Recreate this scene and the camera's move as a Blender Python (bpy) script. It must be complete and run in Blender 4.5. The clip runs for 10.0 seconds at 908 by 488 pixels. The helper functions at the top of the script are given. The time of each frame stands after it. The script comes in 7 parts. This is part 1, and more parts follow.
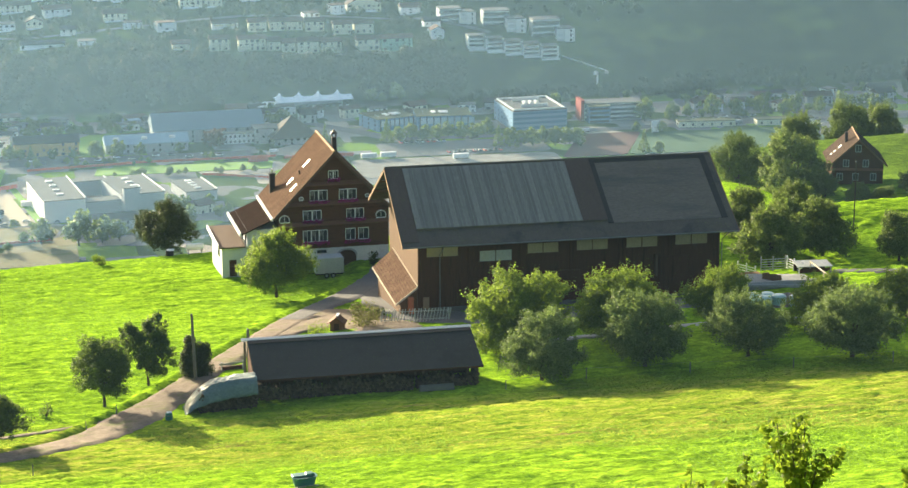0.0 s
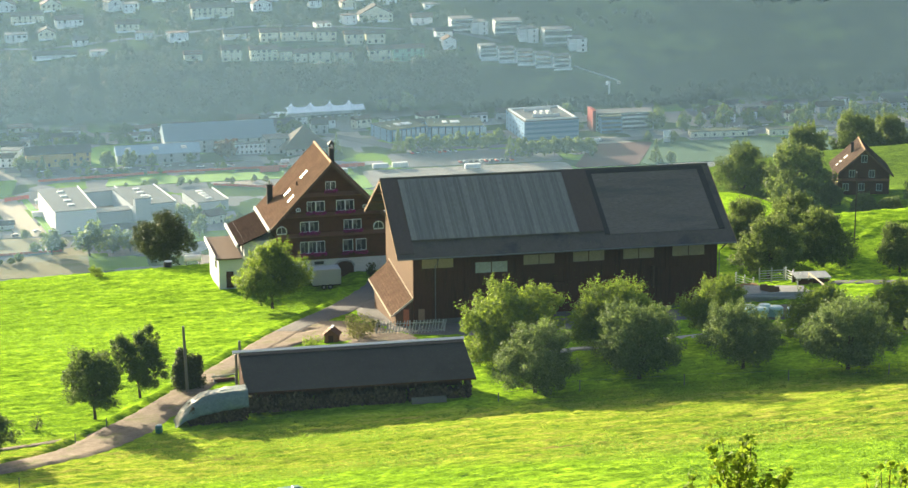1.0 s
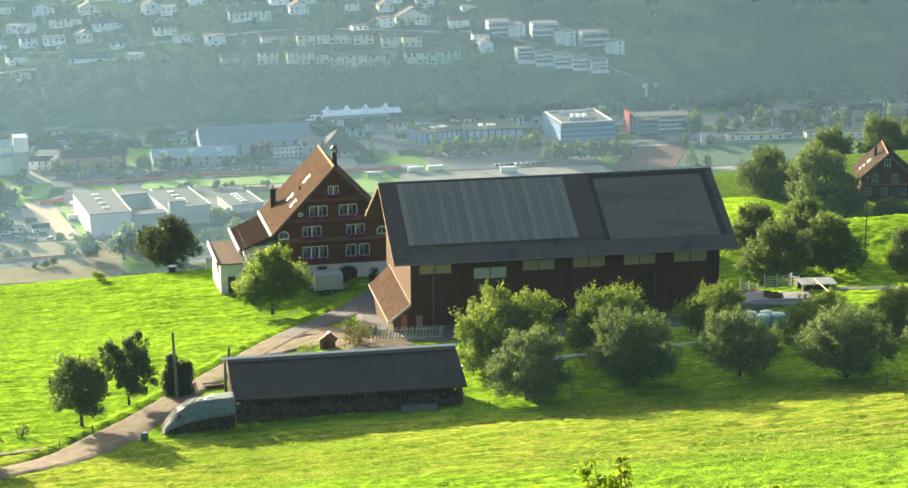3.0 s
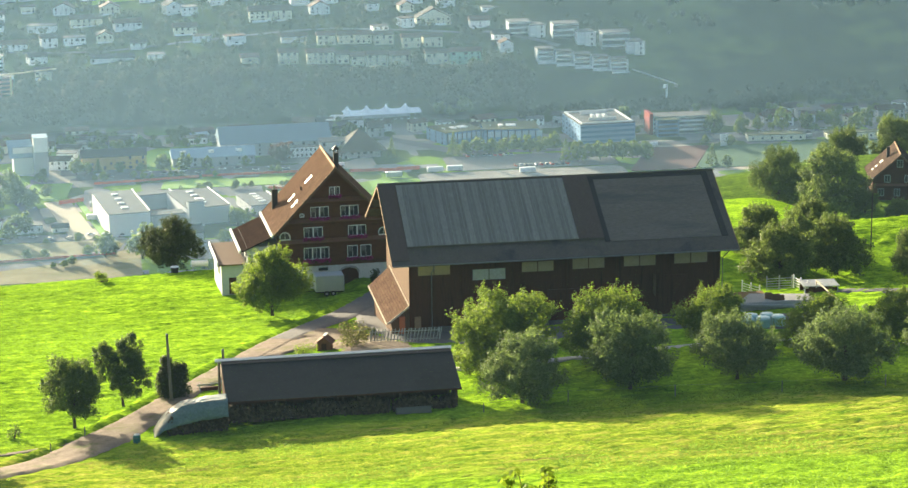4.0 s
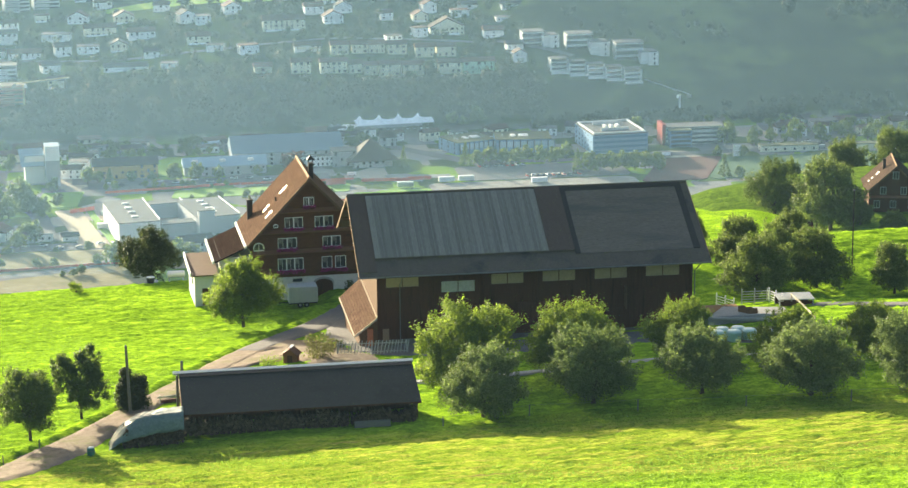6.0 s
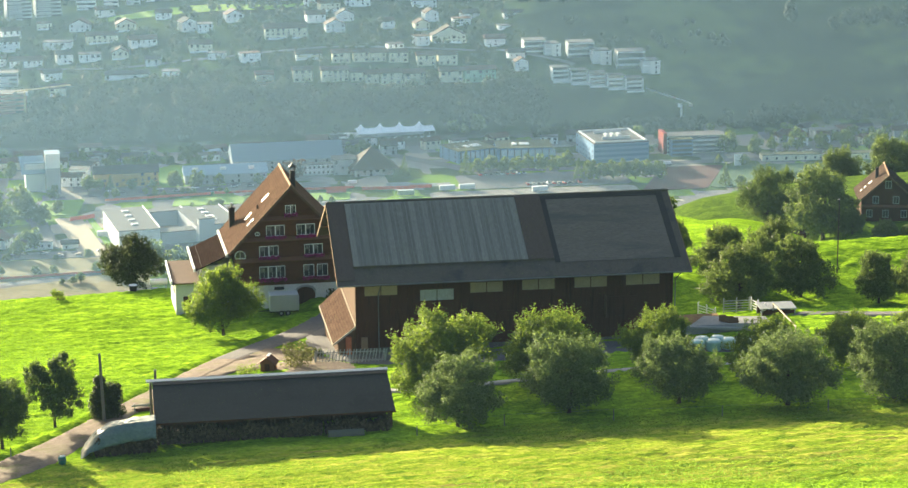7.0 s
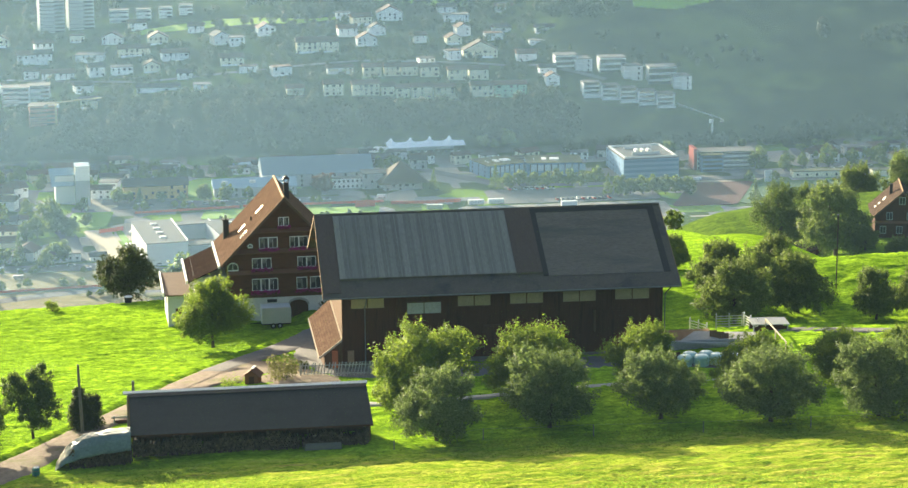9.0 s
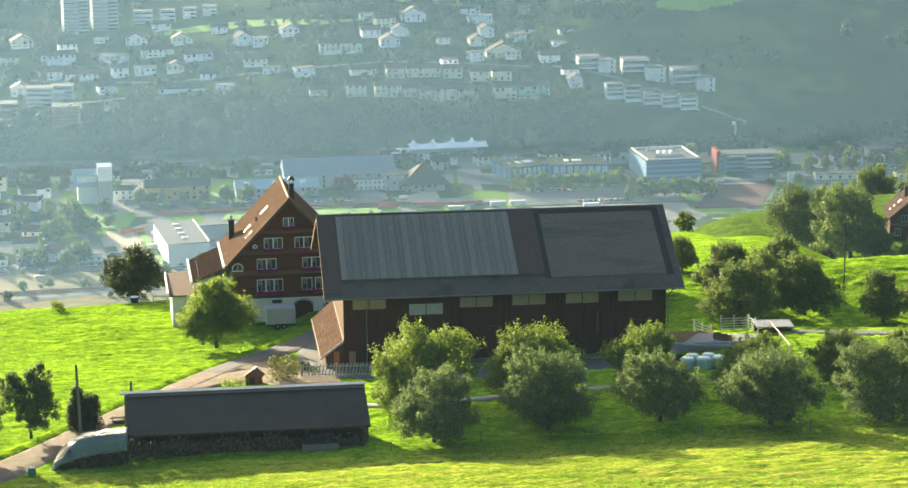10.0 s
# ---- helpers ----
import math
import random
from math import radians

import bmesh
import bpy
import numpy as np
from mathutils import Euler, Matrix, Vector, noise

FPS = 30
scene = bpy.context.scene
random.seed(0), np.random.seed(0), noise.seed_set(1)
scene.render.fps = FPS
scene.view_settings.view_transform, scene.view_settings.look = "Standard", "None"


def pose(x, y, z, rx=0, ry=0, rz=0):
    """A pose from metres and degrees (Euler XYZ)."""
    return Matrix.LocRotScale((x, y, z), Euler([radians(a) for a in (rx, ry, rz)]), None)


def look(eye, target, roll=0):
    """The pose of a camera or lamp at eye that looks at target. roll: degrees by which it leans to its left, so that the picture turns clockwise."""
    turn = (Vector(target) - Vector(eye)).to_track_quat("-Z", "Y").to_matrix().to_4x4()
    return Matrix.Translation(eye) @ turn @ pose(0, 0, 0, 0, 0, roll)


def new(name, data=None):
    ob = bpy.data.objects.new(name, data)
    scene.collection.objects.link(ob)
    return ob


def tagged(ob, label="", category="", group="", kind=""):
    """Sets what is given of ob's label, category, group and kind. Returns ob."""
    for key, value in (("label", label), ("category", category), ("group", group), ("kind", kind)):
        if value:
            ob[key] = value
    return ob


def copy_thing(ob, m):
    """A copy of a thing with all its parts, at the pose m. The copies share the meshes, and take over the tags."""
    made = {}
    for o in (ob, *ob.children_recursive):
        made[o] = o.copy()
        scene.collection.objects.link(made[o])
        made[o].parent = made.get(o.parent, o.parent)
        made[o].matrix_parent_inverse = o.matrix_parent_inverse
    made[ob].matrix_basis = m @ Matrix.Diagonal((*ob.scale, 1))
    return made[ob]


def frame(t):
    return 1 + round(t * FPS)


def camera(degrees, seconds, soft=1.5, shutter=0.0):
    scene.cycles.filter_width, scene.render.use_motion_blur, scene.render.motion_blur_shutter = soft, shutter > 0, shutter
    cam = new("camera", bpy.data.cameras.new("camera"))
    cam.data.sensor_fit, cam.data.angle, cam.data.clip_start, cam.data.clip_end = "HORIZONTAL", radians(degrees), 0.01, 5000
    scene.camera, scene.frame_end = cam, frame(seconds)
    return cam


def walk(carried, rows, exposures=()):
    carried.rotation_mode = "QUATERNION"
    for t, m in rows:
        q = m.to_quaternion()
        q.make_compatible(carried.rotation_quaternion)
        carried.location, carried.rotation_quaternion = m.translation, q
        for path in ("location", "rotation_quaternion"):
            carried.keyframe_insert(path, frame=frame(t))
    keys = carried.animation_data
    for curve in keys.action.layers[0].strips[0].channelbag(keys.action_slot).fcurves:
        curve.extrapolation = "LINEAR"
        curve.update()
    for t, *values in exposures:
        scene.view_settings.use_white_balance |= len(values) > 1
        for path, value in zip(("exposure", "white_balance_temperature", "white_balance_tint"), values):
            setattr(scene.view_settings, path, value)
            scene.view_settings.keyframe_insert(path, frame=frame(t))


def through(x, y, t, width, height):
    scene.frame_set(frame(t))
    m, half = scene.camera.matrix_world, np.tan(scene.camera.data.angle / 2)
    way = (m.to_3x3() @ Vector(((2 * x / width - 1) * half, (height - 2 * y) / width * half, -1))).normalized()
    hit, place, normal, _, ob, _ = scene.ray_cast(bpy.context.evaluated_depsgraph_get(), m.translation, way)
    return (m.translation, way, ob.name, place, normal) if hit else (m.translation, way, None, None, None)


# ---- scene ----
cam = camera(22.0, 10.0)
PATH = [
    (0, (-41.645, -241.141, 70.383), (-4.381, -51.181, 20.117), -0.210),
    (0.5, (-40.495, -240.788, 70.315), (-3.863, -50.590, 20.488), -0.281),
    (1, (-39.295, -240.296, 70.209), (-3.252, -49.883, 20.777), -0.323),
    (1.5, (-38.082, -239.954, 70.103), (-2.681, -49.351, 20.937), -0.342),
    (2, (-36.733, -239.500, 70.006), (-2.189, -48.726, 20.896), -0.428),
    (2.5, (-35.344, -238.955, 69.895), (-1.855, -48.000, 20.756), -0.483),
    (4, (-31.052, -237.705, 69.564), (-0.695, -46.229, 20.417), -0.607),
    (4.5, (-29.580, -237.247, 69.459), (0.036, -45.630, 20.408), -0.631),
    (5, (-28.105, -236.855, 69.344), (1.000, -45.112, 20.482), -0.591),
    (5.5, (-26.673, -236.573, 69.253), (2.158, -44.727, 20.631), -0.564),
    (7, (-22.299, -235.562, 68.808), (5.954, -43.377, 21.200), -0.435),
    (7.5, (-20.930, -235.348, 68.664), (6.871, -43.005, 21.428), -0.410),
    (8, (-19.544, -235.096, 68.505), (7.602, -42.575, 21.614), -0.364),
    (8.5, (-18.187, -234.977, 68.391), (8.088, -42.267, 21.781), -0.336),
    (9, (-16.841, -234.730, 68.192), (8.280, -41.803, 21.841), -0.311),
    (9.5, (-15.577, -234.627, 68.104), (8.364, -41.525, 21.860), -0.274),
    (10, (-14.254, -234.350, 67.955), (8.655, -41.114, 21.747), -0.294),
]
walk(cam, [(t, look(eye, target, roll)) for t, eye, target, roll in PATH], exposures=[(0.0, 1.52, 6780, 2), (10.0, 1.6, 6780, 2)])

# ---- world, sun ----
SUN_DIR = Vector((0.375, -0.927, 0)).normalized()  # the way the light travels over the ground
SUN_EL = radians(11.3)
world = bpy.data.worlds.new("sky")
scene.world = world
world.use_nodes = True
wn = world.node_tree
sky = wn.nodes.new("ShaderNodeTexSky")
sky.sky_type = "NISHITA"
sky.sun_disc = False
sky.sun_elevation = SUN_EL
sky.sun_rotation = math.atan2(-SUN_DIR.x, -SUN_DIR.y)
sky.dust_density = 4.0
sky.air_density = 0.65
sky.ozone_density = 0.8
wn.links.new(sky.outputs[0], wn.nodes["Background"].inputs[0])
wn.nodes["Background"].inputs[1].default_value = 0.149
sun = new("sun", bpy.data.lights.new("sun", "SUN"))
sun.data.energy = 7.6
sun.data.angle = radians(0.6)
sun.data.color = (1.0, 0.86, 0.66)
light_way = Vector((SUN_DIR.x * math.cos(SUN_EL), SUN_DIR.y * math.cos(SUN_EL), -math.sin(SUN_EL)))
sun.matrix_world = look((-60, 200, 120), Vector((-60, 200, 120)) + light_way)


# ---- materials ----
def material(name):
    m = bpy.data.materials.new(name)
    m.use_nodes = True
    return m, m.node_tree.nodes, m.node_tree.links, m.node_tree.nodes["Principled BSDF"]


def ramp(nodes, stops):
    r = nodes.new("ShaderNodeValToRGB")
    el = r.color_ramp.elements
    while len(el) < len(stops):
        el.new(0.5)
    for e, (p, c) in zip(el, stops):
        e.position, e.color = p, (*c, 1)
    return r


def mixrgb(nodes, links, fac, a, b, kind="MIX"):
    m = nodes.new("ShaderNodeMix")
    m.data_type, m.blend_type = "RGBA", kind
    for v, i in ((fac, 0), (a, 6), (b, 7)):
        if isinstance(v, (int, float)):
            m.inputs[i].default_value = v
        elif isinstance(v, tuple):
            m.inputs[i].default_value = (*v, 1)
        else:
            links.new(v, m.inputs[i])
    return m.outputs[2]


def noise_node(nodes, links, coord, scale, detail=4, rough=0.6, stretch=None):
    n = nodes.new("ShaderNodeTexNoise")
    n.inputs["Scale"].default_value, n.inputs["Detail"].default_value, n.inputs["Roughness"].default_value = scale, detail, rough
    if stretch:
        mp = nodes.new("ShaderNodeMapping")
        mp.inputs["Scale"].default_value = stretch
        links.new(coord, mp.inputs[0])
        coord = mp.outputs[0]
    links.new(coord, n.inputs["Vector"])
    return n.outputs["Fac"]


def surface(name, dark, light, rough=0.7, scale=3.0, stretch=None, fine=25.0, bump=0.3, metal=0.0, vary=0.0, stain=None, depth=0.02, spec=0.04):
    """A weathered surface: two scales of noise between two colours, fine relief, stains, and a shift from piece to piece."""
    m, nodes, links, bsdf = material(name)
    coord = nodes.new("ShaderNodeTexCoord").outputs["Object"]
    big = noise_node(nodes, links, coord, scale, 5, 0.6, stretch)
    small = noise_node(nodes, links, coord, fine, 4, 0.7, stretch)
    col = mixrgb(nodes, links, big, dark, light)
    r = ramp(nodes, [(0.3, (0.72, 0.72, 0.72)), (0.7, (1.18, 1.18, 1.18))])
    links.new(small, r.inputs[0])
    col = mixrgb(nodes, links, 1.0, col, r.outputs[0], "MULTIPLY")
    if stain:
        big2 = noise_node(nodes, links, coord, scale * 0.37, 6, 0.75, stretch)
        s = ramp(nodes, [(0.52, (0, 0, 0)), (0.68, (1, 1, 1))])
        links.new(big2, s.inputs[0])
        col = mixrgb(nodes, links, s.outputs[0], col, stain)
    if vary:
        info = nodes.new("ShaderNodeObjectInfo")
        geo = nodes.new("ShaderNodeNewGeometry")
        add = nodes.new("ShaderNodeMath")
        add.operation = "ADD"
        links.new(info.outputs["Random"], add.inputs[0])
        links.new(geo.outputs["Random Per Island"], add.inputs[1])
        fr = nodes.new("ShaderNodeMath")
        fr.operation = "FRACT"
        links.new(add.outputs[0], fr.inputs[0])
        rr = ramp(nodes, [(0.0, (1 - vary,) * 3), (1.0, (1 + vary,) * 3)])
        links.new(fr.outputs[0], rr.inputs[0])
        col = mixrgb(nodes, links, 1.0, col, rr.outputs[0], "MULTIPLY")
    links.new(col, bsdf.inputs["Base Color"])
    bsdf.inputs["Roughness"].default_value = rough
    bsdf.inputs["Metallic"].default_value = metal
    bsdf.inputs["Specular IOR Level"].default_value = spec
    b = nodes.new("ShaderNodeBump")
    b.inputs["Strength"].default_value, b.inputs["Distance"].default_value = bump, depth
    links.new(small, b.inputs["Height"])
    links.new(b.outputs[0], bsdf.inputs["Normal"])
    return m


def leaf_material(name, dark, light, glow, through=0.35):
    """Leaves: waxy top, light shining through, each leaf a little different."""
    m, nodes, links, bsdf = material(name)
    geo = nodes.new("ShaderNodeNewGeometry")
    info = nodes.new("ShaderNodeObjectInfo")
    col = mixrgb(nodes, links, geo.outputs["Random Per Island"], dark, light)
    r = ramp(nodes, [(0.0, (0.8, 0.85, 0.8)), (1.0, (1.2, 1.12, 1.0))])
    links.new(info.outputs["Random"], r.inputs[0])
    col = mixrgb(nodes, links, 1.0, col, r.outputs[0], "MULTIPLY")
    links.new(col, bsdf.inputs["Base Color"])
    bsdf.inputs["Roughness"].default_value = 0.55
    bsdf.inputs["Specular IOR Level"].default_value = 0.03
    tr = nodes.new("ShaderNodeBsdfTranslucent")
    gl = mixrgb(nodes, links, geo.outputs["Random Per Island"], tuple(0.85 * v for v in glow), glow)
    links.new(gl, tr.inputs[0])
    mx = nodes.new("ShaderNodeMixShader")
    mx.inputs[0].default_value = through
    links.new(bsdf.outputs[0], mx.inputs[1])
    links.new(tr.outputs[0], mx.inputs[2])
    links.new(mx.outputs[0], nodes["Material Output"].inputs[0])
    return m


def glass_material(name, tint=(0.03, 0.035, 0.04), rough=0.08):
    m, nodes, links, bsdf = material(name)
    bsdf.inputs["Base Color"].default_value = (*tint, 1)
    bsdf.inputs["Roughness"].default_value = rough
    bsdf.inputs["Specular IOR Level"].default_value = 0.6
    return m


def roof_tiles(name, dark, light, row=0.33, col=0.25):
    """Clay tiles: courses and joints as relief, each tile a little different in tone."""
    m, nodes, links, bsdf = material(name)
    uv = nodes.new("ShaderNodeUVMap").outputs[0]
    br = nodes.new("ShaderNodeTexBrick")
    br.inputs["Scale"].default_value = 1.0
    br.inputs["Brick Width"].default_value, br.inputs["Row Height"].default_value = col, row
    br.inputs["Mortar Size"].default_value = 0.018
    br.inputs["Color1"].default_value, br.inputs["Color2"].default_value = (*dark, 1), (*light, 1)
    br.inputs["Mortar"].default_value = (*(0.45 * v for v in dark), 1)
    links.new(uv, br.inputs["Vector"])
    big = noise_node(nodes, links, uv, 0.6, 5, 0.7)
    r = ramp(nodes, [(0.3, (0.75, 0.74, 0.73)), (0.7, (1.15, 1.13, 1.1))])
    links.new(big, r.inputs[0])
    colr = mixrgb(nodes, links, 1.0, br.outputs[0], r.outputs[0], "MULTIPLY")
    links.new(colr, bsdf.inputs["Base Color"])
    bsdf.inputs["Roughness"].default_value = 0.85
    bsdf.inputs["Specular IOR Level"].default_value = 0.0
    b = nodes.new("ShaderNodeBump")
    b.inputs["Strength"].default_value, b.inputs["Distance"].default_value = 0.6, 0.03
    links.new(br.outputs["Fac"], b.inputs["Height"])
    b.invert = True
    links.new(b.outputs[0], bsdf.inputs["Normal"])
    return m


def grass_material():
    m, nodes, links, bsdf = material("meadow_grass")
    coord = nodes.new("ShaderNodeNewGeometry").outputs["Position"]
    big = noise_node(nodes, links, coord, 0.05, 5, 0.6)
    mid = noise_node(nodes, links, coord, 0.35, 5, 0.7, (0.55, 1.6, 1))
    fine = noise_node(nodes, links, coord, 3.0, 5, 0.75, (0.7, 1.3, 1))
    sep = nodes.new("ShaderNodeSeparateXYZ")
    links.new(coord, sep.inputs[0])
    # lush meadow
    lush = mixrgb(nodes, links, big, (0.142, 0.262, 0.021), (0.188, 0.318, 0.028))
    r1 = ramp(nodes, [(0.3, (0.5, 0.58, 0.45)), (0.7, (1.36, 1.28, 1.1))])
    links.new(mid, r1.inputs[0])
    lush = mixrgb(nodes, links, 1.0, lush, r1.outputs[0], "MULTIPLY")
    line = noise_node(nodes, links, coord, 0.85, 5, 0.7, (0.75, 1.3, 1))
    r4 = ramp(nodes, [(0.34, (0.50, 0.58, 0.5)), (0.64, (1.48, 1.38, 1.22))])
    links.new(line, r4.inputs[0])
    lush = mixrgb(nodes, links, 1.0, lush, r4.outputs[0], "MULTIPLY")
    # grazed pasture with dry hay lines
    swath = noise_node(nodes, links, coord, 1.0, 6, 0.75, (0.24, 1.0, 1))
    r2 = ramp(nodes, [(0.36, (0.058, 0.122, 0.012)), (0.47, (0.162, 0.232, 0.02)), (0.62, (0.262, 0.27, 0.05)), (0.76, (0.16, 0.15, 0.04))])
    links.new(swath, r2.inputs[0])
    # trodden bare streaks along the slope
    bare = noise_node(nodes, links, coord, 0.5, 5, 0.7, (0.22, 1.0, 1))
    rb = ramp(nodes, [(0.60, (0, 0, 0)), (0.70, (0.8, 0.8, 0.8))])
    links.new(bare, rb.inputs[0])
    grazed = mixrgb(nodes, links, rb.outputs[0], r2.outputs[0], (0.135, 0.10, 0.048))
    # where the pasture lies: between the farm track and the lush strip nearer
    wob = nodes.new("ShaderNodeMath")
    wob.operation = "MULTIPLY_ADD"
    links.new(big, wob.inputs[0])
    wob.inputs[1].default_value = 8.0
    links.new(sep.outputs[1], wob.inputs[2])
    slant = nodes.new("ShaderNodeMath")
    slant.operation = "MULTIPLY_ADD"
    links.new(sep.outputs[0], slant.inputs[0])
    slant.inputs[1].default_value = 0.16
    links.new(wob.outputs[0], slant.inputs[2])
    a = nodes.new("ShaderNodeMapRange")
    links.new(slant.outputs[0], a.inputs[0])
    a.inputs[1].default_value, a.inputs[2].default_value = -62.0, -58.5
    c = nodes.new("ShaderNodeMapRange")
    links.new(wob.outputs[0], c.inputs[0])
    c.inputs[1].default_value, c.inputs[2].default_value = -36.0, -30.0
    c.inputs[3].default_value, c.inputs[4].default_value = 1.0, 0.0
    both = nodes.new("ShaderNodeMath")
    both.operation = "MULTIPLY"
    links.new(a.outputs[0], both.inputs[0])
    links.new(c.outputs[0], both.inputs[1])
    col = mixrgb(nodes, links, both.outputs[0], lush, grazed)
    r3 = ramp(nodes, [(0.28, (0.42, 0.48, 0.42)), (0.72, (1.6, 1.52, 1.44))])
    links.new(fine, r3.inputs[0])
    col = mixrgb(nodes, links, 1.0, col, r3.outputs[0], "MULTIPLY")
    # the valley and the far slope: duller grass
    far = nodes.new("ShaderNodeMapRange")
    links.new(sep.outputs[1], far.inputs[0])
    far.inputs[1].default_value, far.inputs[2].default_value = 120.0, 300.0
    patch = noise_node(nodes, links, coord, 0.012, 4, 0.6)
    rp = ramp(nodes, [(0.38, (0.022, 0.032, 0.018)), (0.5, (0.032, 0.046, 0.022)), (0.62, (0.055, 0.08, 0.026))])
    links.new(patch, rp.inputs[0])
    # parcels of the valley town: lawns, asphalt, gravel, gardens
    vor = nodes.new("ShaderNodeTexVoronoi")
    vor.inputs["Scale"].default_value = 0.045
    vor.distance = "CHEBYCHEV"
    links.new(coord, vor.inputs["Vector"])
    vs = nodes.new("ShaderNodeSeparateColor")
    links.new(vor.outputs["Color"], vs.inputs[0])
    pr = ramp(nodes, [(0.0, (0.05, 0.075, 0.03)), (0.22, (0.17, 0.17, 0.165)), (0.45, (0.13, 0.21, 0.035)), (0.62, (0.34, 0.30, 0.25)), (0.74, (0.20, 0.20, 0.2)), (0.88, (0.06, 0.09, 0.03))])
    pr.color_ramp.interpolation = "CONSTANT"
    links.new(vs.outputs[0], pr.inputs[0])
    flat = nodes.new("ShaderNodeMapRange")
    links.new(sep.outputs[2], flat.inputs[0])
    flat.inputs[1].default_value, flat.inputs[2].default_value = -226.0, -231.0
    town = mixrgb(nodes, links, flat.outputs[0], rp.outputs[0], pr.outputs[0])
    col = mixrgb(nodes, links, far.outputs[0], col, town)
    links.new(col, bsdf.inputs["Base Color"])
    bsdf.inputs["Roughness"].default_value = 0.9
    bsdf.inputs["Specular IOR Level"].default_value = 0.0
    b = nodes.new("ShaderNodeBump")
    b.inputs["Strength"].default_value, b.inputs["Distance"].default_value = 1.0, 0.6
    links.new(mid, b.inputs["Height"])
    b2 = nodes.new("ShaderNodeBump")
    b2.inputs["Strength"].default_value, b2.inputs["Distance"].default_value = 0.6, 0.12
    links.new(fine, b2.inputs["Height"])
    links.new(b.outputs[0], b2.inputs["Normal"])
    links.new(b2.outputs[0], bsdf.inputs["Normal"])
    return m


GRASS = grass_material()
GRAVEL = surface("track_gravel", (0.10, 0.078, 0.058), (0.285, 0.222, 0.168), 0.9, 0.9, None, 3.5, 0.8, stain=(0.11, 0.12, 0.04), depth=0.05)
ASPHALT = surface("asphalt", (0.115, 0.108, 0.104), (0.165, 0.157, 0.15), 0.85, 0.6, None, 5.0, 0.4, stain=(0.105, 0.10, 0.10))
DARKWOOD = surface("dark_stained_wood", (0.054, 0.023, 0.014), (0.088, 0.037, 0.021), 0.75, 1.4, (6, 6, 0.5), 14.0, 0.5, depth=0.02, stain=(0.032, 0.016, 0.010))
WALLWOOD = surface("sunburnt_shingle_wood", (0.082, 0.034, 0.018), (0.13, 0.056, 0.03), 0.75, 1.2, (1, 1, 5), 10.0, 0.5, stain=(0.045, 0.020, 0.012))
BROWNWOOD = surface("brown_timber", (0.095, 0.055, 0.034), (0.145, 0.088, 0.055), 0.75, 1.5, (4, 4, 0.6), 12.0, 0.4)
PALEWOOD = surface("pale_weathered_wood", (0.34, 0.29, 0.22), (0.48, 0.42, 0.33), 0.8, 2.0, (1, 1, 4), 14.0, 0.4)
LOGWOOD = surface("split_firewood", (0.05, 0.036, 0.026), (0.095, 0.068, 0.048), 0.85, 5.0, None, 25.0, 0.5, vary=0.5)
BARK = surface("bark", (0.05, 0.038, 0.028), (0.10, 0.08, 0.06), 0.9, 4.0, (1, 1, 0.4), 20.0, 0.7, depth=0.03)
SLATE = surface("dark_fibre_cement", (0.083, 0.070, 0.061), (0.115, 0.099, 0.086), 0.75, 0.7, (1, 1, 1), 7.0, 0.3, stain=(0.045, 0.046, 0.05))
PANELROOF = surface("weathered_sheet_roof", (0.195, 0.192, 0.172), (0.24, 0.236, 0.212), 0.5, 0.5, (3, 0.35, 0.35), 5.0, 0.2, stain=(0.175, 0.172, 0.156), vary=0.08)
PANELROOF2 = surface("weathered_sheet_roof_darker", (0.16, 0.156, 0.142), (0.195, 0.19, 0.173), 0.5, 0.5, (3, 0.35, 0.35), 5.0, 0.2, stain=(0.14, 0.138, 0.126), vary=0.08)
RUSTROOF = surface("brownish_sheet_roof", (0.075, 0.056, 0.05), (0.10, 0.078, 0.07), 0.7, 0.8, (3, 0.4, 0.4), 7.0, 0.25)
TILES = roof_tiles("brown_clay_tiles", (0.108, 0.069, 0.051), (0.142, 0.096, 0.072))
MIDTILES = roof_tiles("weathered_clay_tiles", (0.070, 0.051, 0.042), (0.094, 0.070, 0.058))
DARKTILES = roof_tiles("dark_clay_tiles", (0.028, 0.019, 0.016), (0.046, 0.032, 0.027))
WHITE = surface("white_render", (0.56, 0.56, 0.54), (0.66, 0.66, 0.63), 0.85, 0.8, None, 12.0, 0.2, stain=(0.48, 0.47, 0.43))
WHITEPAINT = surface("white_paint", (0.70, 0.69, 0.66), (0.80, 0.79, 0.76), 0.5, 3.0, None, 20.0, 0.1)
ZINC = surface("zinc_flashing", (0.36, 0.38, 0.39), (0.5, 0.52, 0.53), 0.38, 2.0, None, 15.0, 0.15, metal=0.7)
DARKCONC = surface("stained_concrete", (0.085, 0.08, 0.076), (0.14, 0.132, 0.125), 0.9, 0.7, None, 9.0, 0.3, stain=(0.07, 0.066, 0.062))
CONCRETE = surface("concrete", (0.26, 0.26, 0.25), (0.38, 0.37, 0.35), 0.9, 0.7, None, 9.0, 0.3, stain=(0.22, 0.22, 0.2))
GLASS = glass_material("window_glass")
SKYGLASS = glass_material("skylight_glass", (0.14, 0.17, 0.19), 0.08)
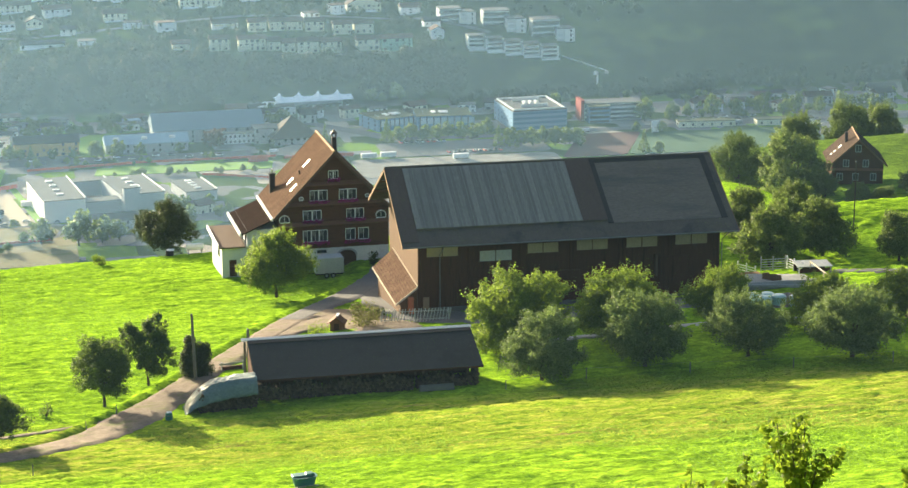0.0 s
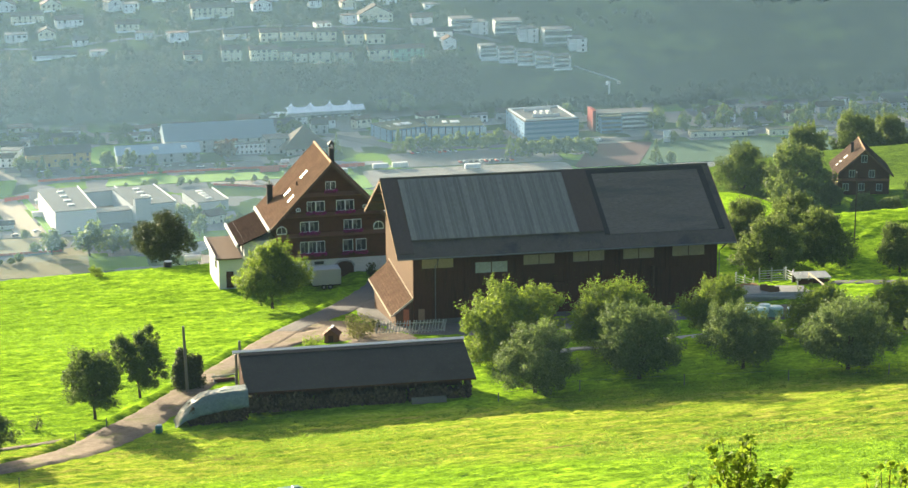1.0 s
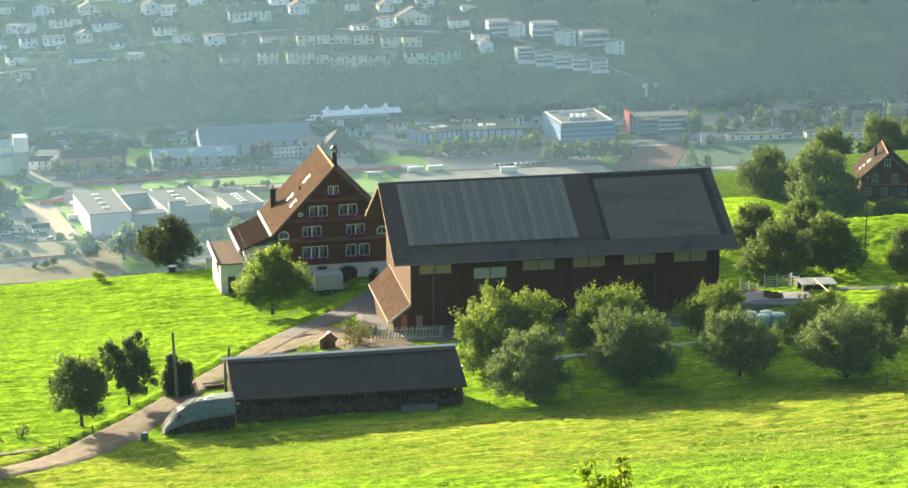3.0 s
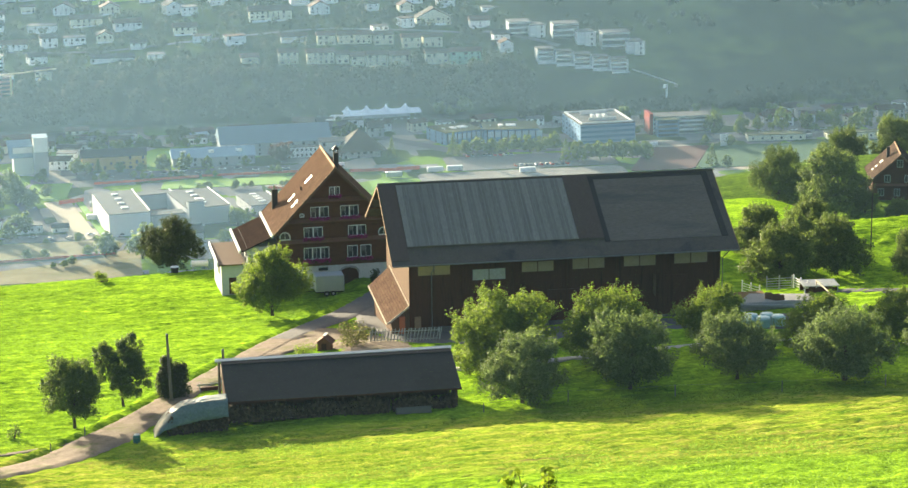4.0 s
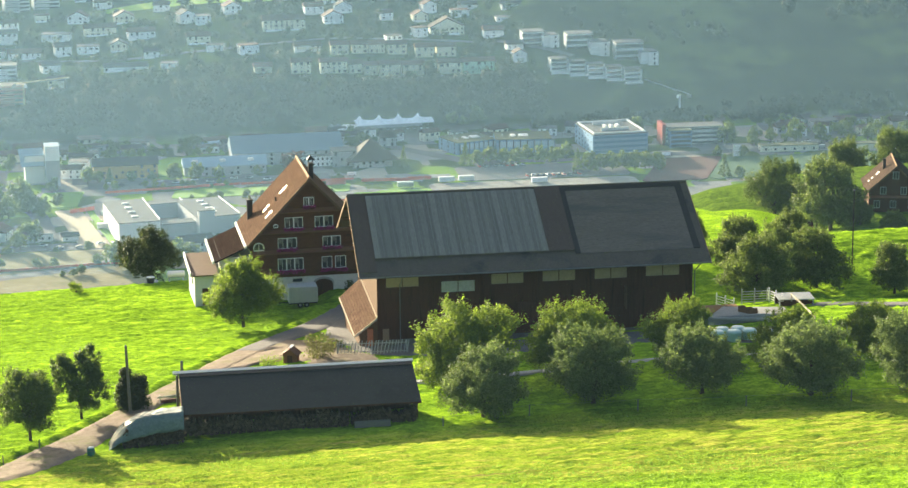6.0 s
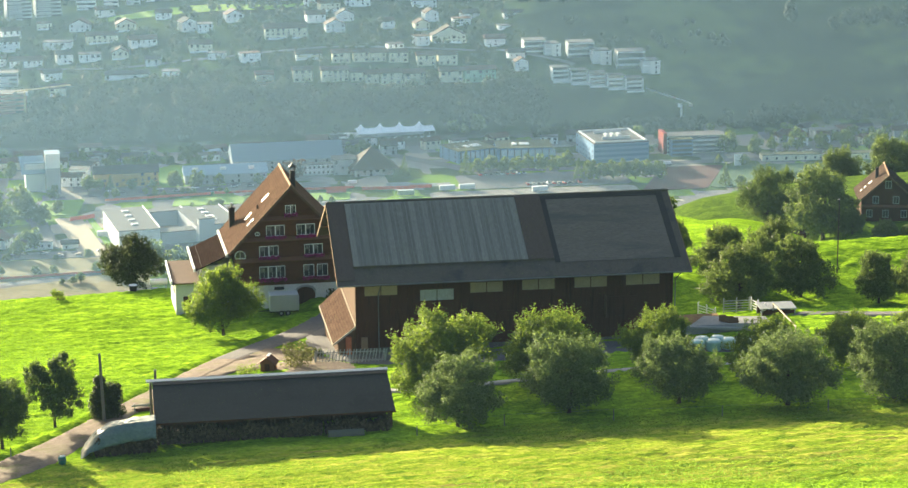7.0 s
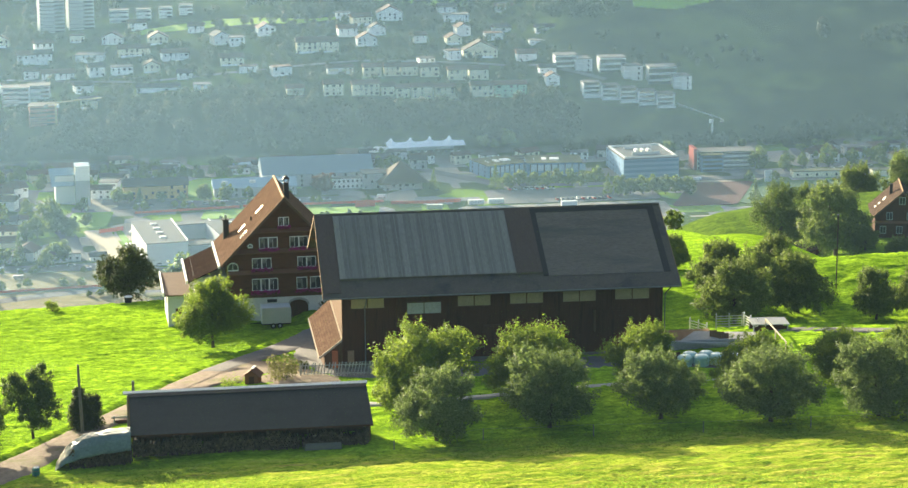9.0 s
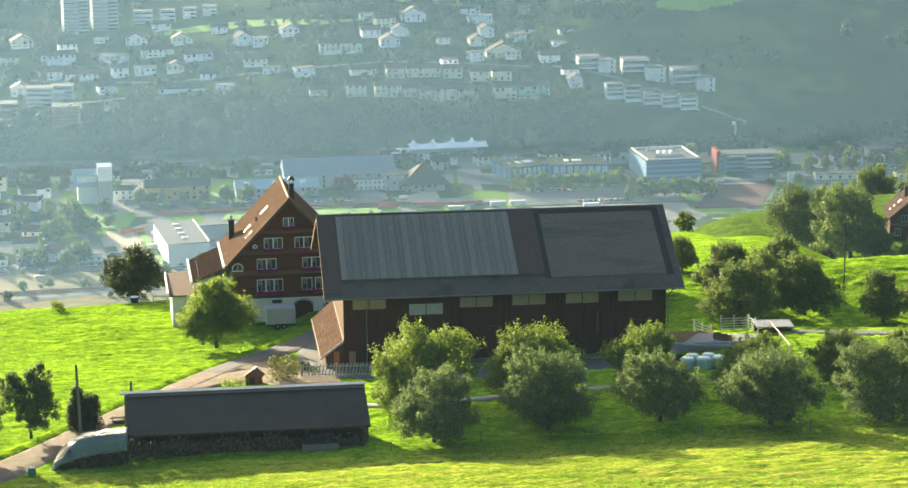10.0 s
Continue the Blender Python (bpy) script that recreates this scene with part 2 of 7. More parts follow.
CURTAIN = surface("curtain_cloth", (0.12, 0.117, 0.11), (0.19, 0.186, 0.175), 0.9, 6.0, (6, 6, 1), 20.0, 0.3)
PETALS = leaf_material("geranium_petals", (0.28, 0.015, 0.14), (0.42, 0.035, 0.24), (0.42, 0.05, 0.26), 0.3)
LEAF = leaf_material("orchard_leaves", (0.030, 0.054, 0.016), (0.080, 0.116, 0.034), (0.165, 0.235, 0.045), 0.38)
OLIVELEAF = leaf_material("olive_fruit_leaves", (0.048, 0.070, 0.024), (0.145, 0.175, 0.066), (0.22, 0.30, 0.06), 0.34)
WALNUT = leaf_material("walnut_leaves", (0.038, 0.072, 0.014), (0.110, 0.160, 0.030), (0.26, 0.36, 0.042), 0.44)
GREYLEAF = leaf_material("grey_green_leaves", (0.038, 0.064, 0.024), (0.165, 0.210, 0.105), (0.21, 0.29, 0.075), 0.38)
DARKLEAF = leaf_material("dark_leaves", (0.026, 0.036, 0.014), (0.054, 0.062, 0.024), (0.10, 0.13, 0.03), 0.25)
HILLLEAF = leaf_material("hillside_leaves", (0.016, 0.027, 0.014), (0.027, 0.042, 0.019), (0.05, 0.08, 0.026), 0.16)
TOWNLEAF = leaf_material("valley_leaves", (0.04, 0.066, 0.018), (0.082, 0.115, 0.03), (0.19, 0.26, 0.045), 0.33)


# ---- building blocks ----
def part(name, bm, mat, parent, label=""):
    """Links a bmesh as one mesh object under a thing or a part."""
    me = bpy.data.meshes.new(name)
    bm.normal_update()
    bm.to_mesh(me)
    bm.free()
    me.materials.append(mat)
    ob = new(name, me)
    ob.parent = parent
    if label:
        tagged(ob, label)
    return ob


def share(name, me, parent, m=None):
    ob = new(name, me)
    ob.parent = parent
    if m is not None:
        ob.matrix_basis = m
    return ob


def thing(name, place, label, category, group="", kind="", rz=0.0):
    ob = new(name)
    ob.empty_display_size = 0.3
    ob.matrix_basis = pose(*place, 0, 0, rz)
    return tagged(ob, label, category, group, kind)


def box(lo, hi, bm=None, bevel=0.0):
    """A box between two corners, its edges eased."""
    b = bmesh.new()
    lo, hi = Vector(lo), Vector(hi)
    bmesh.ops.create_cube(b, size=1.0, matrix=Matrix.LocRotScale((lo + hi) / 2, None, hi - lo))
    if bevel:
        bmesh.ops.bevel(b, geom=b.edges[:], offset=bevel, segments=1, affect="EDGES")
    if bm is None:
        return b
    me = bpy.data.meshes.new("tmp")
    b.to_mesh(me)
    b.free()
    bm.from_mesh(me)
    bpy.data.meshes.remove(me)
    return bm


def hull(points, faces, bm=None):
    bm = bm or bmesh.new()
    vs = [bm.verts.new(p) for p in points]
    for f in faces:
        bm.faces.new([vs[i] for i in f])
    bmesh.ops.recalc_face_normals(bm, faces=bm.faces[:])
    return bm


def slab(a, b, c, d, thick, bm=None):
    """A board with the top corners a, b, c, d (in order round), thick below it, with uv in metres (u along a-b, v along a-d)."""
    bm = bm or bmesh.new()
    a, b, c, d = map(Vector, (a, b, c, d))
    n = (b - a).cross(d - a).normalized()
    if n.z < 0:
        n = -n
    top = [bm.verts.new(p) for p in (a, b, c, d)]
    low = [bm.verts.new(p - n * thick) for p in (a, b, c, d)]
    faces = [bm.faces.new(top), bm.faces.new(low[::-1])]
    for i in range(4):
        j = (i + 1) % 4
        faces.append(bm.faces.new((top[j], top[i], low[i], low[j])))
    bmesh.ops.recalc_face_normals(bm, faces=faces)
    uv = bm.loops.layers.uv.verify()
    eu, ev = (b - a).normalized(), n.cross((b - a).normalized())
    for f in faces:
        for l in f.loops:
            p = l.vert.co - a
            l[uv].uv = (p.dot(eu), p.dot(ev))
    return bm


def beam(p, q, w, h, bm=None):
    """A square timber from p to q."""
    p, q = Vector(p), Vector(q)
    d = q - p
    rot = d.to_track_quat("X", "Z").to_matrix().to_4x4()
    bm = bm or bmesh.new()
    bmesh.ops.create_cube(bm, size=1.0, matrix=Matrix.Translation((p + q) / 2) @ rot @ Matrix.Diagonal((d.length, w, h, 1)))
    return bm


def tube(points, radii, sides=7, bm=None):
    """A tapered round limb through points."""
    bm = bm or bmesh.new()
    rings = []
    for i, p in enumerate(points):
        p = Vector(p)
        d = Vector(points[min(i + 1, len(points) - 1)]) - Vector(points[max(i - 1, 0)])
        q = d.to_track_quat("Z", "X")
        rings.append([bm.verts.new(p + q @ Vector((math.cos(2 * math.pi * k / sides), math.sin(2 * math.pi * k / sides), 0)) * radii[i]) for k in range(sides)])
    for r, s in zip(rings, rings[1:]):
        for k in range(sides):
            bm.faces.new((r[k], r[(k + 1) % sides], s[(k + 1) % sides], s[k]))
    bm.faces.new(rings[0][::-1])
    bm.faces.new(rings[-1])
    return bm


def raw_mesh(name, verts, faces, mat, smooth=False):
    """A mesh from arrays: verts (n, 3), faces (m, 3 or 4)."""
    verts, faces = np.asarray(verts, np.float32), np.asarray(faces, np.int32)
    k = faces.shape[1]
    me = bpy.data.meshes.new(name)
    me.vertices.add(len(verts))
    me.vertices.foreach_set("co", verts.ravel())
    me.loops.add(faces.size)
    me.loops.foreach_set("vertex_index", faces.ravel())
    me.polygons.add(len(faces))
    me.polygons.foreach_set("loop_start", np.arange(0, faces.size, k, dtype=np.int32))
    me.polygons.foreach_set("loop_total", np.full(len(faces), k, np.int32))
    if smooth:
        me.polygons.foreach_set("use_smooth", np.ones(len(faces), bool))
    me.update(calc_edges=True)
    me.validate()
    me.materials.append(mat)
    return me


# ---- the ground ----
def smooth_profile():
    """Height of the farm slope along y, softened."""
    ys = np.arange(-400.0, 400.0, 1.0)
    zs = np.interp(ys, [-400, -240, -180, -120, -85, -60, -40, -34, -20, 0, 10, 23, 37, 60, 90, 120, 160, 213, 260, 400],
                   [60, 45, 37, 15.5, 8.6, 5.0, 1.8, 1.3, 0.2, -1.7, -2.9, -4.9, -6.1, -7.9, -11.3, -15.5, -27, -44, -56, -90])
    k = np.exp(-0.5 * (np.arange(-12, 13) / 4.0) ** 2)
    zp = np.pad(zs, 12, mode="edge")
    return ys, np.convolve(zp, k / k.sum(), "valid")


PROFILE = smooth_profile()
FLOOR = -232.0


def ease(a, b, v):
    u = np.clip((v - a) / (b - a), 0, 1)
    return u * u * (3 - 2 * u)


def swale(x, y):
    """The dip behind the lane and the brow beyond it."""
    dip = np.interp(y, [15, 21, 30, 38, 45, 50, 55, 60], [0, -1.6, -2.4, -2.2, -1.4, -0.5, 0.1, 0]) * ease(45, 60, x)
    return dip + np.interp(y, [56, 66, 80, 120, 150], [0, -2.2, -3.2, -2.0, 0]) * ease(64, 74, x)


def height(x, y):
    """Height of the ground at x, y: farm slope, drop to the valley floor, hillside behind."""
    x, y = np.asarray(x, float), np.asarray(y, float)
    near = np.interp(y, PROFILE[0], PROFILE[1]) + (0.02 + 0.012 * ease(-20, 60, y)) * np.clip(x, -150, 150)
    near = near + 0.75 * ease(-40, -50, y) * (1 - ease(-58, -90, y)) * ease(-30, 6, x)
    # a hollow behind the cattle yard and its lane, and the terrace before the house
    near = near - ease(13.4, 16.8, y + 0.38 * np.maximum(x - 50, 0)) * np.interp(y, [14, 20, 27.5, 40, 52], [1.9, 1.5, 0.75, 0.2, 0.0]) * ease(38, 43, x)
    near = near + swale(x, y)
    near = near + 0.8 * ease(-1.5, 1.0, x) * (1 - ease(4.5, 7.5, x)) * ease(33.5, 37.5, y) * (1 - ease(41, 44, y))
    rim = 56 + 250 * np.clip((x - 25) / 80, 0, 1.05) ** 1.6
    u = x - 0.30 * (y - 62)
    near = near + np.interp(y, [60, 80, 100, 120, 180, 205, 240], [0, -3.5, -8.5, -11, -8.5, -1.0, 0]) * ease(56, 86, u)
    near = near - 2.3 * ease(72, 102, y) * (1 - ease(165, 195, y)) * ease(42, 58, x)
    near = near - 11.0 * np.exp(-(((y - 192) / 24.0) ** 2)) * (1 - ease(104, 120, x))
    over = np.maximum(y - rim, 0)
    near = near - 0.34 * np.where(over < 12, over ** 2 / 24, over - 6)
    up = np.maximum(y - 1240, 0)
    steep, crest = 0.085 + 0.175 * ease(235, 320, x), 560 - 210 * ease(235, 320, x)
    brow = np.interp(x, [70, 95.5, 101.8, 111.3, 119, 134.3, 180, 260], [-62, -43, -41, -39.7, -38.8, -37.5, -36, -36]) - np.where(y < 240, 0.2, 0.35) * np.abs(y - 240)
    near = np.where((x > 70) & (y > 195), np.maximum(near, brow), near)
    far = FLOOR + 0.26 * np.minimum(up, 100) + np.clip(up - 100, 0, crest - 100) * steep + 0.03 * np.maximum(up - crest, 0)
    far = far + 6 * np.sin(x / 90.0) * ease(1260, 1400, y)
    far = far + 7.0 * np.exp(-(((y - 1503) / 9.0) ** 2)) * ease(250, 300, x) * (1 - ease(420, 480, x))
    d = near - far
    return np.where(d > 8, near, np.where(d < -8, far, far + (d + 8) ** 2 / 32))


def uphill(x, y):
    """Where a spot of the far hillside lies on its gentler true slope, seen along the same line, and how much larger it is there."""
    if y <= 1240:
        return x, y, 1.0
    eye = (-28.0, -237.0, 69.4)
    z = FLOOR + 0.26 * (y - 1240) + 6 * math.sin(x / 90.0) * float(ease(1260, 1400, y))
    a, b = 1.0, 1.2
    for _ in range(30):
        s = (a + b) / 2
        u, v, w = (e + s * (p - e) for e, p in zip(eye, (x, y, z)))
        if w > float(height(u, v)):
            a = s
        else:
            b = s
    return u, v, s


def ground_sheet():
    """One sheet from behind the camera to the far hillside, finer near the farm."""
    def lines(lo, hi, step, far):
        fine = np.arange(lo, hi, step)
        up = hi + np.cumsum(np.minimum(step * 1.09 ** np.arange(1, 400), 40.0))
        dn = lo - np.cumsum(np.minimum(step * 1.09 ** np.arange(1, 400), 40.0))
        return np.concatenate([dn[dn > far[0]][::-1], fine, up[up < far[1]]])
    xs, ys = lines(-62, 92, 0.6, (-1800, 2200)), lines(-112, 72, 0.6, (-420, 3200))
    X, Y = np.meshgrid(xs, ys)
    Z = height(X, Y)
    rng = np.random.default_rng(4)
    near = ease(-130, -112, Y) * (1 - ease(72, 130, Y))
    for s, amp in ((7.0, 0.10), (2.6, 0.05)):
        for _ in range(5):
            a, ph = rng.uniform(0, 6.28), rng.uniform(0, 6.28, 2)
            Z = Z + near * amp * np.sin((X * np.cos(a) + Y * np.sin(a)) / s + ph[0]) * np.cos((X * np.sin(a) - Y * np.cos(a)) / (s * 1.3) + ph[1]) * 0.5
    Z = Z + near * rng.normal(0, 0.065, Z.shape)
    # the track is worn smooth
    lane = np.interp(Y, [-62, -51.5, -47.5, -42.5, -35, -26.8, -18, -8, 3, 13, 22, 30], [-75, -52, -43.5, -36, -31.4, -27, -23, -18, -12.6, -7.2, -2.6, 1.6])
    smooth = np.where((Y > -66) & (Y < 36), ease(2.6, 5.0, np.abs(X - lane)), 1.0)
    # a low bank between the meadow and the track
    lean = np.interp(Y, [-60, -50, -45, -39, -31, 0, 30], [2.2, 2.1, 1.5, 0.65, 0.52, 0.5, 0.5])
    lip = (lane - X) / np.sqrt(1 + lean ** 2) - np.interp(Y, [-62, -47.5, -42.5, -35, -26.8, -18, 3, 30], [1.75, 1.95, 2.3, 2.6, 1.95, 1.65, 1.8, 2.2])
    verge = np.where((Y > -64) & (Y < 34), np.exp(-(((lip - 0.75) / 0.55) ** 2)), 0.0)
    near = near * smooth
    Z = smooth * Z + (1 - smooth) * height(X, Y)
    Z = Z + verge * (0.4 + 0.12 * np.sin(Y * 1.7) * np.sin(Y * 0.6 + 1))
    # mown swaths and cattle steps running along the slope
    pasture = ease(-66, -58, Y) * (1 - ease(-40, -34, Y))
    wander = 1.6 * np.sin(X / 9.0) + 1.1 * np.sin(X / 3.7 + Y / 5.0) + 0.7 * np.sin(X / 2.1 - Y / 3.0)
    patchy = 0.5 + 0.5 * np.sin(X / 5.3 + 2 * np.sin(Y / 4.0)) * np.sin(Y / 3.1 + 1.5 * np.sin(X / 8.0))
    Z = Z + near * (0.06 + 0.05 * pasture) * patchy * (np.sin(Y * 2.75 + wander) + 0.6 * np.sin(Y * 4.6 + 1.7 * wander))
    # the far hillside is uneven
    far = ease(1240, 1300, Y)
    for s, amp in ((60.0, 0.12), (23.0, 0.08)):
        for _ in range(4):
            a, ph = rng.uniform(0, 6.28), rng.uniform(0, 6.28)
            Z = Z + far * amp * np.sin((X * np.cos(a) + Y * np.sin(a)) / s + ph)
    n, m = X.shape
    i = (np.arange(n - 1)[:, None] * m + np.arange(m - 1)[None]).ravel()
    F = np.stack([i, i + 1, i + m + 1, i + m], 1)
    return raw_mesh("ground", np.stack([X.ravel(), Y.ravel(), Z.ravel()], 1), F, GRASS, True)


ground = tagged(new("ground", ground_sheet()), "bright green sloping meadow above a wide valley", "meadow", kind="structure")


def gz(x, y):
    return float(height(x, y))


def ribbon(name, pts, widths, mat, lift=0.10, label="", category="road", edge=0.12):
    """A track laid on the ground through points, with rough verges."""
    pts = np.array(pts, float)
    t = np.linspace(0, len(pts) - 1, max(2, int(np.hypot(*np.diff(pts, axis=0).T).sum() / 0.8)))
    px, py = np.interp(t, range(len(pts)), pts[:, 0]), np.interp(t, range(len(pts)), pts[:, 1])
    k = np.ones(9) / 9
    if len(t) > 20:
        sm = lambda v: np.convolve(np.pad(v, 4, mode="edge"), k, "valid")
        px, py = sm(px), sm(py)
    w = np.interp(t, range(len(pts)), widths) / 2
    dx, dy = np.gradient(px), np.gradient(py)
    ln = np.hypot(dx, dy)
    nx, ny = -dy / ln, dx / ln
    rng = np.random.default_rng(len(pts))
    V, cols = [], 9
    for j in range(cols):
        u = -1 + 2 * j / (cols - 1)
        jit = rng.normal(0, edge, len(t)) if abs(u) == 1 else 0
        X, Y = px + nx * (w * u + jit), py + ny * (w * u + jit)
        drop = 0.16 if abs(u) == 1 else 0.0
        V.append(np.stack([X, Y, height(X, Y) + lift - drop + 0.02 * np.cos(u * 9)], 1))
    V = np.stack(V, 1).reshape(-1, 3)
    i = (np.arange(len(t) - 1)[:, None] * cols + np.arange(cols - 1)[None]).ravel()
    F = np.stack([i, i + cols, i + cols + 1, i + 1], 1)
    return tagged(new(name, raw_mesh(name, V, F, mat, True)), label, category, kind="structure")


ribbon("farm_track", [(-75, -62), (-52, -51.5), (-43.5, -47.5), (-36, -42.5), (-31.4, -35), (-27, -26.8), (-23, -18), (-18, -8), (-12.6, 3), (-10.5, 7)],
       [3.4, 3.5, 3.9, 4.6, 5.2, 3.9, 3.3, 3.3, 3.6, 3.6], GRAVEL, lift=0.2, label="unpaved gravel farm track with grassy verges")
ribbon("farm_lane", [(-12.0, 4.4), (-9.5, 9), (-7.0, 13.5), (-2.4, 22), (1.8, 30), (4.7, 36)], [3.4, 3.6, 4.0, 4.4, 4.6, 4.4], ASPHALT, lift=0.23, label="grey lane from the track up to the house")
ribbon("farm_yard", [(8, 44), (5.5, 36), (3.0, 28), (1.2, 20), (0.6, 10), (2.0, 2), (8, -2.5), (20, -3), (37, -3)],
       [5.0, 5.0, 5.5, 6.0, 6.5, 7.0, 6.0, 7.0, 7.0], ASPHALT, lift=0.19, label="grey paved farm yard along the barn")
ribbon("cattle_yard", [(33.5, -5.0), (38, -5.6), (43, -5.8), (47, -6.4)], [6.5, 8.5, 8.5, 6.0], DARKCONC, lift=0.16, label="dark stained concrete yard before the cattle pen", category="yard")
ribbon("farm_lane", [(50.5, 8.8), (54, 8.2), (58, 6.2), (62, 4.2), (75, 0), (95, -4)], [2.6] * 6, ASPHALT, lift=0.2, label="narrow grey farm lane across the slope")


# ---- barn ----
def barn():
    L, W, ZE, ZR, YR = 38.0, 23.3, 6.5, 12.68, 11.68
    base = -1.9
    b = thing("barn", (0, 0, 0), "large dark wooden barn with a grey sheet roof", "barn")
    s = (ZR - ZE) / YR
    # walls, 0.2 m thick, set in under the eaves
    x0, x1, y0, y1 = 2.1, 36.5, 2.45, W - 2.0

    def wall_z(y):
        return ZE + s * (y if y < YR else 2 * YR - y) - 0.30
    wz = wall_z(y0)
    rear = -5.2
    part("front_wall", box((x0, y0, base), (x1, y0 + 0.2, wz)), DARKWOOD, b)
    part("rear_wall", box((x0, y1 - 0.2, rear), (x1, y1, wall_z(y1))), DARKWOOD, b)
    for x in (x0, x1 - 0.2):
        prof = [(x, y0 + 0.2, base), (x, y0 + 0.2, wall_z(y0 + 0.2)), (x, YR, wall_z(YR)), (x, y1 - 0.2, wall_z(y1 - 0.2)), (x, y1 - 0.2, rear), (x, 12, rear + 1)]
        prof2 = [(px + 0.2, py, pz) for px, py, pz in prof]
        n = len(prof)
        part("gable_wall", hull(prof + prof2, [tuple(range(n)), tuple(range(2 * n - 1, n - 1, -1))] + [(i, (i + 1) % n, n + (i + 1) % n, n + i) for i in range(n)]), BROWNWOOD, b)
    # battens over the board joints of the front
    for k in range(58):
        x = x0 + 0.3 + k * 0.587
        part("batten", box((x, y0 - 0.035, base), (x + 0.07, y0 - 0.003, wz - 0.02)), DARKWOOD, b)
    for k in range(7):
        x = x0 - 0.04 + k * (x1 - x0 - 0.2) / 6
        part("post", box((x, y0 - 0.16, base), (x + 0.28, y0 - 0.037, wz - 0.05), bevel=0.02), DARKWOOD, b)
    part("plinth", box((x0 - 0.03, y0 - 0.22, base - 0.4), (x1 + 0.03, y0 - 0.165, base + 0.75)), DARKCONC, b)
    # high windows of pale sheeting
    for xa, xb, za, zb in ((3.05, 6.55, 4.60, 5.62), (9.0, 12.6, 3.80, 5.0), (14.4, 17.9, 4.44, 5.55), (20.0, 23.55, 4.48, 5.62), (25.7, 29.25, 4.48, 5.62), (31.35, 35.05, 4.52, 5.70)):
        w = part("window", box((xa, y0 - 0.10, za), (xb, y0 - 0.06, zb)), SHEET if xa != 9.0 else SHEETGREY, b, "pale translucent sheeting")
        fr = bmesh.new()
        for lo, hi in (((xa - 0.08, za - 0.08), (xb + 0.08, za)), ((xa - 0.08, zb), (xb + 0.08, zb + 0.08)), ((xa - 0.08, za), (xa, zb)), ((xb, za), (xb + 0.08, zb)), (((xa + xb) / 2 - 0.04, za), ((xa + xb) / 2 + 0.04, zb))):
            box((lo[0], y0 - 0.14, lo[1]), (hi[0], y0 - 0.045, hi[1]), fr)
        part("window_frame", fr, DARKWOOD, w)
    # doors
    for xa, xb, zb in ((8.2, 11.6, 1.9), (17.2, 20.4, 2.3), (29.6, 32.8, 3.3)):
        d = part("door", box((xa, y0 - 0.15, base + 0.1), (xb, y0 - 0.04, zb), bevel=0.02), DARKWOOD, b)
        part("door_brace", beam((xa + 0.15, y0 - 0.17, base + 0.3), (xb - 0.15, y0 - 0.17, zb - 0.2), 0.04, 0.16), DARKWOOD, d)
    part("door_leaf", box((29.0, y0 - 0.9, 1.2), (29.12, y0 - 0.02, 3.6)), BROWNWOOD, b, "reddish open door leaf")
    # roof: two slopes with thickness, a ridge, boards at the gables
    front = part("roof_front", slab((0, 0, ZE), (L, 0, ZE), (L, YR, ZR), (0, YR, ZR), 0.16), SLATE, b)
    part("roof_rear", slab((L, 2 * YR, ZE), (0, 2 * YR, ZE), (0, YR, ZR), (L, YR, ZR), 0.16), SLATE, b)
    part("ridge_cap", tube([(0.0, YR, ZR + 0.02), (L, YR, ZR + 0.02)], [0.17, 0.17], 8), SLATE, b)
    n = Vector((0, -s, 1)).normalized()

    def on(x, y, off):
        return Vector((x, y, ZE + s * y)) + n * off
    # the raised left field of seamed sheets and its brown margin
    for nm, xa, xb, ya, yb, off, th, mt in (("sheet_margin", 20.72, 23.5, 2.35, 11.62, 0.205, 0.12, RUSTROOF), ("sheet_edge", 0.12, 1.93, 0.5, 11.62, 0.10, 0.06, RUSTROOF)):
        part(nm, slab(on(xa, ya, off), on(xb, ya, off), on(xb, yb, off), on(xa, yb, off), th), mt, b)
    for k in range(27):
        xa, xb, lift = 1.96 + k * 0.694, 1.96 + (k + 1) * 0.694 - 0.02, 0.20 + 0.012 * (k % 2)
        sh = part("roof_sheet", slab(on(xa, 2.35, lift), on(xb, 2.35, lift), on(xb, 11.35, lift), on(xa, 11.35, lift), 0.12), (PANELROOF, PANELROOF2)[k % 2], b)
        part("seam", beam(on(xb - 0.03, 2.37, 0.235), on(xb - 0.03, 11.33, 0.235), 0.07, 0.045), PANELROOF2, sh)
        part("rib", beam(on((xa + xb) / 2, 2.37, lift + 0.012), on((xa + xb) / 2, 11.33, lift + 0.012), 0.07, 0.035), PANELROOF, sh)
    for k in range(1, 6):
        y = 2.35 + 1.5 * k
        part("sheet_lap", beam(on(1.97, y, 0.208), on(20.65, y, 0.206), 0.12, 0.008), PANELROOF2, b)
    part("field_gutter", beam(on(1.9, 2.27, 0.12), on(23.5, 2.27, 0.12), 0.12, 0.16), SLATE, b)
    for xa, xb in ((23.52, 24.1), (36.55, 37.25)):
        part("roof_rib", slab(on(xa, 1.9, 0.09), on(xb, 1.9, 0.09), on(xb, 11.6, 0.09), on(xa, 11.6, 0.09), 0.085), RIM, b)
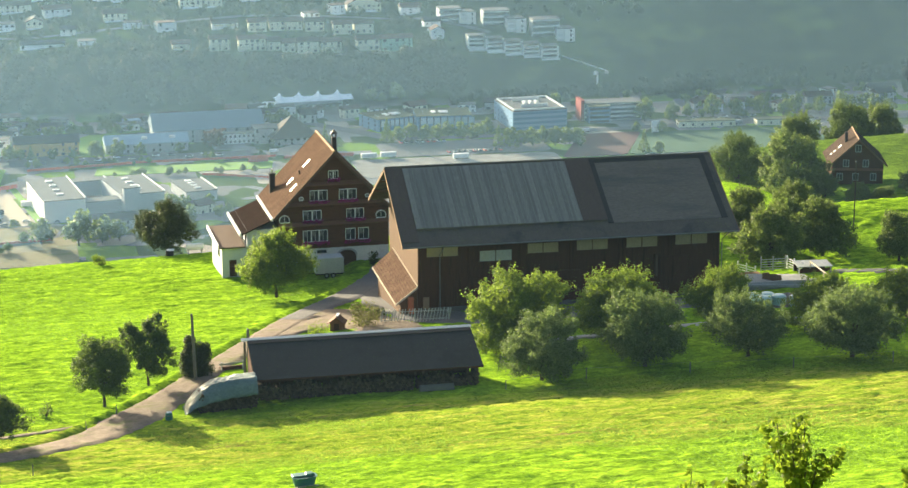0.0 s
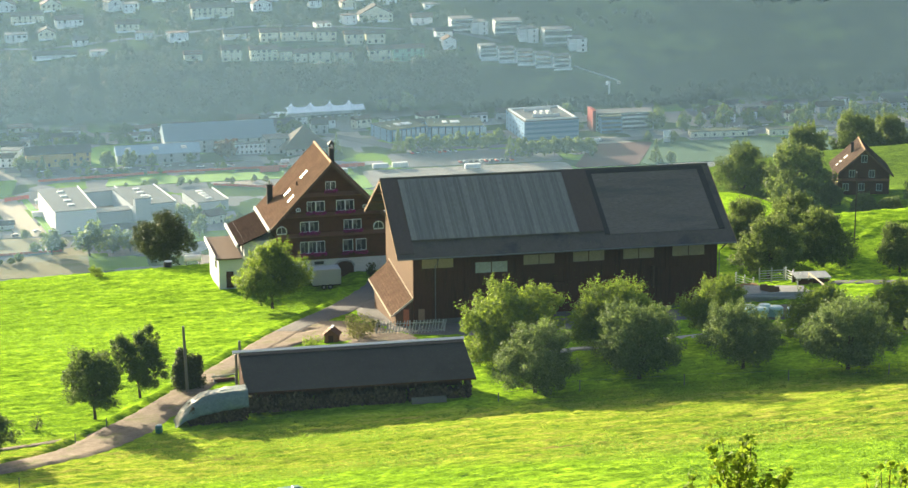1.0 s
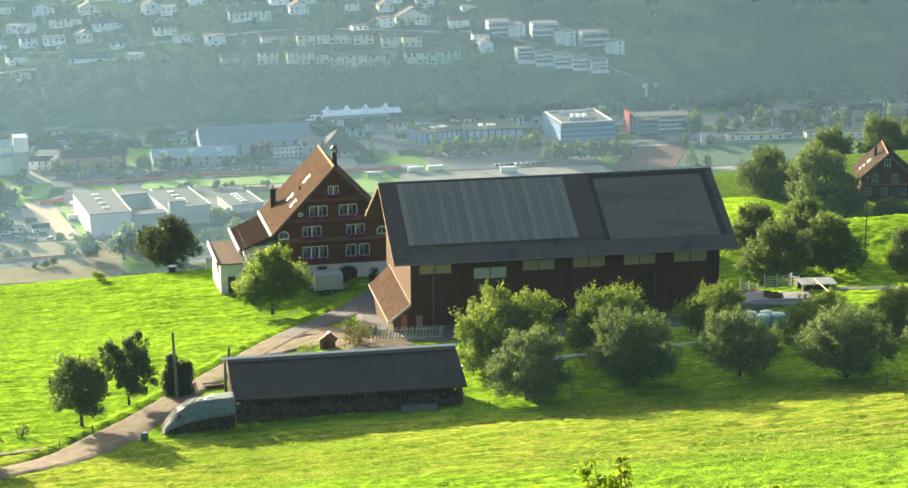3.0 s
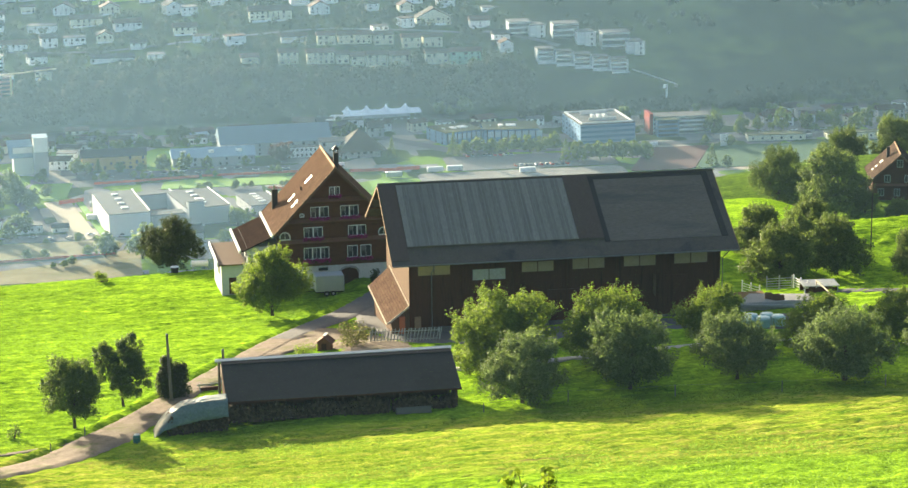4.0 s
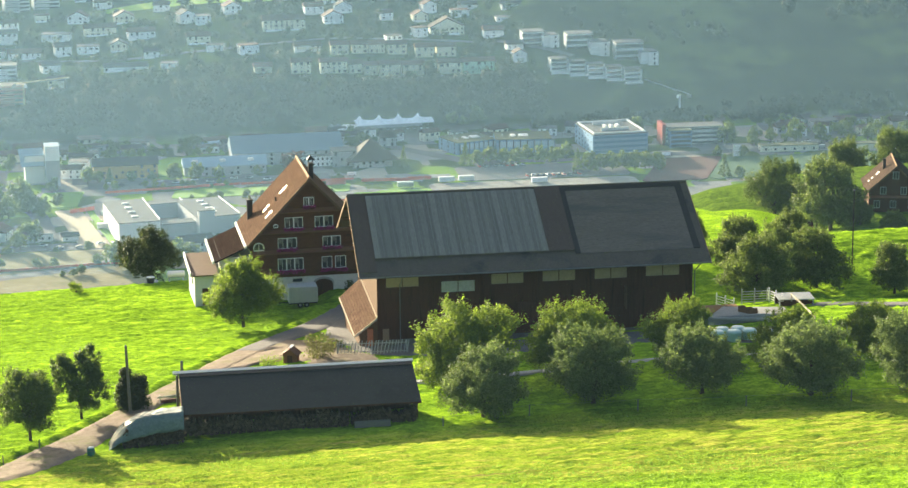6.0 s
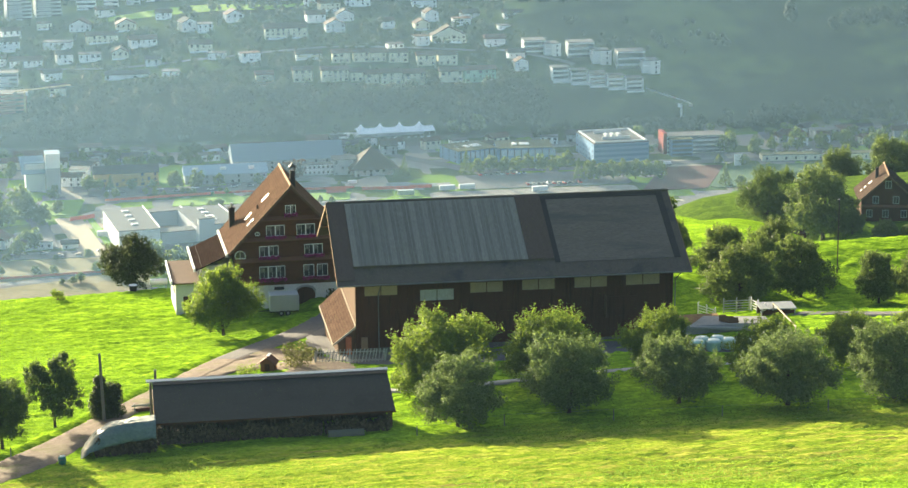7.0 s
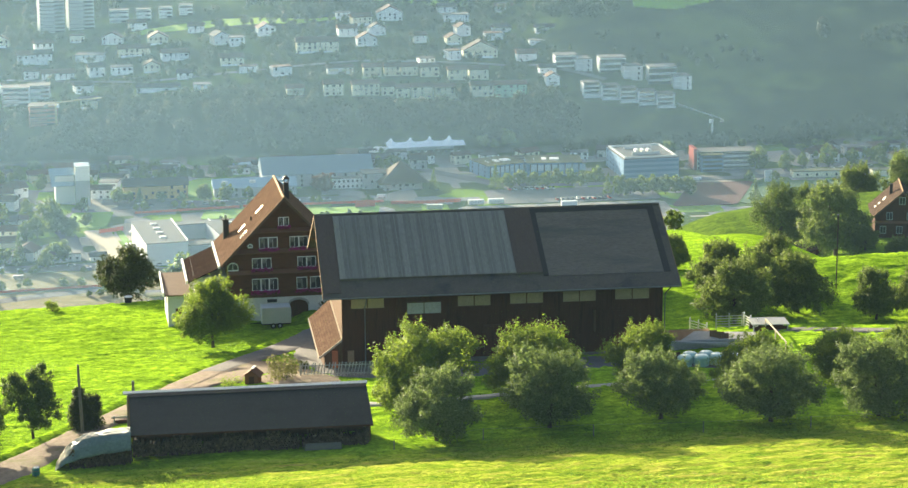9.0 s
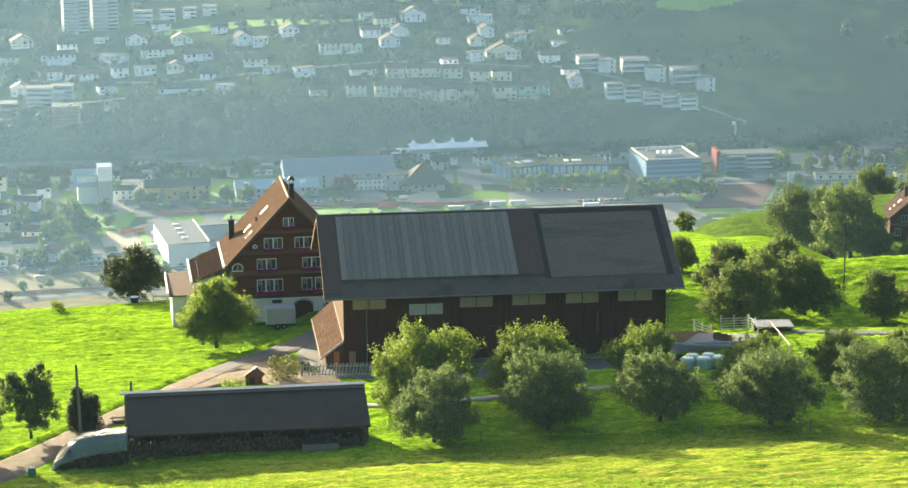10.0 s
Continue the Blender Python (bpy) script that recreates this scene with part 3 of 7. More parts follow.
    part("roof_step", slab(on(24.11, 1.85, 0.05), on(36.54, 1.85, 0.05), on(36.54, 11.0, 0.05), on(24.11, 11.0, 0.05), 0.045), RIGHTROOF, b)
    part("roof_step_top", slab(on(24.11, 11.01, 0.08), on(36.54, 11.01, 0.08), on(36.54, 11.6, 0.08), on(24.11, 11.6, 0.08), 0.075), RIM, b)
    # sheet joints of the lower strip
    for k in range(46):
        x = 0.6 + k * 0.82
        if x < 37.6:
            part("lower_joint", beam(on(x, 0.06, 0.02), on(x, 1.82, 0.02), 0.035, 0.03), SLATE, b)
    for x in (-0.06, L + 0.02):
        part("barge_board", slab((x, -0.05, ZE - 0.02), (x + 0.05, -0.05, ZE - 0.02), (x + 0.05, YR, ZR + 0.03), (x, YR, ZR + 0.03), 0.34), BARGE, b)
        part("barge_board", slab((x, 2 * YR + 0.05, ZE - 0.02), (x + 0.05, 2 * YR + 0.05, ZE - 0.02), (x + 0.05, YR, ZR + 0.03), (x, YR, ZR + 0.03), 0.34), BARGE, b)
    part("gutter", tube([(0.0, -0.1, ZE - 0.12), (L, -0.1, ZE - 0.12)], [0.09, 0.09], 8), ZINC2, b)
    part("downpipe", tube([(4.5, -0.1, ZE - 0.14), (4.5, 0.9, ZE - 1.0), (4.5, 2.2, ZE - 1.6), (4.5, 2.2, base)], [0.055] * 4, 7), ZINC2, b)
    part("downpipe", tube([(36.9, -0.1, ZE - 0.14), (36.75, 1.6, ZE - 1.2), (36.75, 2.2, ZE - 1.6), (36.75, 2.2, base)], [0.055] * 4, 7), ZINC2, b)
    # purlin ends under the left verge
    for y in (0.6, 4.2, 8.0, 11.5, 15.4, 19.2):
        z = wall_z(y)
        part("purlin", box((0.1, y - 0.1, z - 0.2), (2.1, y + 0.1, z + 0.05)), BROWNWOOD, b)
    # lean-to on the left gable with a steep tiled roof
    lt = part("lean_to_roof", slab((-0.35, 2.5, -0.62), (-0.35, 18.6, -0.62), (2.08, 18.6, 1.55), (2.08, 2.5, 1.25), 0.14), TILES, b, "brown tiled lean-to roof")
    part("verge_board", slab((-0.42, 2.40, -0.58), (2.08, 2.40, 1.33), (2.08, 2.48, 1.33), (-0.42, 2.48, -0.58), 0.2), PALEWOOD, lt)
    part("eave_board", box((-0.44, 2.5, -0.78), (-0.37, 18.6, -0.56)), PALEWOOD, lt)
    part("top_flashing", beam((2.04, 2.5, 1.31), (2.04, 18.6, 1.6), 0.16, 0.05), PALEWOOD, lt)
    part("lean_to_wall", box((0.2, 2.9, -4.4), (0.32, 18.2, -0.35)), BROWNWOOD, b)
    part("lean_to_front", hull([(0.33, 2.9, -2.4), (2.08, 2.9, -2.4), (2.08, 2.9, 1.0), (0.33, 2.9, -0.35), (0.33, 3.0, -2.4), (2.08, 3.0, -2.4), (2.08, 3.0, 1.0), (0.33, 3.0, -0.35)],
                                [(0, 1, 2, 3), (7, 6, 5, 4), (0, 1, 5, 4), (1, 2, 6, 5), (2, 3, 7, 6), (3, 0, 4, 7)]), BROWNWOOD, b)
    part("pillar", box((1.0, 2.35, -2.3), (1.6, 2.88, 0.1), bevel=0.02), BRICK, b, "red brick pillar")
    part("hatch", box((2.6, 2.18, -1.2), (3.3, 2.24, 0.1), bevel=0.01), BARGE, b)
    return b


SHEET = surface("pale_sheeting", (0.26, 0.205, 0.13), (0.36, 0.285, 0.185), 0.5, 1.2, None, 10.0, 0.2)
SHEETGREY = surface("grey_sheeting", (0.30, 0.31, 0.28), (0.38, 0.39, 0.35), 0.5, 1.2, None, 10.0, 0.2)
RIGHTROOF = surface("grey_roof_sheets", (0.114, 0.097, 0.085), (0.150, 0.130, 0.114), 0.7, 0.6, (0.3, 1.4, 1.4), 6.0, 0.3, stain=(0.086, 0.082, 0.078))
RIM = surface("dark_roof_rim", (0.036, 0.035, 0.035), (0.052, 0.05, 0.05), 0.75, 1.0, None, 8.0, 0.2)
BARGE = surface("barge_timber", (0.17, 0.11, 0.07), (0.26, 0.17, 0.11), 0.7, 2.0, None, 15.0, 0.3)
ZINC2 = surface("dull_zinc", (0.12, 0.12, 0.12), (0.18, 0.18, 0.18), 0.5, 2.0, None, 15.0, 0.1, metal=0.5)
BRICK = surface("red_brick", (0.30, 0.09, 0.045), (0.42, 0.15, 0.08), 0.85, 4.0, None, 20.0, 0.4)
barn()


# ---- farmhouse ----
FLOWERS = surface("flower_box_wood", (0.07, 0.03, 0.018), (0.1, 0.045, 0.025), 0.8, 3.0)


def leaf_cloud(name, centres, radii, count, size, mat, seed, flat=0.45, droop=0.0, shell=0.45):
    """Many small bent leaves in clumps round the centres; radii are (rx, ry, rz) of each clump."""
    rng = np.random.default_rng(seed)
    centres, radii = np.asarray(centres, float), np.asarray(radii, float)
    w = (radii[:, 0] * radii[:, 1] * radii[:, 2]) ** 0.67
    pick = rng.choice(len(centres), count, p=w / w.sum())
    d = rng.normal(size=(count, 3))
    d /= np.linalg.norm(d, axis=1, keepdims=True)
    r = rng.uniform(shell, 1.0, (count, 1)) ** 0.8
    p = centres[pick] + d * r * radii[pick]
    n = d * 0.9 + rng.normal(size=(count, 3)) * flat + np.array([0, 0, 0.45])
    n /= np.linalg.norm(n, axis=1, keepdims=True)
    a = np.cross(n, rng.normal(size=(count, 3)))
    a /= np.linalg.norm(a, axis=1, keepdims=True)
    b = np.cross(n, a)
    s = size * rng.uniform(0.55, 1.35, (count, 1))
    asp = rng.uniform(0.5, 0.85, (count, 1))
    tip = p + a * s * 0.5 - np.array([0, 0, droop]) * s
    V = np.stack([p - a * s * 0.5, p - b * s * asp * 0.5 + n * s * 0.10, tip, p + b * s * asp * 0.5 + n * s * 0.10], 1).reshape(-1, 3)
    F = np.arange(count * 4).reshape(-1, 4)
    return raw_mesh(name, V, F, mat)


def farmhouse():
    h = thing("farmhouse", (-1.75, 40.3, 0), "old brown wooden farmhouse with steep tiled roof and flower boxes", "house", rz=2.0)
    ZR, HW, ZE, K = 8.8, 7.85, 0.6, 8.2 / 7.85
    D, OF, OB = 10.9, -1.05, 11.9
    BW = 7.0
    # foundation and timber walls
    part("foundation", box((-BW, 0.05, -7.2), (BW, D, -3.72)), WHITE, h, "white rendered basement")
    prof = [(-BW, -3.7), (BW, -3.7), (BW, ZR - K * BW - 0.2), (0, ZR - 0.25), (-BW, ZR - K * BW - 0.2)]
    n = len(prof)
    part("wall", hull([(x, 0, z) for x, z in prof] + [(x, D, z) for x, z in prof], [tuple(range(n)), tuple(range(2 * n - 1, n - 1, -1))] + [(i, (i + 1) % n, n + (i + 1) % n, n + i) for i in range(n)]), WALLWOOD, h)
    # roof
    rl = part("roof", slab((-HW, OF, ZE), (-HW, OB, ZE), (0, OB, ZR), (0, OF, ZR), 0.18), TILES, h, "brown clay tile roof slope")
    part("roof", slab((HW, OB, ZE), (HW, OF, ZE), (0, OF, ZR), (0, OB, ZR), 0.18), TILES, h)
    for y in (OF - 0.06, OB):
        for sx in (-1, 1):
            part("verge_board", slab((sx * HW, y, ZE + 0.04), (sx * HW, y + 0.06, ZE + 0.04), (0, y + 0.06, ZR + 0.05), (0, y, ZR + 0.05), 0.3), BROWNWOOD, h)
    part("ridge_tiles", tube([(0, OF - 0.05, ZR + 0.03), (0, OB, ZR + 0.03)], [0.16, 0.16], 8), RIDGE, h)
    part("gutter", box((-HW - 0.2, OF, ZE - 0.2), (-HW + 0.03, OB, ZE + 0.16)), WHITEPAINT, h, "pale painted gutter board")
    part("gutter", box((HW - 0.02, OF, ZE - 0.16), (HW + 0.14, OB, ZE)), ZINC2, h)
    # timber underside at the front verge
    # pent roofs across the front
    for z, xw in ((4.55, 3.9), (2.02, 6.3), (-0.55, 7.0)):
        part("pent_roof", slab((-xw, -0.75, z), (xw, -0.75, z), (xw, -0.02, z + 0.34), (-xw, -0.02, z + 0.34), 0.08), PENT, h)
        part("string_course", box((-xw, -0.12, z - 0.25), (xw, -0.004, z - 0.1)), BROWNWOOD, h)
    rng = random.Random(5)

    def window(xa, xb, za, zb, lights, box_of_flowers=True):
        w = part("window", box((xa, -0.03, za), (xb, -0.012, zb)), GLASS, h)
        fr = bmesh.new()
        t = 0.07
        for lo, hi in (((xa - t, za - t), (xb + t, za)), ((xa - t, zb), (xb + t, zb + t)), ((xa - t, za), (xa, zb)), ((xb, za), (xb + t, zb))):
            box((lo[0], -0.12, lo[1]), (hi[0], -0.008, hi[1]), fr)
        for k in range(1, lights):
            x = xa + (xb - xa) * k / lights
            box((x - 0.07, -0.10, za), (x + 0.07, -0.031, zb), fr)
        for k in range(lights):
            x = xa + (xb - xa) * (k + 0.5) / lights
            box((x - 0.016, -0.06, za), (x + 0.016, -0.032, zb), fr)
        part("window_frame", fr, WHITEPAINT, w)
        for k in range(lights):
            xk = xa + (xb - xa) * k / lights
            part("curtain", box((xk + 0.10, -0.042, za + (zb - za) * 0.5), (xk + (xb - xa) / lights * 0.42, -0.0312, zb - 0.04)), CURTAIN, w)
        if box_of_flowers:
            part("flower_box", box((xa - 0.1, -0.42, za - 0.42), (xb + 0.1, -0.16, za - 0.2), bevel=0.015), FLOWERS, w)
            m = int((xb - xa) / 0.3) + 1
            cs = [(xa + (xb - xa) * i / max(1, m - 1), -0.36, za - 0.18 + rng.uniform(-0.08, 0.08)) for i in range(m)]
            fl = raw_flowers(cs, rng.randrange(999))
            share("geraniums", fl, w)
    for xa, xb, za, zb, lights in ((-0.57, 0.57, 5.2, 6.15, 2), (-2.95, -0.85, 2.5, 3.72, 2), (0.75, 2.85, 2.5, 3.72, 2), (-3.85, -1.65, 0.0, 1.18, 2), (1.65, 3.75, 0.0, 1.18, 2),
                                   (-3.9, -0.9, -2.75, -1.38, 3), (1.5, 2.65, -2.75, -1.38, 1), (3.15, 4.35, -2.75, -1.38, 1)):
        window(xa, xb, za, zb, lights)
    # arched windows
    for x, z, r in ((-6.25, 0.15, 0.62), (6.0, 0.15, 0.62), (-4.1, 2.75, 0.26), (4.3, 2.75, 0.26)):
        arc = [(x + r * math.cos(a), z + r * math.sin(a)) for a in np.linspace(0, math.pi, 12)]
        g = bmesh.new()
        g.faces.new([g.verts.new((px, -0.02, pz)) for px, pz in arc + [(x - r, z - r * 0.5), (x + r, z - r * 0.5)]])
        g2 = bmesh.ops.extrude_face_region(g, geom=g.faces[:])
        bmesh.ops.translate(g, verts=[v for v in g2["geom"] if isinstance(v, bmesh.types.BMVert)], vec=(0, 0.015, 0))
        w = part("arched_window", g, GLASS, h)
        path = [(x + r, -0.05, z - r * 0.5)] + [(px, -0.05, pz) for px, pz in arc] + [(x - r, -0.05, z - r * 0.5), (x + r, -0.05, z - r * 0.5)]
        part("window_frame", tube(path, [0.075] * len(path), 6), WHITEPAINT, w)
        part("glazing_bar", beam((x, -0.05, z - r * 0.5), (x, -0.05, z + r), 0.05, 0.05), WHITEPAINT, w)
    # basement details
    part("basement_window", box((-2.2, 0.0, -4.35), (-1.0, 0.045, -3.95)), GLASS, h)
    arc = [(1.6 + 1.2 * math.cos(a), -4.75 + 0.75 * math.sin(a)) for a in np.linspace(0, math.pi, 14)]
    g = hull([(x, y, z) for y in (0.0, 0.045) for x, z in [(2.8, -6.9)] + arc + [(0.4, -6.9)]], [tuple(range(16)), tuple(range(31, 15, -1))] + [(i, (i + 1) % 16, 16 + (i + 1) % 16, 16 + i) for i in range(16)])
    arch = part("cellar_gate", g, DARKWOOD, h, "dark arched cellar gate")
    part("arch_stones", tube([(x, -0.03, z) for x, z in arc], [0.13] * 14, 6), CONCRETE, arch)
    # chimney on the lit slope, lantern chimney on the other
    c = part("chimney", box((-6.75, 8.3, 1.2), (-6.05, 9.0, 4.2), bevel=0.03), CHIMNEY, h, "dark metal clad chimney")
    part("chimney_cap", box((-6.85, 8.2, 4.2), (-5.95, 9.1, 4.32)), CHIMNEY, c)
    part("flue", tube([(-6.4, 8.65, 4.3), (-6.4, 8.65, 4.85)], [0.16, 0.14], 10), ZINC, c)
    c = part("chimney", box((0.35, 2.4, 7.4), (0.95, 3.0, 9.9), bevel=0.03), CHIMNEY, h)
    for x in (0.4, 0.9):
        for y in (2.45, 2.95):
            part("cap_post", beam((x, y, 9.9), (x, y, 10.35), 0.08, 0.08), CHIMNEY, c)
    part("chimney_cap", hull([(0.2, 2.25, 10.35), (1.1, 2.25, 10.35), (1.1, 3.15, 10.35), (0.2, 3.15, 10.35), (0.65, 2.7, 10.85)], [(3, 2, 1, 0), (0, 1, 4), (1, 2, 4), (2, 3, 4), (3, 0, 4)]), CHIMNEY, c)
    # skylights
    for xa, xb, ya, yb in SKYLIGHTS:
        up = 0.03
        s = part("skylight", slab((xa, ya, ZR + K * xa + up), (xa, yb, ZR + K * xa + up), (xb, yb, ZR + K * xb + up), (xb, ya, ZR + K * xb + up), 0.12), SKYGLASS, h)
        for (p, q) in (((xa, ya), (xa, yb)), ((xa, yb), (xb, yb)), ((xb, yb), (xb, ya)), ((xb, ya), (xa, ya))):
            part("skylight_frame", beam((p[0], p[1], ZR + K * p[0] + up), (q[0], q[1], ZR + K * q[0] + up), 0.06, 0.05), CHIMNEY, s)
    part("vent", tube([(-3.6, 4.0, ZR - K * 3.6), (-3.6, 4.0, ZR - K * 3.6 + 0.5)], [0.1, 0.1], 8), CHIMNEY, h)
    # side wing under a flatter dark roof
    part("wing_wall", box((-10.9, 0.6, -7.2), (-BW - 0.005, D, -1.0)), WHITE, h, "white rendered side wing")
    part("wing_roof", slab((-11.7, 0.0, -1.35), (-11.7, 11.6, -1.35), (-HW + 0.25, 11.6, 0.42), (-HW + 0.25, 0.0, 0.42), 0.16), DARKTILES, h)
    part("wing_gutter", box((-11.93, -0.05, -1.55), (-11.71, 11.6, -1.15)), WHITEPAINT, h, "white painted eaves board")
    for y in (1.4, 4.2, 7.5):
        w = part("wing_window", box((-10.95, y, -3.0), (-10.905, y + 1.1, -1.8)), GLASS, h)
        part("window_frame", box((-10.98, y - 0.1, -3.12), (-10.955, y + 1.2, -3.0)), WHITEPAINT, w)
    # low annex with a flat brown roof
    part("annex_wall", box((-14.2, -0.1, -7.2), (-10.905, 9.6, -2.95)), WHITE, h, "white rendered low annex")
    part("annex_roof", slab((-14.6, -0.6, -2.72), (-11.3, -0.6, -2.72), (-11.3, 10.0, -2.5), (-14.6, 10.0, -2.5), 0.16), TERRACE, h)
    part("annex_parapet", box((-14.78, -0.65, -2.9), (-14.6, 10.05, -2.35), bevel=0.02), WHITEPAINT, h, "white edge board")
    part("annex_door", box((-13.3, -0.15, -6.6), (-12.4, -0.105, -4.5)), DARKWOOD, h)
    part("annex_window", box((-14.25, 2.0, -4.6), (-14.205, 3.4, -3.6)), GLASS, h)
    part("stair_wall", slab((-11.2, -2.9, -6.2), (-11.2, -2.65, -6.2), (-9.4, -1.0, -4.6), (-9.4, -1.25, -4.6), 0.5), WHITEPAINT, h, "white stair parapet")
    return h


def raw_flowers(cs, seed):
    return leaf_cloud("geraniums", cs, [(0.32, 0.26, 0.30)] * len(cs), 60 * len(cs), 0.15, PETALS, seed)


RIDGE = surface("ridge_tile", (0.26, 0.15, 0.08), (0.36, 0.22, 0.13), 0.7, 3.0)
PENT = surface("pent_shingles", (0.15, 0.07, 0.04), (0.21, 0.10, 0.06), 0.8, 2.0)
CHIMNEY = surface("dark_chimney_metal", (0.035, 0.03, 0.03), (0.06, 0.05, 0.048), 0.6, 3.0)
TERRACE = surface("terrace_deck", (0.12, 0.083, 0.062), (0.17, 0.12, 0.09), 0.8, 1.0, (1, 6, 1), 9.0, 0.3)
SKYLIGHTS = [(-3.0, -2.05, 4.55, 5.5), (-5.15, -4.25, 4.55, 5.5), (-5.2, -4.3, 1.4, 2.3)]
farmhouse()


# ---- firewood shed ----
def woodshed():
    w = thing("woodshed", (-9.0, -33.7, 1.3), "long open firewood shed with a dark sheet roof", "shed", rz=0.6)
    X0, X1, ZE, ZR, YB = -10.9, 10.9, 2.1, 4.15, 6.3
    part("roof", slab((X0, 0, ZE), (X1, 0, ZE), (X1, YB, ZR), (X0, YB, ZR), 0.10), SHEDROOF, w, "dark grey fibre sheet roof")
    part("rear_roof", slab((X1, YB + 1.1, ZR - 0.35), (X0, YB + 1.1, ZR - 0.35), (X0, YB + 0.02, ZR), (X1, YB + 0.02, ZR), 0.10), SHEDROOF, w)
    part("ridge_flashing", slab((X0 - 0.55, YB - 0.28, ZR + 0.05), (X1 + 0.1, YB - 0.28, ZR + 0.05), (X1 + 0.1, YB + 0.12, ZR + 0.16), (X0 - 0.55, YB + 0.12, ZR + 0.16), 0.12), FLASH, w, "pale metal ridge flashing")
    part("rust_strip", slab((X0 + 0.05, YB - 0.75, ZR - 0.14), (X1 - 0.05, YB - 0.75, ZR - 0.14), (X1 - 0.05, YB - 0.3, ZR + 0.006), (X0 + 0.05, YB - 0.3, ZR + 0.006), 0.02), RUSTROOF, w, "rusty strip below the ridge flashing")
    for k in range(1, 14):
        x = X0 + k * (X1 - X0) / 14
        part("sheet_joint", beam((x, 0.03, ZE + 0.004), (x, YB - 0.3, ZR - 0.05), 0.04, 0.012), SHEDROOF, w)
    part("fascia", box((X0, -0.05, ZE - 0.17), (X1, -0.005, ZE - 0.02)), DARKWOOD, w)
    for x in (X0 + 0.15, X0 + 5.4, X0 + 10.8, X0 + 16.2, X1 - 0.35):
        part("post", box((x, 1.65, -0.9), (x + 0.2, 1.85, ZE + 0.2), bevel=0.01), BROWNWOOD, w)
        part("post", box((x, YB - 0.5, -2.2), (x + 0.2, YB - 0.3, ZR - 0.22), bevel=0.01), BROWNWOOD, w)
        part("rafter", beam((x + 0.1, 0.1, ZE - 0.16), (x + 0.1, YB, ZR - 0.16), 0.14, 0.16), BROWNWOOD, w)
    for x in (X0 + 0.02, X1 - 0.08):
        part("end_wall", hull([(x, 2.2, -1.2), (x, YB - 0.6, -1.8), (x, YB - 0.6, ZR - 0.45), (x, 2.2, ZE + 0.1), (x + 0.06, 2.2, -1.2), (x + 0.06, YB - 0.6, -1.8), (x + 0.06, YB - 0.6, ZR - 0.45), (x + 0.06, 2.2, ZE + 0.1)],
                                 [(0, 1, 2, 3), (7, 6, 5, 4), (0, 1, 5, 4), (1, 2, 6, 5), (2, 3, 7, 6), (3, 0, 4, 7)]), DARKWOOD, w)
    part("rear_wall", box((X0 + 0.1, YB - 0.28, -2.0), (X1 - 0.1, YB - 0.2, ZR - 0.35)), DARKWOOD, w)
    return w


def log_pile(name, place, length, depth, high, seed, label, rz=0.0):
    """Stacked split logs, ends to the front: each a short uneven prism."""
    rng = np.random.default_rng(seed)
    V, F, n = [], [], 0
    x = 0.0
    step = 0.24
    for ix in range(int(length / step)):
        top = high * (0.86 + 0.14 * math.sin(ix * 0.35 + seed)) + rng.normal(0, 0.08)
        for iz in range(int(top / (step * 0.82))):
            cx, cz = ix * step + (0.12 if iz % 2 else 0) + rng.normal(0, 0.02), 0.08 + iz * step * 0.82 + rng.normal(0, 0.015)
            r, k = step * rng.uniform(0.42, 0.6), rng.integers(4, 7)
            yo = rng.normal(0, 0.06)
            a = np.sort(rng.uniform(0, 6.28, k)) * 0.3 + np.arange(k) * 6.28 / k * 0.9
            for yy in (yo, yo + depth):
                V += [(cx + r * math.cos(t), yy, cz + r * math.sin(t)) for t in a]
            F.append(tuple(range(n, n + k)))
            F += [(n + i, n + (i + 1) % k, n + k + (i + 1) % k, n + k + i) for i in range(k)]
            n += 2 * k
    me = bpy.data.meshes.new(name)
    me.from_pydata(V, [], F)
    me.materials.append(LOGWOOD)
    ob = new(name, me)
    ob.matrix_basis = pose(*place, 0, 0, rz)
    return tagged(ob, label, "firewood", kind="stuff")


SHEDROOF = surface("shed_roof_sheet", (0.036, 0.035, 0.035), (0.052, 0.050, 0.049), 0.7, 0.6, None, 8.0, 0.3, stain=(0.032, 0.031, 0.031))
FLASH = surface("pale_flashing", (0.45, 0.46, 0.45), (0.6, 0.6, 0.58), 0.45, 2.0, (1, 1, 1), 9.0, 0.15, metal=0.4)
TARP = surface("green_grey_tarpaulin", (0.05, 0.085, 0.085), (0.15, 0.195, 0.20), 0.45, 0.9, None, 5.0, 0.5, stain=(0.09, 0.13, 0.135), depth=0.05, spec=0.15)
woodshed()
log_pile("log_pile", (-19.6, -33.45, 1.25), 15.0, 1.1, 1.75, 2, "stacked split firewood under the shed roof", 0.6)
log_pile("log_pile", (-4.4, -33.3, 1.35), 6.2, 1.1, 1.5, 5, "shorter stack of split firewood under the shed roof", 0.6)
log_pile("log_pile", (-25.2, -35.3, 1.0), 5.6, 1.7, 1.75, 7, "firewood stack beside the shed under a sheet", 8.0)


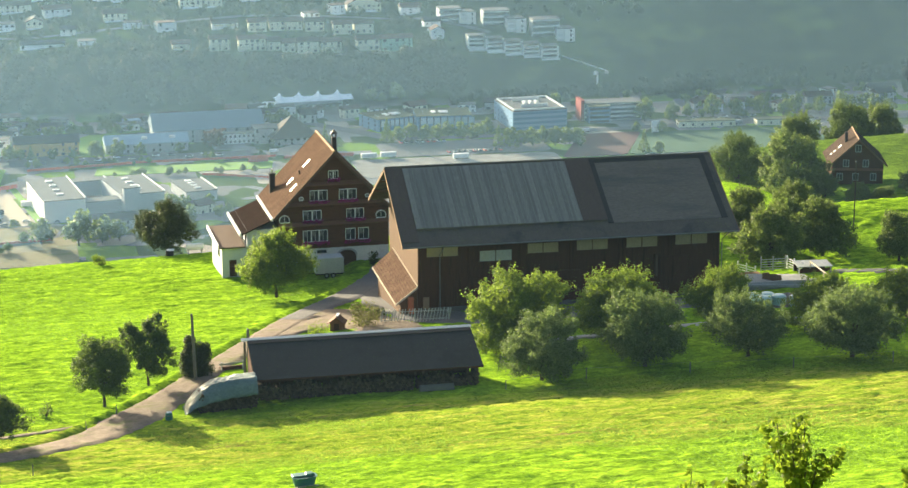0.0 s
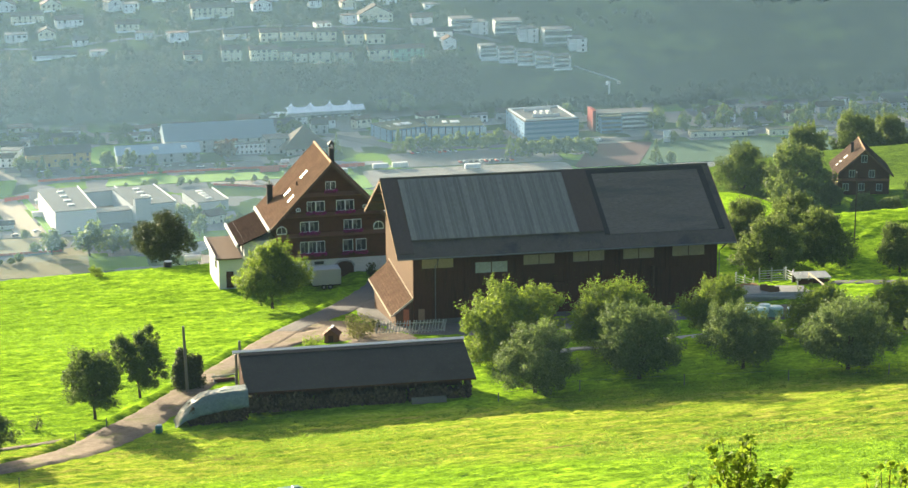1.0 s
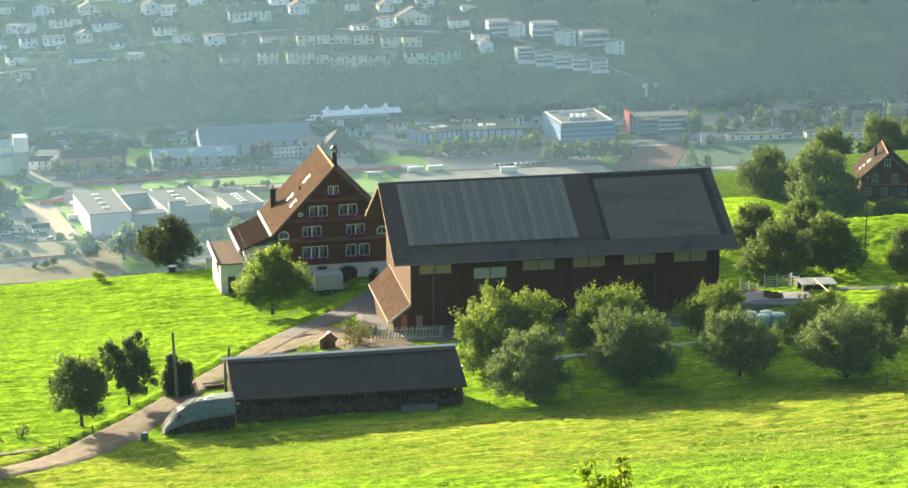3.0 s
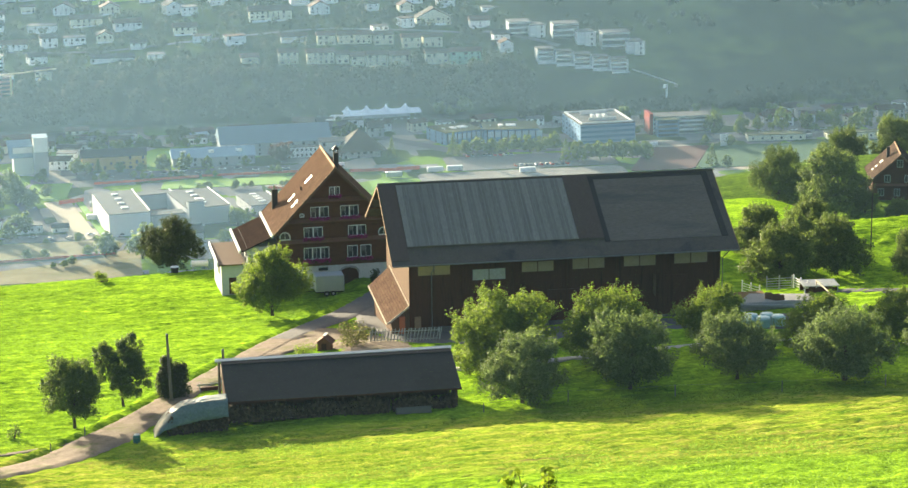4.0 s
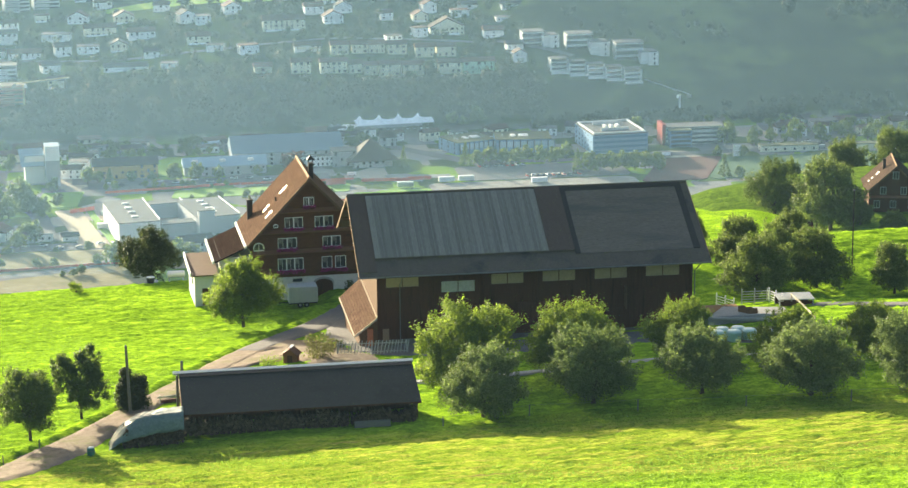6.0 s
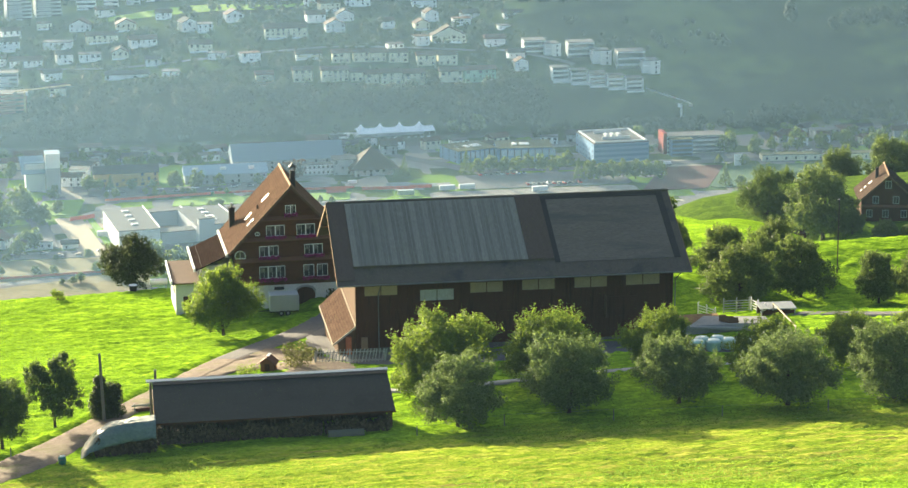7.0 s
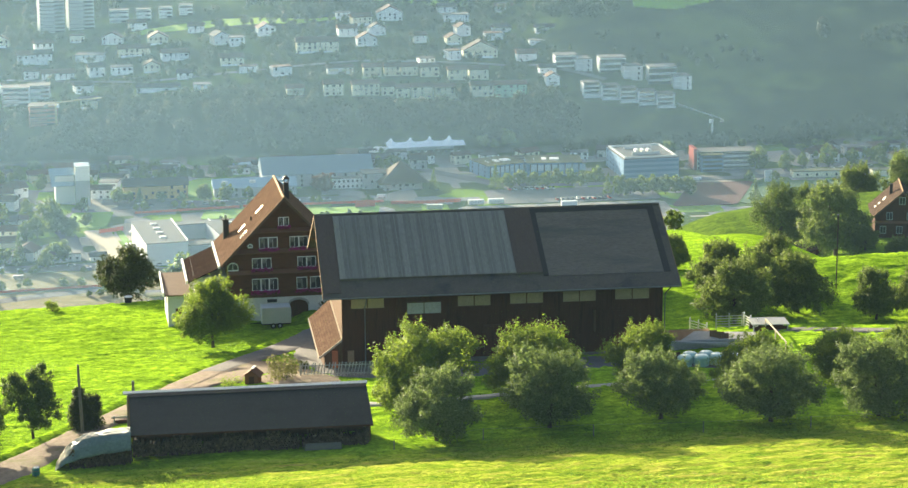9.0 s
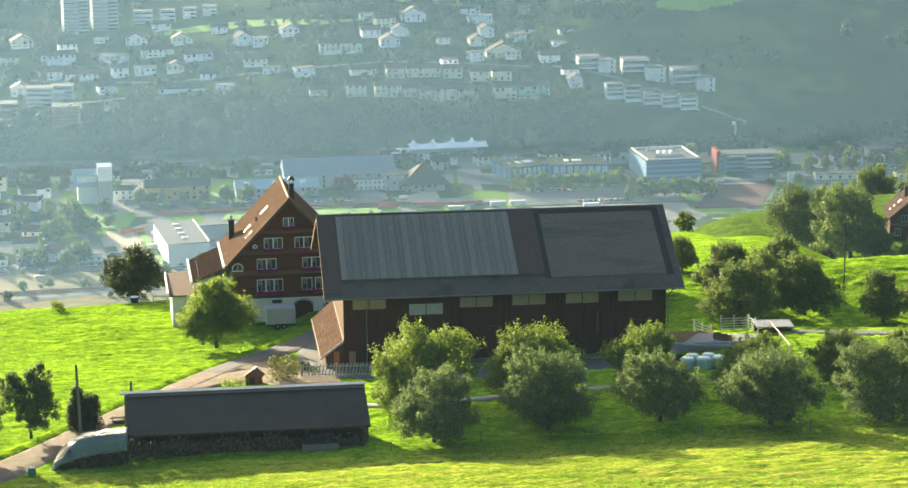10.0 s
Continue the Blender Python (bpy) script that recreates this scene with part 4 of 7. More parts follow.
def tarp_heap():
    """A draped tarpaulin over the end of the wood stacks."""
    n, m = 46, 30
    rng = np.random.default_rng(3)
    u, v = np.meshgrid(np.linspace(0, 1, n), np.linspace(0, 1, m))
    X, Y = -26.6 + 6.75 * u, -35.5 + 3.6 * v
    top = np.interp(u, [0, 0.06, 0.22, 0.42, 0.7, 1.0], [0.0, 0.9, 2.05, 2.7, 3.0, 3.1])
    side = np.interp(v, [0, 0.12, 0.3, 0.8, 0.92, 1.0], [0.42, 0.8, 1.0, 1.0, 0.8, 0.3])
    side = np.where(v < 0.3, side + (1 - side) * 0.18 * np.clip(u * 1.4 - 0.4, 0, 1), side)
    folds = 0.09 * (0.5 - np.abs(np.sin(u * 9 + 4 * np.sin(v * 4 + u * 3)))) + 0.07 * (0.5 - np.abs(np.sin(v * 7 + 5 * np.sin(u * 6)))) + 0.02 * (0.5 - np.abs(np.sin(u * 27 + v * 19)))
    Z = height(X, Y) + 0.02 + top * side + folds * np.clip(top, 0, 1)
    i = (np.arange(m - 1)[:, None] * n + np.arange(n - 1)[None]).ravel()
    V = np.stack([X.ravel() + rng.normal(0, 0.02, n * m), Y.ravel() - 0.35 * (1 - v.ravel()) * u.ravel(), Z.ravel()], 1)
    me = raw_mesh("tarpaulin", V, np.stack([i, i + 1, i + n + 1, i + n], 1), TARP, True)
    ob = new("tarpaulin", me)
    so = ob.modifiers.new("cloth", "SOLIDIFY")
    so.thickness = 0.02
    return tagged(ob, "grey-green tarpaulin draped over stacked firewood", "tarpaulin")


tarp_heap()


# ---- trees ----
def crown_mesh(seed, H, W, leaf, leaves, size, low=0.12, sides=5, clumps=150, shoots=40, twin=0.0, clump=0.075):
    """A dense crown: overlapping rounded masses covered with leafy twigs, dark gaps between them, shoots breaking the outline."""
    rng = np.random.default_rng(seed)
    mid, tall = (1 + low) / 2, (1 - low) / 2
    lobes = [(0, 0, mid * H, 0.29 * W, 0.29 * W, tall * 0.84 * H)]
    a0 = rng.uniform(0, 6.28)
    for k in range(sides):
        a = a0 + k * 6.28 / sides + rng.normal(0, 0.25)
        r, q = W * rng.uniform(0.2, 0.33), W * rng.uniform(0.14, 0.25)
        lobes.append((r * math.cos(a), r * math.sin(a), H * (low + (1 - low) * rng.uniform(0.2, 0.56)), q, q, q * rng.uniform(0.8, 1.1) * H / W))
    for k in range(3):
        a = rng.uniform(0, 6.28)
        q = W * rng.uniform(0.13, 0.2)
        lobes.append((0.15 * W * math.cos(a), 0.15 * W * math.sin(a), H * (low + (1 - low) * rng.uniform(0.7, 0.84)), q, q, q * 0.95 * H / W))
    if twin:
        lobes.append((twin * W, 0, H * 0.66, 0.2 * W, 0.2 * W, 0.24 * H))
    L = np.array(lobes)
    C, R, N = [], [], []
    area = (L[:, 3] * L[:, 5])
    while len(C) < clumps:
        i = rng.choice(len(L), p=area / area.sum())
        d = rng.normal(size=3)
        d /= np.linalg.norm(d)
        p = L[i, :3] + d * L[i, 3:] * rng.triangular(0.78, 0.95, 1.2)
        deep = np.min(np.linalg.norm((p - L[:, :3]) / L[:, 3:], axis=1))
        if deep < 0.76 or p[2] < low * H * rng.uniform(0.5, 1.5):
            continue
        q = W * clump * rng.uniform(0.6, 1.4)
        C.append(p)
        R.append((q, q, q * rng.uniform(0.75, 1.2)))
        N.append(d)
    n_skin = len(C)
    for k in range(shoots):
        i = rng.integers(0, n_skin)
        if N[i][2] < -0.1:
            continue
        q = W * rng.uniform(0.016, 0.036)
        C.append(C[i] + N[i] * W * rng.uniform(0.02, 0.07) + np.array([0, 0, H * rng.uniform(0.02, 0.07)]))
        R.append((q, q, H * rng.uniform(0.03, 0.07)))
        N.append(np.array([0, 0, 1.0]))
    C, R, N = np.array(C), np.array(R), np.array(N)
    inner = int(leaves * 0.14)
    outer = leaves - inner
    w = (R[:, 0] * R[:, 1] * R[:, 2]) ** 0.6
    pick = rng.choice(len(C), outer, p=w / w.sum())
    d = rng.normal(size=(outer, 3))
    d /= np.linalg.norm(d, axis=1, keepdims=True)
    p = C[pick] + d * R[pick] * rng.uniform(0.3, 1.0, (outer, 1)) ** 0.6
    p = p + N[pick] * W * 0.11 * rng.uniform(0, 1, (outer, 1)) ** 3 * rng.uniform(0, 1, len(C))[pick][:, None]
    n = d * 0.8 + N[pick] * 0.5 + rng.normal(size=(outer, 3)) * 0.55 + np.array([0, 0, 0.35])
    j = rng.choice(len(L), inner, p=area / area.sum())
    e = rng.normal(size=(inner, 3))
    e /= np.linalg.norm(e, axis=1, keepdims=True)
    p = np.concatenate([p, L[j, :3] + e * L[j, 3:] * rng.uniform(0.45, 0.86, (inner, 1))])
    n = np.concatenate([n, e + rng.normal(size=(inner, 3)) * 0.5])
    n /= np.linalg.norm(n, axis=1, keepdims=True)
    # to the wanted breadth and height
    for ax, want in ((0, W / 2), (1, W / 2)):
        p[:, ax] -= (np.percentile(p[:, ax], 1) + np.percentile(p[:, ax], 99)) / 2
        p[:, ax] *= want / np.percentile(np.abs(p[:, ax]), 98.5)
    z0, z1 = low * H, np.percentile(p[:, 2], 99.2)
    p[:, 2] = np.maximum(np.where(p[:, 2] > z0, z0 + (p[:, 2] - z0) * (0.97 * H - z0) / (z1 - z0), p[:, 2]), low * H * 0.6)
    a = np.cross(n, rng.normal(size=(leaves, 3)))
    a /= np.linalg.norm(a, axis=1, keepdims=True)
    b = np.cross(n, a)
    s = size * rng.uniform(0.6, 1.35, (leaves, 1))
    s[outer:] *= 1.7
    wide = rng.uniform(0.5, 0.85, (leaves, 1))
    V = np.stack([p - a * s * 0.5, p - b * s * wide * 0.5 + n * s * 0.10, p + a * s * 0.5 - n * s * 0.06, p + b * s * wide * 0.5 + n * s * 0.10], 1).reshape(-1, 3)
    return raw_mesh("crown", V, np.arange(leaves * 4).reshape(-1, 4), leaf), L


def tree_meshes(seed, H, W, leaf, leaves, leaf_size, low=0.12, trunk_r=0.17, **shape):
    """Tapered trunk with limbs reaching into the masses of the crown; base at the origin."""
    crown, lobes = crown_mesh(seed, H, W, leaf, leaves, leaf_size, low, **shape)
    rng = np.random.default_rng(seed + 500)
    bend = rng.normal(0, 0.12, 2)
    th = max(low * H, 0.12 * H)
    bm = tube([(0, 0, -0.3), (bend[0] * 0.3, bend[1] * 0.3, th * 0.5), (bend[0], bend[1], th), (bend[0] * 2, bend[1] * 2, H * 0.62)], [trunk_r * 1.3, trunk_r, trunk_r * 0.85, trunk_r * 0.3], 8)
    for x, y, z, rx, ry, rz in lobes[1:]:
        tube([np.array([bend[0], bend[1], th * rng.uniform(0.8, 1.15)]), np.array([x * 0.5, y * 0.5, (th + z) * 0.5 + 0.05 * H]), np.array([x * 1.2, y * 1.2, z + rz * 0.3])], [trunk_r * 0.5, trunk_r * 0.3, 0.03], 5, bm)
    trunk = bpy.data.meshes.new("trunk")
    bm.normal_update()
    bm.to_mesh(trunk)
    bm.free()
    trunk.materials.append(BARK)
    return trunk, crown


def plant(meshes, x, y, label, category="tree", group="", rz=0.0, sc=1.0, sz=None, name="tree", z=None):
    t = thing(name, (x, y, (gz(x, y) if z is None else z) - 0.05), label, category, group, rz=rz)
    t.scale = (sc, sc, sz or sc)
    share("trunk", meshes[0], t)
    share("crown", meshes[1], t)
    return t


APPLE = [tree_meshes(11 + k, 7.6, 7.6, GREYLEAF, 30000, 0.18, 0.07, 0.19, clumps=260, shoots=160, clump=0.056) for k in range(3)]
BIG = [tree_meshes(31 + k, 9.2, 8.6, WALNUT, 30000, 0.215, 0.06, 0.24, clumps=240, shoots=130, sides=6, clump=0.064) for k in range(3)]
TWIN = tree_meshes(37, 9.2, 8.6, WALNUT, 34000, 0.215, 0.05, 0.24, clumps=270, shoots=140, sides=6, twin=0.42, clump=0.064)
ROUND = tree_meshes(44, 9.0, 9.1, WALNUT, 32000, 0.22, 0.2, 0.2, clumps=260, shoots=70, sides=8, clump=0.066)
FIELD = [tree_meshes(51, 7.0, 5.7, LEAF, 17000, 0.2, 0.22, 0.14, clumps=110, shoots=50, sides=5), tree_meshes(53, 7.3, 5.0, LEAF, 15000, 0.2, 0.26, 0.12, clumps=100, shoots=40, sides=3, twin=-0.42)]
SHADY = [tree_meshes(71 + k, 8.0, 8.0, OLIVELEAF, 20000, 0.24, 0.10, 0.22, clumps=190, shoots=110, sides=6, clump=0.066) for k in range(3)]
DARK = [tree_meshes(94, 9.0, 8.4, DARKLEAF, 20000, 0.24, 0.2, 0.25, clumps=210, shoots=60, sides=9, clump=0.06)]
BROAD = tree_meshes(91, 9.0, 8.4, LEAF, 26000, 0.2, 0.06, 0.25, clumps=220, shoots=70, sides=7, clump=0.062)

row_a = "bushy grey-green apple tree of the orchard row"
for k, (x, y, h, w) in enumerate(((7.7, -33.2, 6.7, 7.2), (18.5, -31.1, 7.9, 7.7), (29.1, -30.8, 6.8, 7.1), (38.8, -33.8, 7.5, 8.3), (48.9, -34.6, 7.6, 7.8), (58.5, -36, 7.4, 7.6))):
    plant(APPLE[k % 3], x, y, row_a, group="orchard row by the pasture", rz=70 * k, sc=w / 7.6, sz=h / 7.6)
row_b = "tall leafy walnut tree with bright green top"
for k, (x, y, h, w) in enumerate(((8.2, -20.6, 8.6, 9.5), (18.6, -20.2, 8.0, 8.6), (29.8, -19.7, 7.3, 6.8), (40.3, -20.8, 5.8, 7.2), (50.5, -19.0, 5.1, 7.4), (57.0, -19.5, 5.3, 7.5))):
    plant(BIG[k % 3] if k else TWIN, x, y, row_b, group="tree row along the barn", rz=50 * k + 10 * (k > 0), sc=w / 8.6, sz=h / 9.2)
plant(ROUND, -11.0, 24.6, "round leafy walnut tree on the meadow beside the track", rz=200, sc=0.88, sz=0.94)
plant(FIELD[0], -33.7, -29.3, "small fruit tree on the meadow beside the track", rz=10)
plant(FIELD[1], -29.1, -22.1, "slim fruit tree with an open double crown", rz=0)
plant(FIELD[0], -44.0, -42.5, "low fruit tree beside the farm track", sc=0.9, sz=0.72, rz=120)
plant(DARK[0], -20.9, 66.0, "dark round tree below the meadow's edge", sc=0.95, sz=0.86)
# (43, 44) and (37.5, 38) are unseen behind the barn, added to shade the slope
for k, (x, y, h, w) in enumerate(((50.5, 25.6, 7.6, 8.6), (61.0, 35.3, 5.5, 7.6), (52.5, 43.0, 6.0, 7.1), (61.2, 47.0, 5.6, 6.6), (55.0, 33.5, 6.6, 6.0), (49.9, 55.0, 4.9, 4.2), (43.0, 44.0, 6.4, 6.8), (37.5, 38.0, 7.0, 7.5), (69.2, 29.8, 6.4, 5.6), (74.3, 31.0, 5.5, 5.7), (80.0, 28.0, 6.2, 6.4), (87.0, 28.0, 6.2, 6.4))):
    h -= float(swale(x, y)) * (x < 65)
    plant(SHADY[k % 3], x, y, "leafy fruit tree on the slope behind the barn", group="orchard behind the barn", rz=90 * k, sc=w / 8.0, sz=h / 8.0)


# ---- the valley ----
def haze_sheet(y, low, top, thick, x0, x1, left=1.0, right=1.0):
    """Stand-in for haze: an upright blue-tinted sheet that scatters light and lets the rest through, denser on the
    sunny side.
    """
    m, nodes, links, bsdf = material("blue_haze_tint")
    tr = nodes.new("ShaderNodeBsdfTransparent")
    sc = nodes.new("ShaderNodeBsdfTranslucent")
    # the blue of hazy air is put into the sheet's colour
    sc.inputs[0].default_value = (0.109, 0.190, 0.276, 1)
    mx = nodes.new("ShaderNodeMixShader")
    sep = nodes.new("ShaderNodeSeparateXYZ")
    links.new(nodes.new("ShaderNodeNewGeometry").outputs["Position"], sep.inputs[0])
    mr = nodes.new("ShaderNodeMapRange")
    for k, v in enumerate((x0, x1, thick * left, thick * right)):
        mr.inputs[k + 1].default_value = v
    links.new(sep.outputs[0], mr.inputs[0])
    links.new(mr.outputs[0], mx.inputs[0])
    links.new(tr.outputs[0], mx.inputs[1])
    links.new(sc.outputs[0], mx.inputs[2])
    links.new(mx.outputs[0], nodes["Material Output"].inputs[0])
    bm = bmesh.new()
    wide = 250 if y < 0 else 1300
    bm.faces.new([bm.verts.new(p) for p in ((-wide, y, low), (wide, y, low), (wide, y, top), (-wide, y, top))])
    me = bpy.data.meshes.new("haze_veil")
    bm.to_mesh(me)
    bm.free()
    me.materials.append(m)
    return tagged(new("haze_veil", me), "flat blue translucent sheet standing in for haze", "haze", kind="structure")


# added haze sheets; the first veils the farm itself, the others the distance
haze_sheet(-112, 8, 62, 0.013, -60, 60)
haze_sheet(168, -75, 25, 0.013, -80, 180, 1.0, 1.0)
haze_sheet(420, -260, 25, 0.056, -80, 180, 1.45, 0.75)
haze_sheet(930, -260, 25, 0.078, -150, 380, 1.35, 0.75)
haze_sheet(1225, -260, 25, 0.045, -150, 420, 1.35, 0.7)


TOWNWALL = [surface("town_wall_%s" % n, tuple(0.86 * v for v in c), c, 0.85, 0.3, None, 4.0, 0.1) for n, c in (("white", (0.84, 0.85, 0.84)), ("cream", (0.76, 0.72, 0.54)), ("grey", (0.40, 0.42, 0.43)), ("ochre", (0.55, 0.36, 0.14)), ("pink", (0.48, 0.24, 0.20)), ("blue", (0.20, 0.32, 0.48)), ("green", (0.40, 0.62, 0.46)), ("red", (0.24, 0.055, 0.045)), ("hall_grey", (0.50, 0.52, 0.53)))]
TOWNROOF = [surface("town_roof_%s" % n, tuple(0.8 * v for v in c), c, 0.7, 0.3, None, 4.0, 0.1, spec=0.02) for n, c in (("flat_grey", (0.135, 0.14, 0.14)), ("brown", (0.075, 0.054, 0.043)), ("dark", (0.05, 0.05, 0.055)), ("pale_blue", (0.34, 0.44, 0.53)), ("green", (0.09, 0.10, 0.06)), ("red", (0.115, 0.072, 0.058)), ("slate_blue", (0.19, 0.25, 0.31)))]
TOWNGLASS = glass_material("town_window", (0.05, 0.06, 0.07), 0.15)
BLUEGLASS = glass_material("blue_window", (0.10, 0.20, 0.32), 0.15)
PALEGLASS = glass_material("pale_blue_window", (0.42, 0.52, 0.62), 0.2)
PANE = None


def pane_mesh(w=0.6, high=1.4):
    bm = box((-w, -0.05, 0), (w, 0.03, high))
    me = bpy.data.meshes.new("window")
    bm.to_mesh(me)
    bm.free()
    me.materials.append(TOWNGLASS)
    return me


PANE = pane_mesh()
PANES = [PANE, pane_mesh(1.1, 1.5), pane_mesh(0.45, 1.1), pane_mesh(0.7, 2.1)]
rng9 = random.Random(77)


def town_house(row, wall, roof, gable=True, name="house", label="", category="house", group="", band=False, lights=0, turn=False, glass=None):
    """A house of the valley: walls, roof with eaves, rows of windows."""
    x, y, w, d, h, yaw = row
    x, y, s = uphill(x, y)
    w, d, h = w * s, d * s, h * s
    z = min(gz(x - w / 2, y), gz(x + w / 2, y), gz(x, y)) - 0.4
    t = thing(name, (x, y, z), label, category, group, rz=yaw)
    h += 0.4
    part("wall", box((-w / 2, 0, 0), (w / 2, d, h)), TOWNWALL[wall], t)
    if gable and turn:
        r, o = w * 0.28, 0.7
        rf = hull([(-w / 2 - o, -o, h - 0.15), (-w / 2 - o, d + o, h - 0.15), (w / 2 + o, d + o, h - 0.15), (w / 2 + o, -o, h - 0.15), (0, -o, h + r), (0, d + o, h + r)], [(0, 1, 2, 3), (0, 4, 5, 1), (2, 5, 4, 3), (0, 3, 4), (1, 5, 2)])
        part("roof", rf, TOWNROOF[roof], t)
        part("gable", hull([(-w / 2, -o - 0.02, h - 0.1), (w / 2, -o - 0.02, h - 0.1), (0, -o - 0.02, h + r * 0.84), (-w / 2, -o - 0.003, h - 0.1), (w / 2, -o - 0.003, h - 0.1), (0, -o - 0.003, h + r * 0.84)], [(0, 1, 2), (5, 4, 3), (0, 1, 4, 3), (1, 2, 5, 4), (2, 0, 3, 5)]), TOWNWALL[wall], t)
    elif gable:
        r, o = d * 0.28, 0.7
        rf = hull([(-w / 2 - o, -o, h - 0.15), (w / 2 + o, -o, h - 0.15), (w / 2 + o, d + o, h - 0.15), (-w / 2 - o, d + o, h - 0.15), (-w / 2 - o, d / 2, h + r), (w / 2 + o, d / 2, h + r),
                   (-w / 2 - o, -o, h + 0.1), (w / 2 + o, -o, h + 0.1), (w / 2 + o, d + o, h + 0.1), (-w / 2 - o, d + o, h + 0.1)],
                  [(3, 2, 1, 0), (0, 1, 7, 6), (2, 3, 9, 8), (6, 7, 5, 4), (8, 9, 4, 5), (0, 6, 4, 9, 3), (1, 2, 8, 5, 7)])
        part("roof", rf, TOWNROOF[roof], t)
    else:
        part("roof", box((-w / 2 - 0.25, -0.25, h + 0.004), (w / 2 + 0.25, d + 0.25, h + 0.4)), TOWNROOF[roof], t)
    floors = max(1, int(round(h / 3.0)))
    n = lights or max(2, int(w / 3.6))
    for f in range(floors):
        zz = h * (f + 0.5) / floors - 0.7
        if band:
            part("window_band", box((-w / 2 + 0.5, -0.06, zz), (w / 2 - 0.5, 0.02, zz + 1.5)), glass or TOWNGLASS, t)
            continue
        for k in range(n if lights >= 0 else 0):
            if lights or rng9.random() < 0.72:
                share("window", PANES[0 if lights else rng9.choice((0, 0, 1, 2, 3))], t, pose(-w / 2 + w * (k + 0.5) / n, -0.01, zz))
    for f in range(floors if lights >= 0 else 0):
        zz = h * (f + 0.5) / floors - 0.7
        for k in range(max(1, int(d / 7))):
            share("window", PANE, t, pose(-w / 2 - 0.01, d * (k + 0.5) / max(1, int(d / 7)), zz, 0, 0, 90))
    return t


def flat_patch(name, x0, x1, y0, y1, mat, label, category, skew=0.0, lift=0.25):
    """A level piece of ground in the valley with softened corners."""
    c = min(abs(x1 - x0), abs(y1 - y0)) * 0.08
    pts = [(x0 + c, y0), (x1 - c, y0), (x1, y0 + c), (x1, y1 - c), (x1 - c, y1), (x0 + c, y1), (x0, y1 - c), (x0, y0 + c)]
    bm = bmesh.new()
    low = [bm.verts.new((x + (y - y0) * skew, y, FLOOR - 0.3)) for x, y in pts]
    top = [bm.verts.new((x + (y - y0) * skew, y, FLOOR + lift)) for x, y in pts]
    bm.faces.new(top)
    n = len(pts)
    for i in range(n):
        bm.faces.new((low[i], low[(i + 1) % n], top[(i + 1) % n], top[i]))
    bm.normal_update()
    me = bpy.data.meshes.new(name)
    bm.to_mesh(me)
    bm.free()
    me.materials.append(mat)
    return tagged(new(name, me), label, category, kind="structure")


VROAD = surface("valley_asphalt", (0.095, 0.10, 0.105), (0.145, 0.15, 0.156), 0.8, 0.05, None, 0.7, 0.1, spec=0.02)
DRYFIELD = surface("dry_field", (0.13, 0.125, 0.06), (0.27, 0.235, 0.14), 0.9, 0.06, (0.4, 1, 1), 0.9, 0.2, stain=(0.10, 0.12, 0.045))
SITE = surface("building_site_ground", (0.14, 0.138, 0.13), (0.25, 0.24, 0.22), 0.9, 0.03, (0.5, 1, 1), 0.4, 0.2, stain=(0.10, 0.10, 0.10))
HILLGRASS = surface("mown_hill_meadow", (0.15, 0.27, 0.024), (0.23, 0.37, 0.036), 0.9, 0.1, None, 1.0, 0.2, spec=0.1)
YARD = surface("pale_yard_concrete", (0.36, 0.31, 0.23), (0.47, 0.41, 0.31), 0.9, 0.08, None, 0.6, 0.2)
LAWN = surface("valley_lawn", (0.085, 0.20, 0.014), (0.15, 0.29, 0.022), 0.9, 0.1, None, 1.0, 0.2, spec=0.1)
PITCH = surface("sports_pitch", (0.018, 0.06, 0.024), (0.028, 0.08, 0.031), 0.9, 0.1, None, 1.0, 0.1, spec=0.1)
TRACKRED = surface("running_track", (0.05, 0.014, 0.015), (0.07, 0.021, 0.021), 0.9, 0.1, None, 1.0, 0.1, spec=0.1)
CLAY = surface("reddish_paving", (0.17, 0.105, 0.085), (0.25, 0.17, 0.135), 0.9, 0.1, None, 0.8, 0.1)
HOARD = surface("red_hoarding", (0.5, 0.09, 0.05), (0.6, 0.13, 0.08), 0.7, 0.3, None, 2.0, 0.1)

flat_patch("building_site", 160, 285, 1060, 1108, SITE, "pale bare building ground with parked lorries", "ground")
flat_patch("parking_lot", 182, 285, 1112, 1152, VROAD, "grey asphalt parking lot with rows of cars", "parking lot", lift=0.22)
flat_patch("station_square", -40, 105, 1133, 1150, VROAD, "grey asphalt street beside the halls", "street", lift=0.2)
flat_patch("lawn", 8, 112, 1098, 1118, LAWN, "sunlit green lawn strip", "lawn", skew=0.15, lift=0.28)
flat_patch("lawn", -1, 20, 1160, 1208, LAWN, "bright lawn beside the halls", "lawn", lift=0.28)
flat_patch("lawn", -55, -38, 1172, 1234, LAWN, "bright lawn beside the office tower", "lawn", lift=0.28)
flat_patch("lawn", 130, 160, 1062, 1096, LAWN, "small bright lawn by the building ground", "lawn", lift=0.3)
flat_patch("sports_pitch", 327, 446, 1090, 1150, PITCH, "dark green sports pitch", "pitch", skew=0.4, lift=0.3)
flat_patch("running_track", 286, 326, 1090, 1154, TRACKRED, "dull red running track", "running track", skew=0.42, lift=0.3)
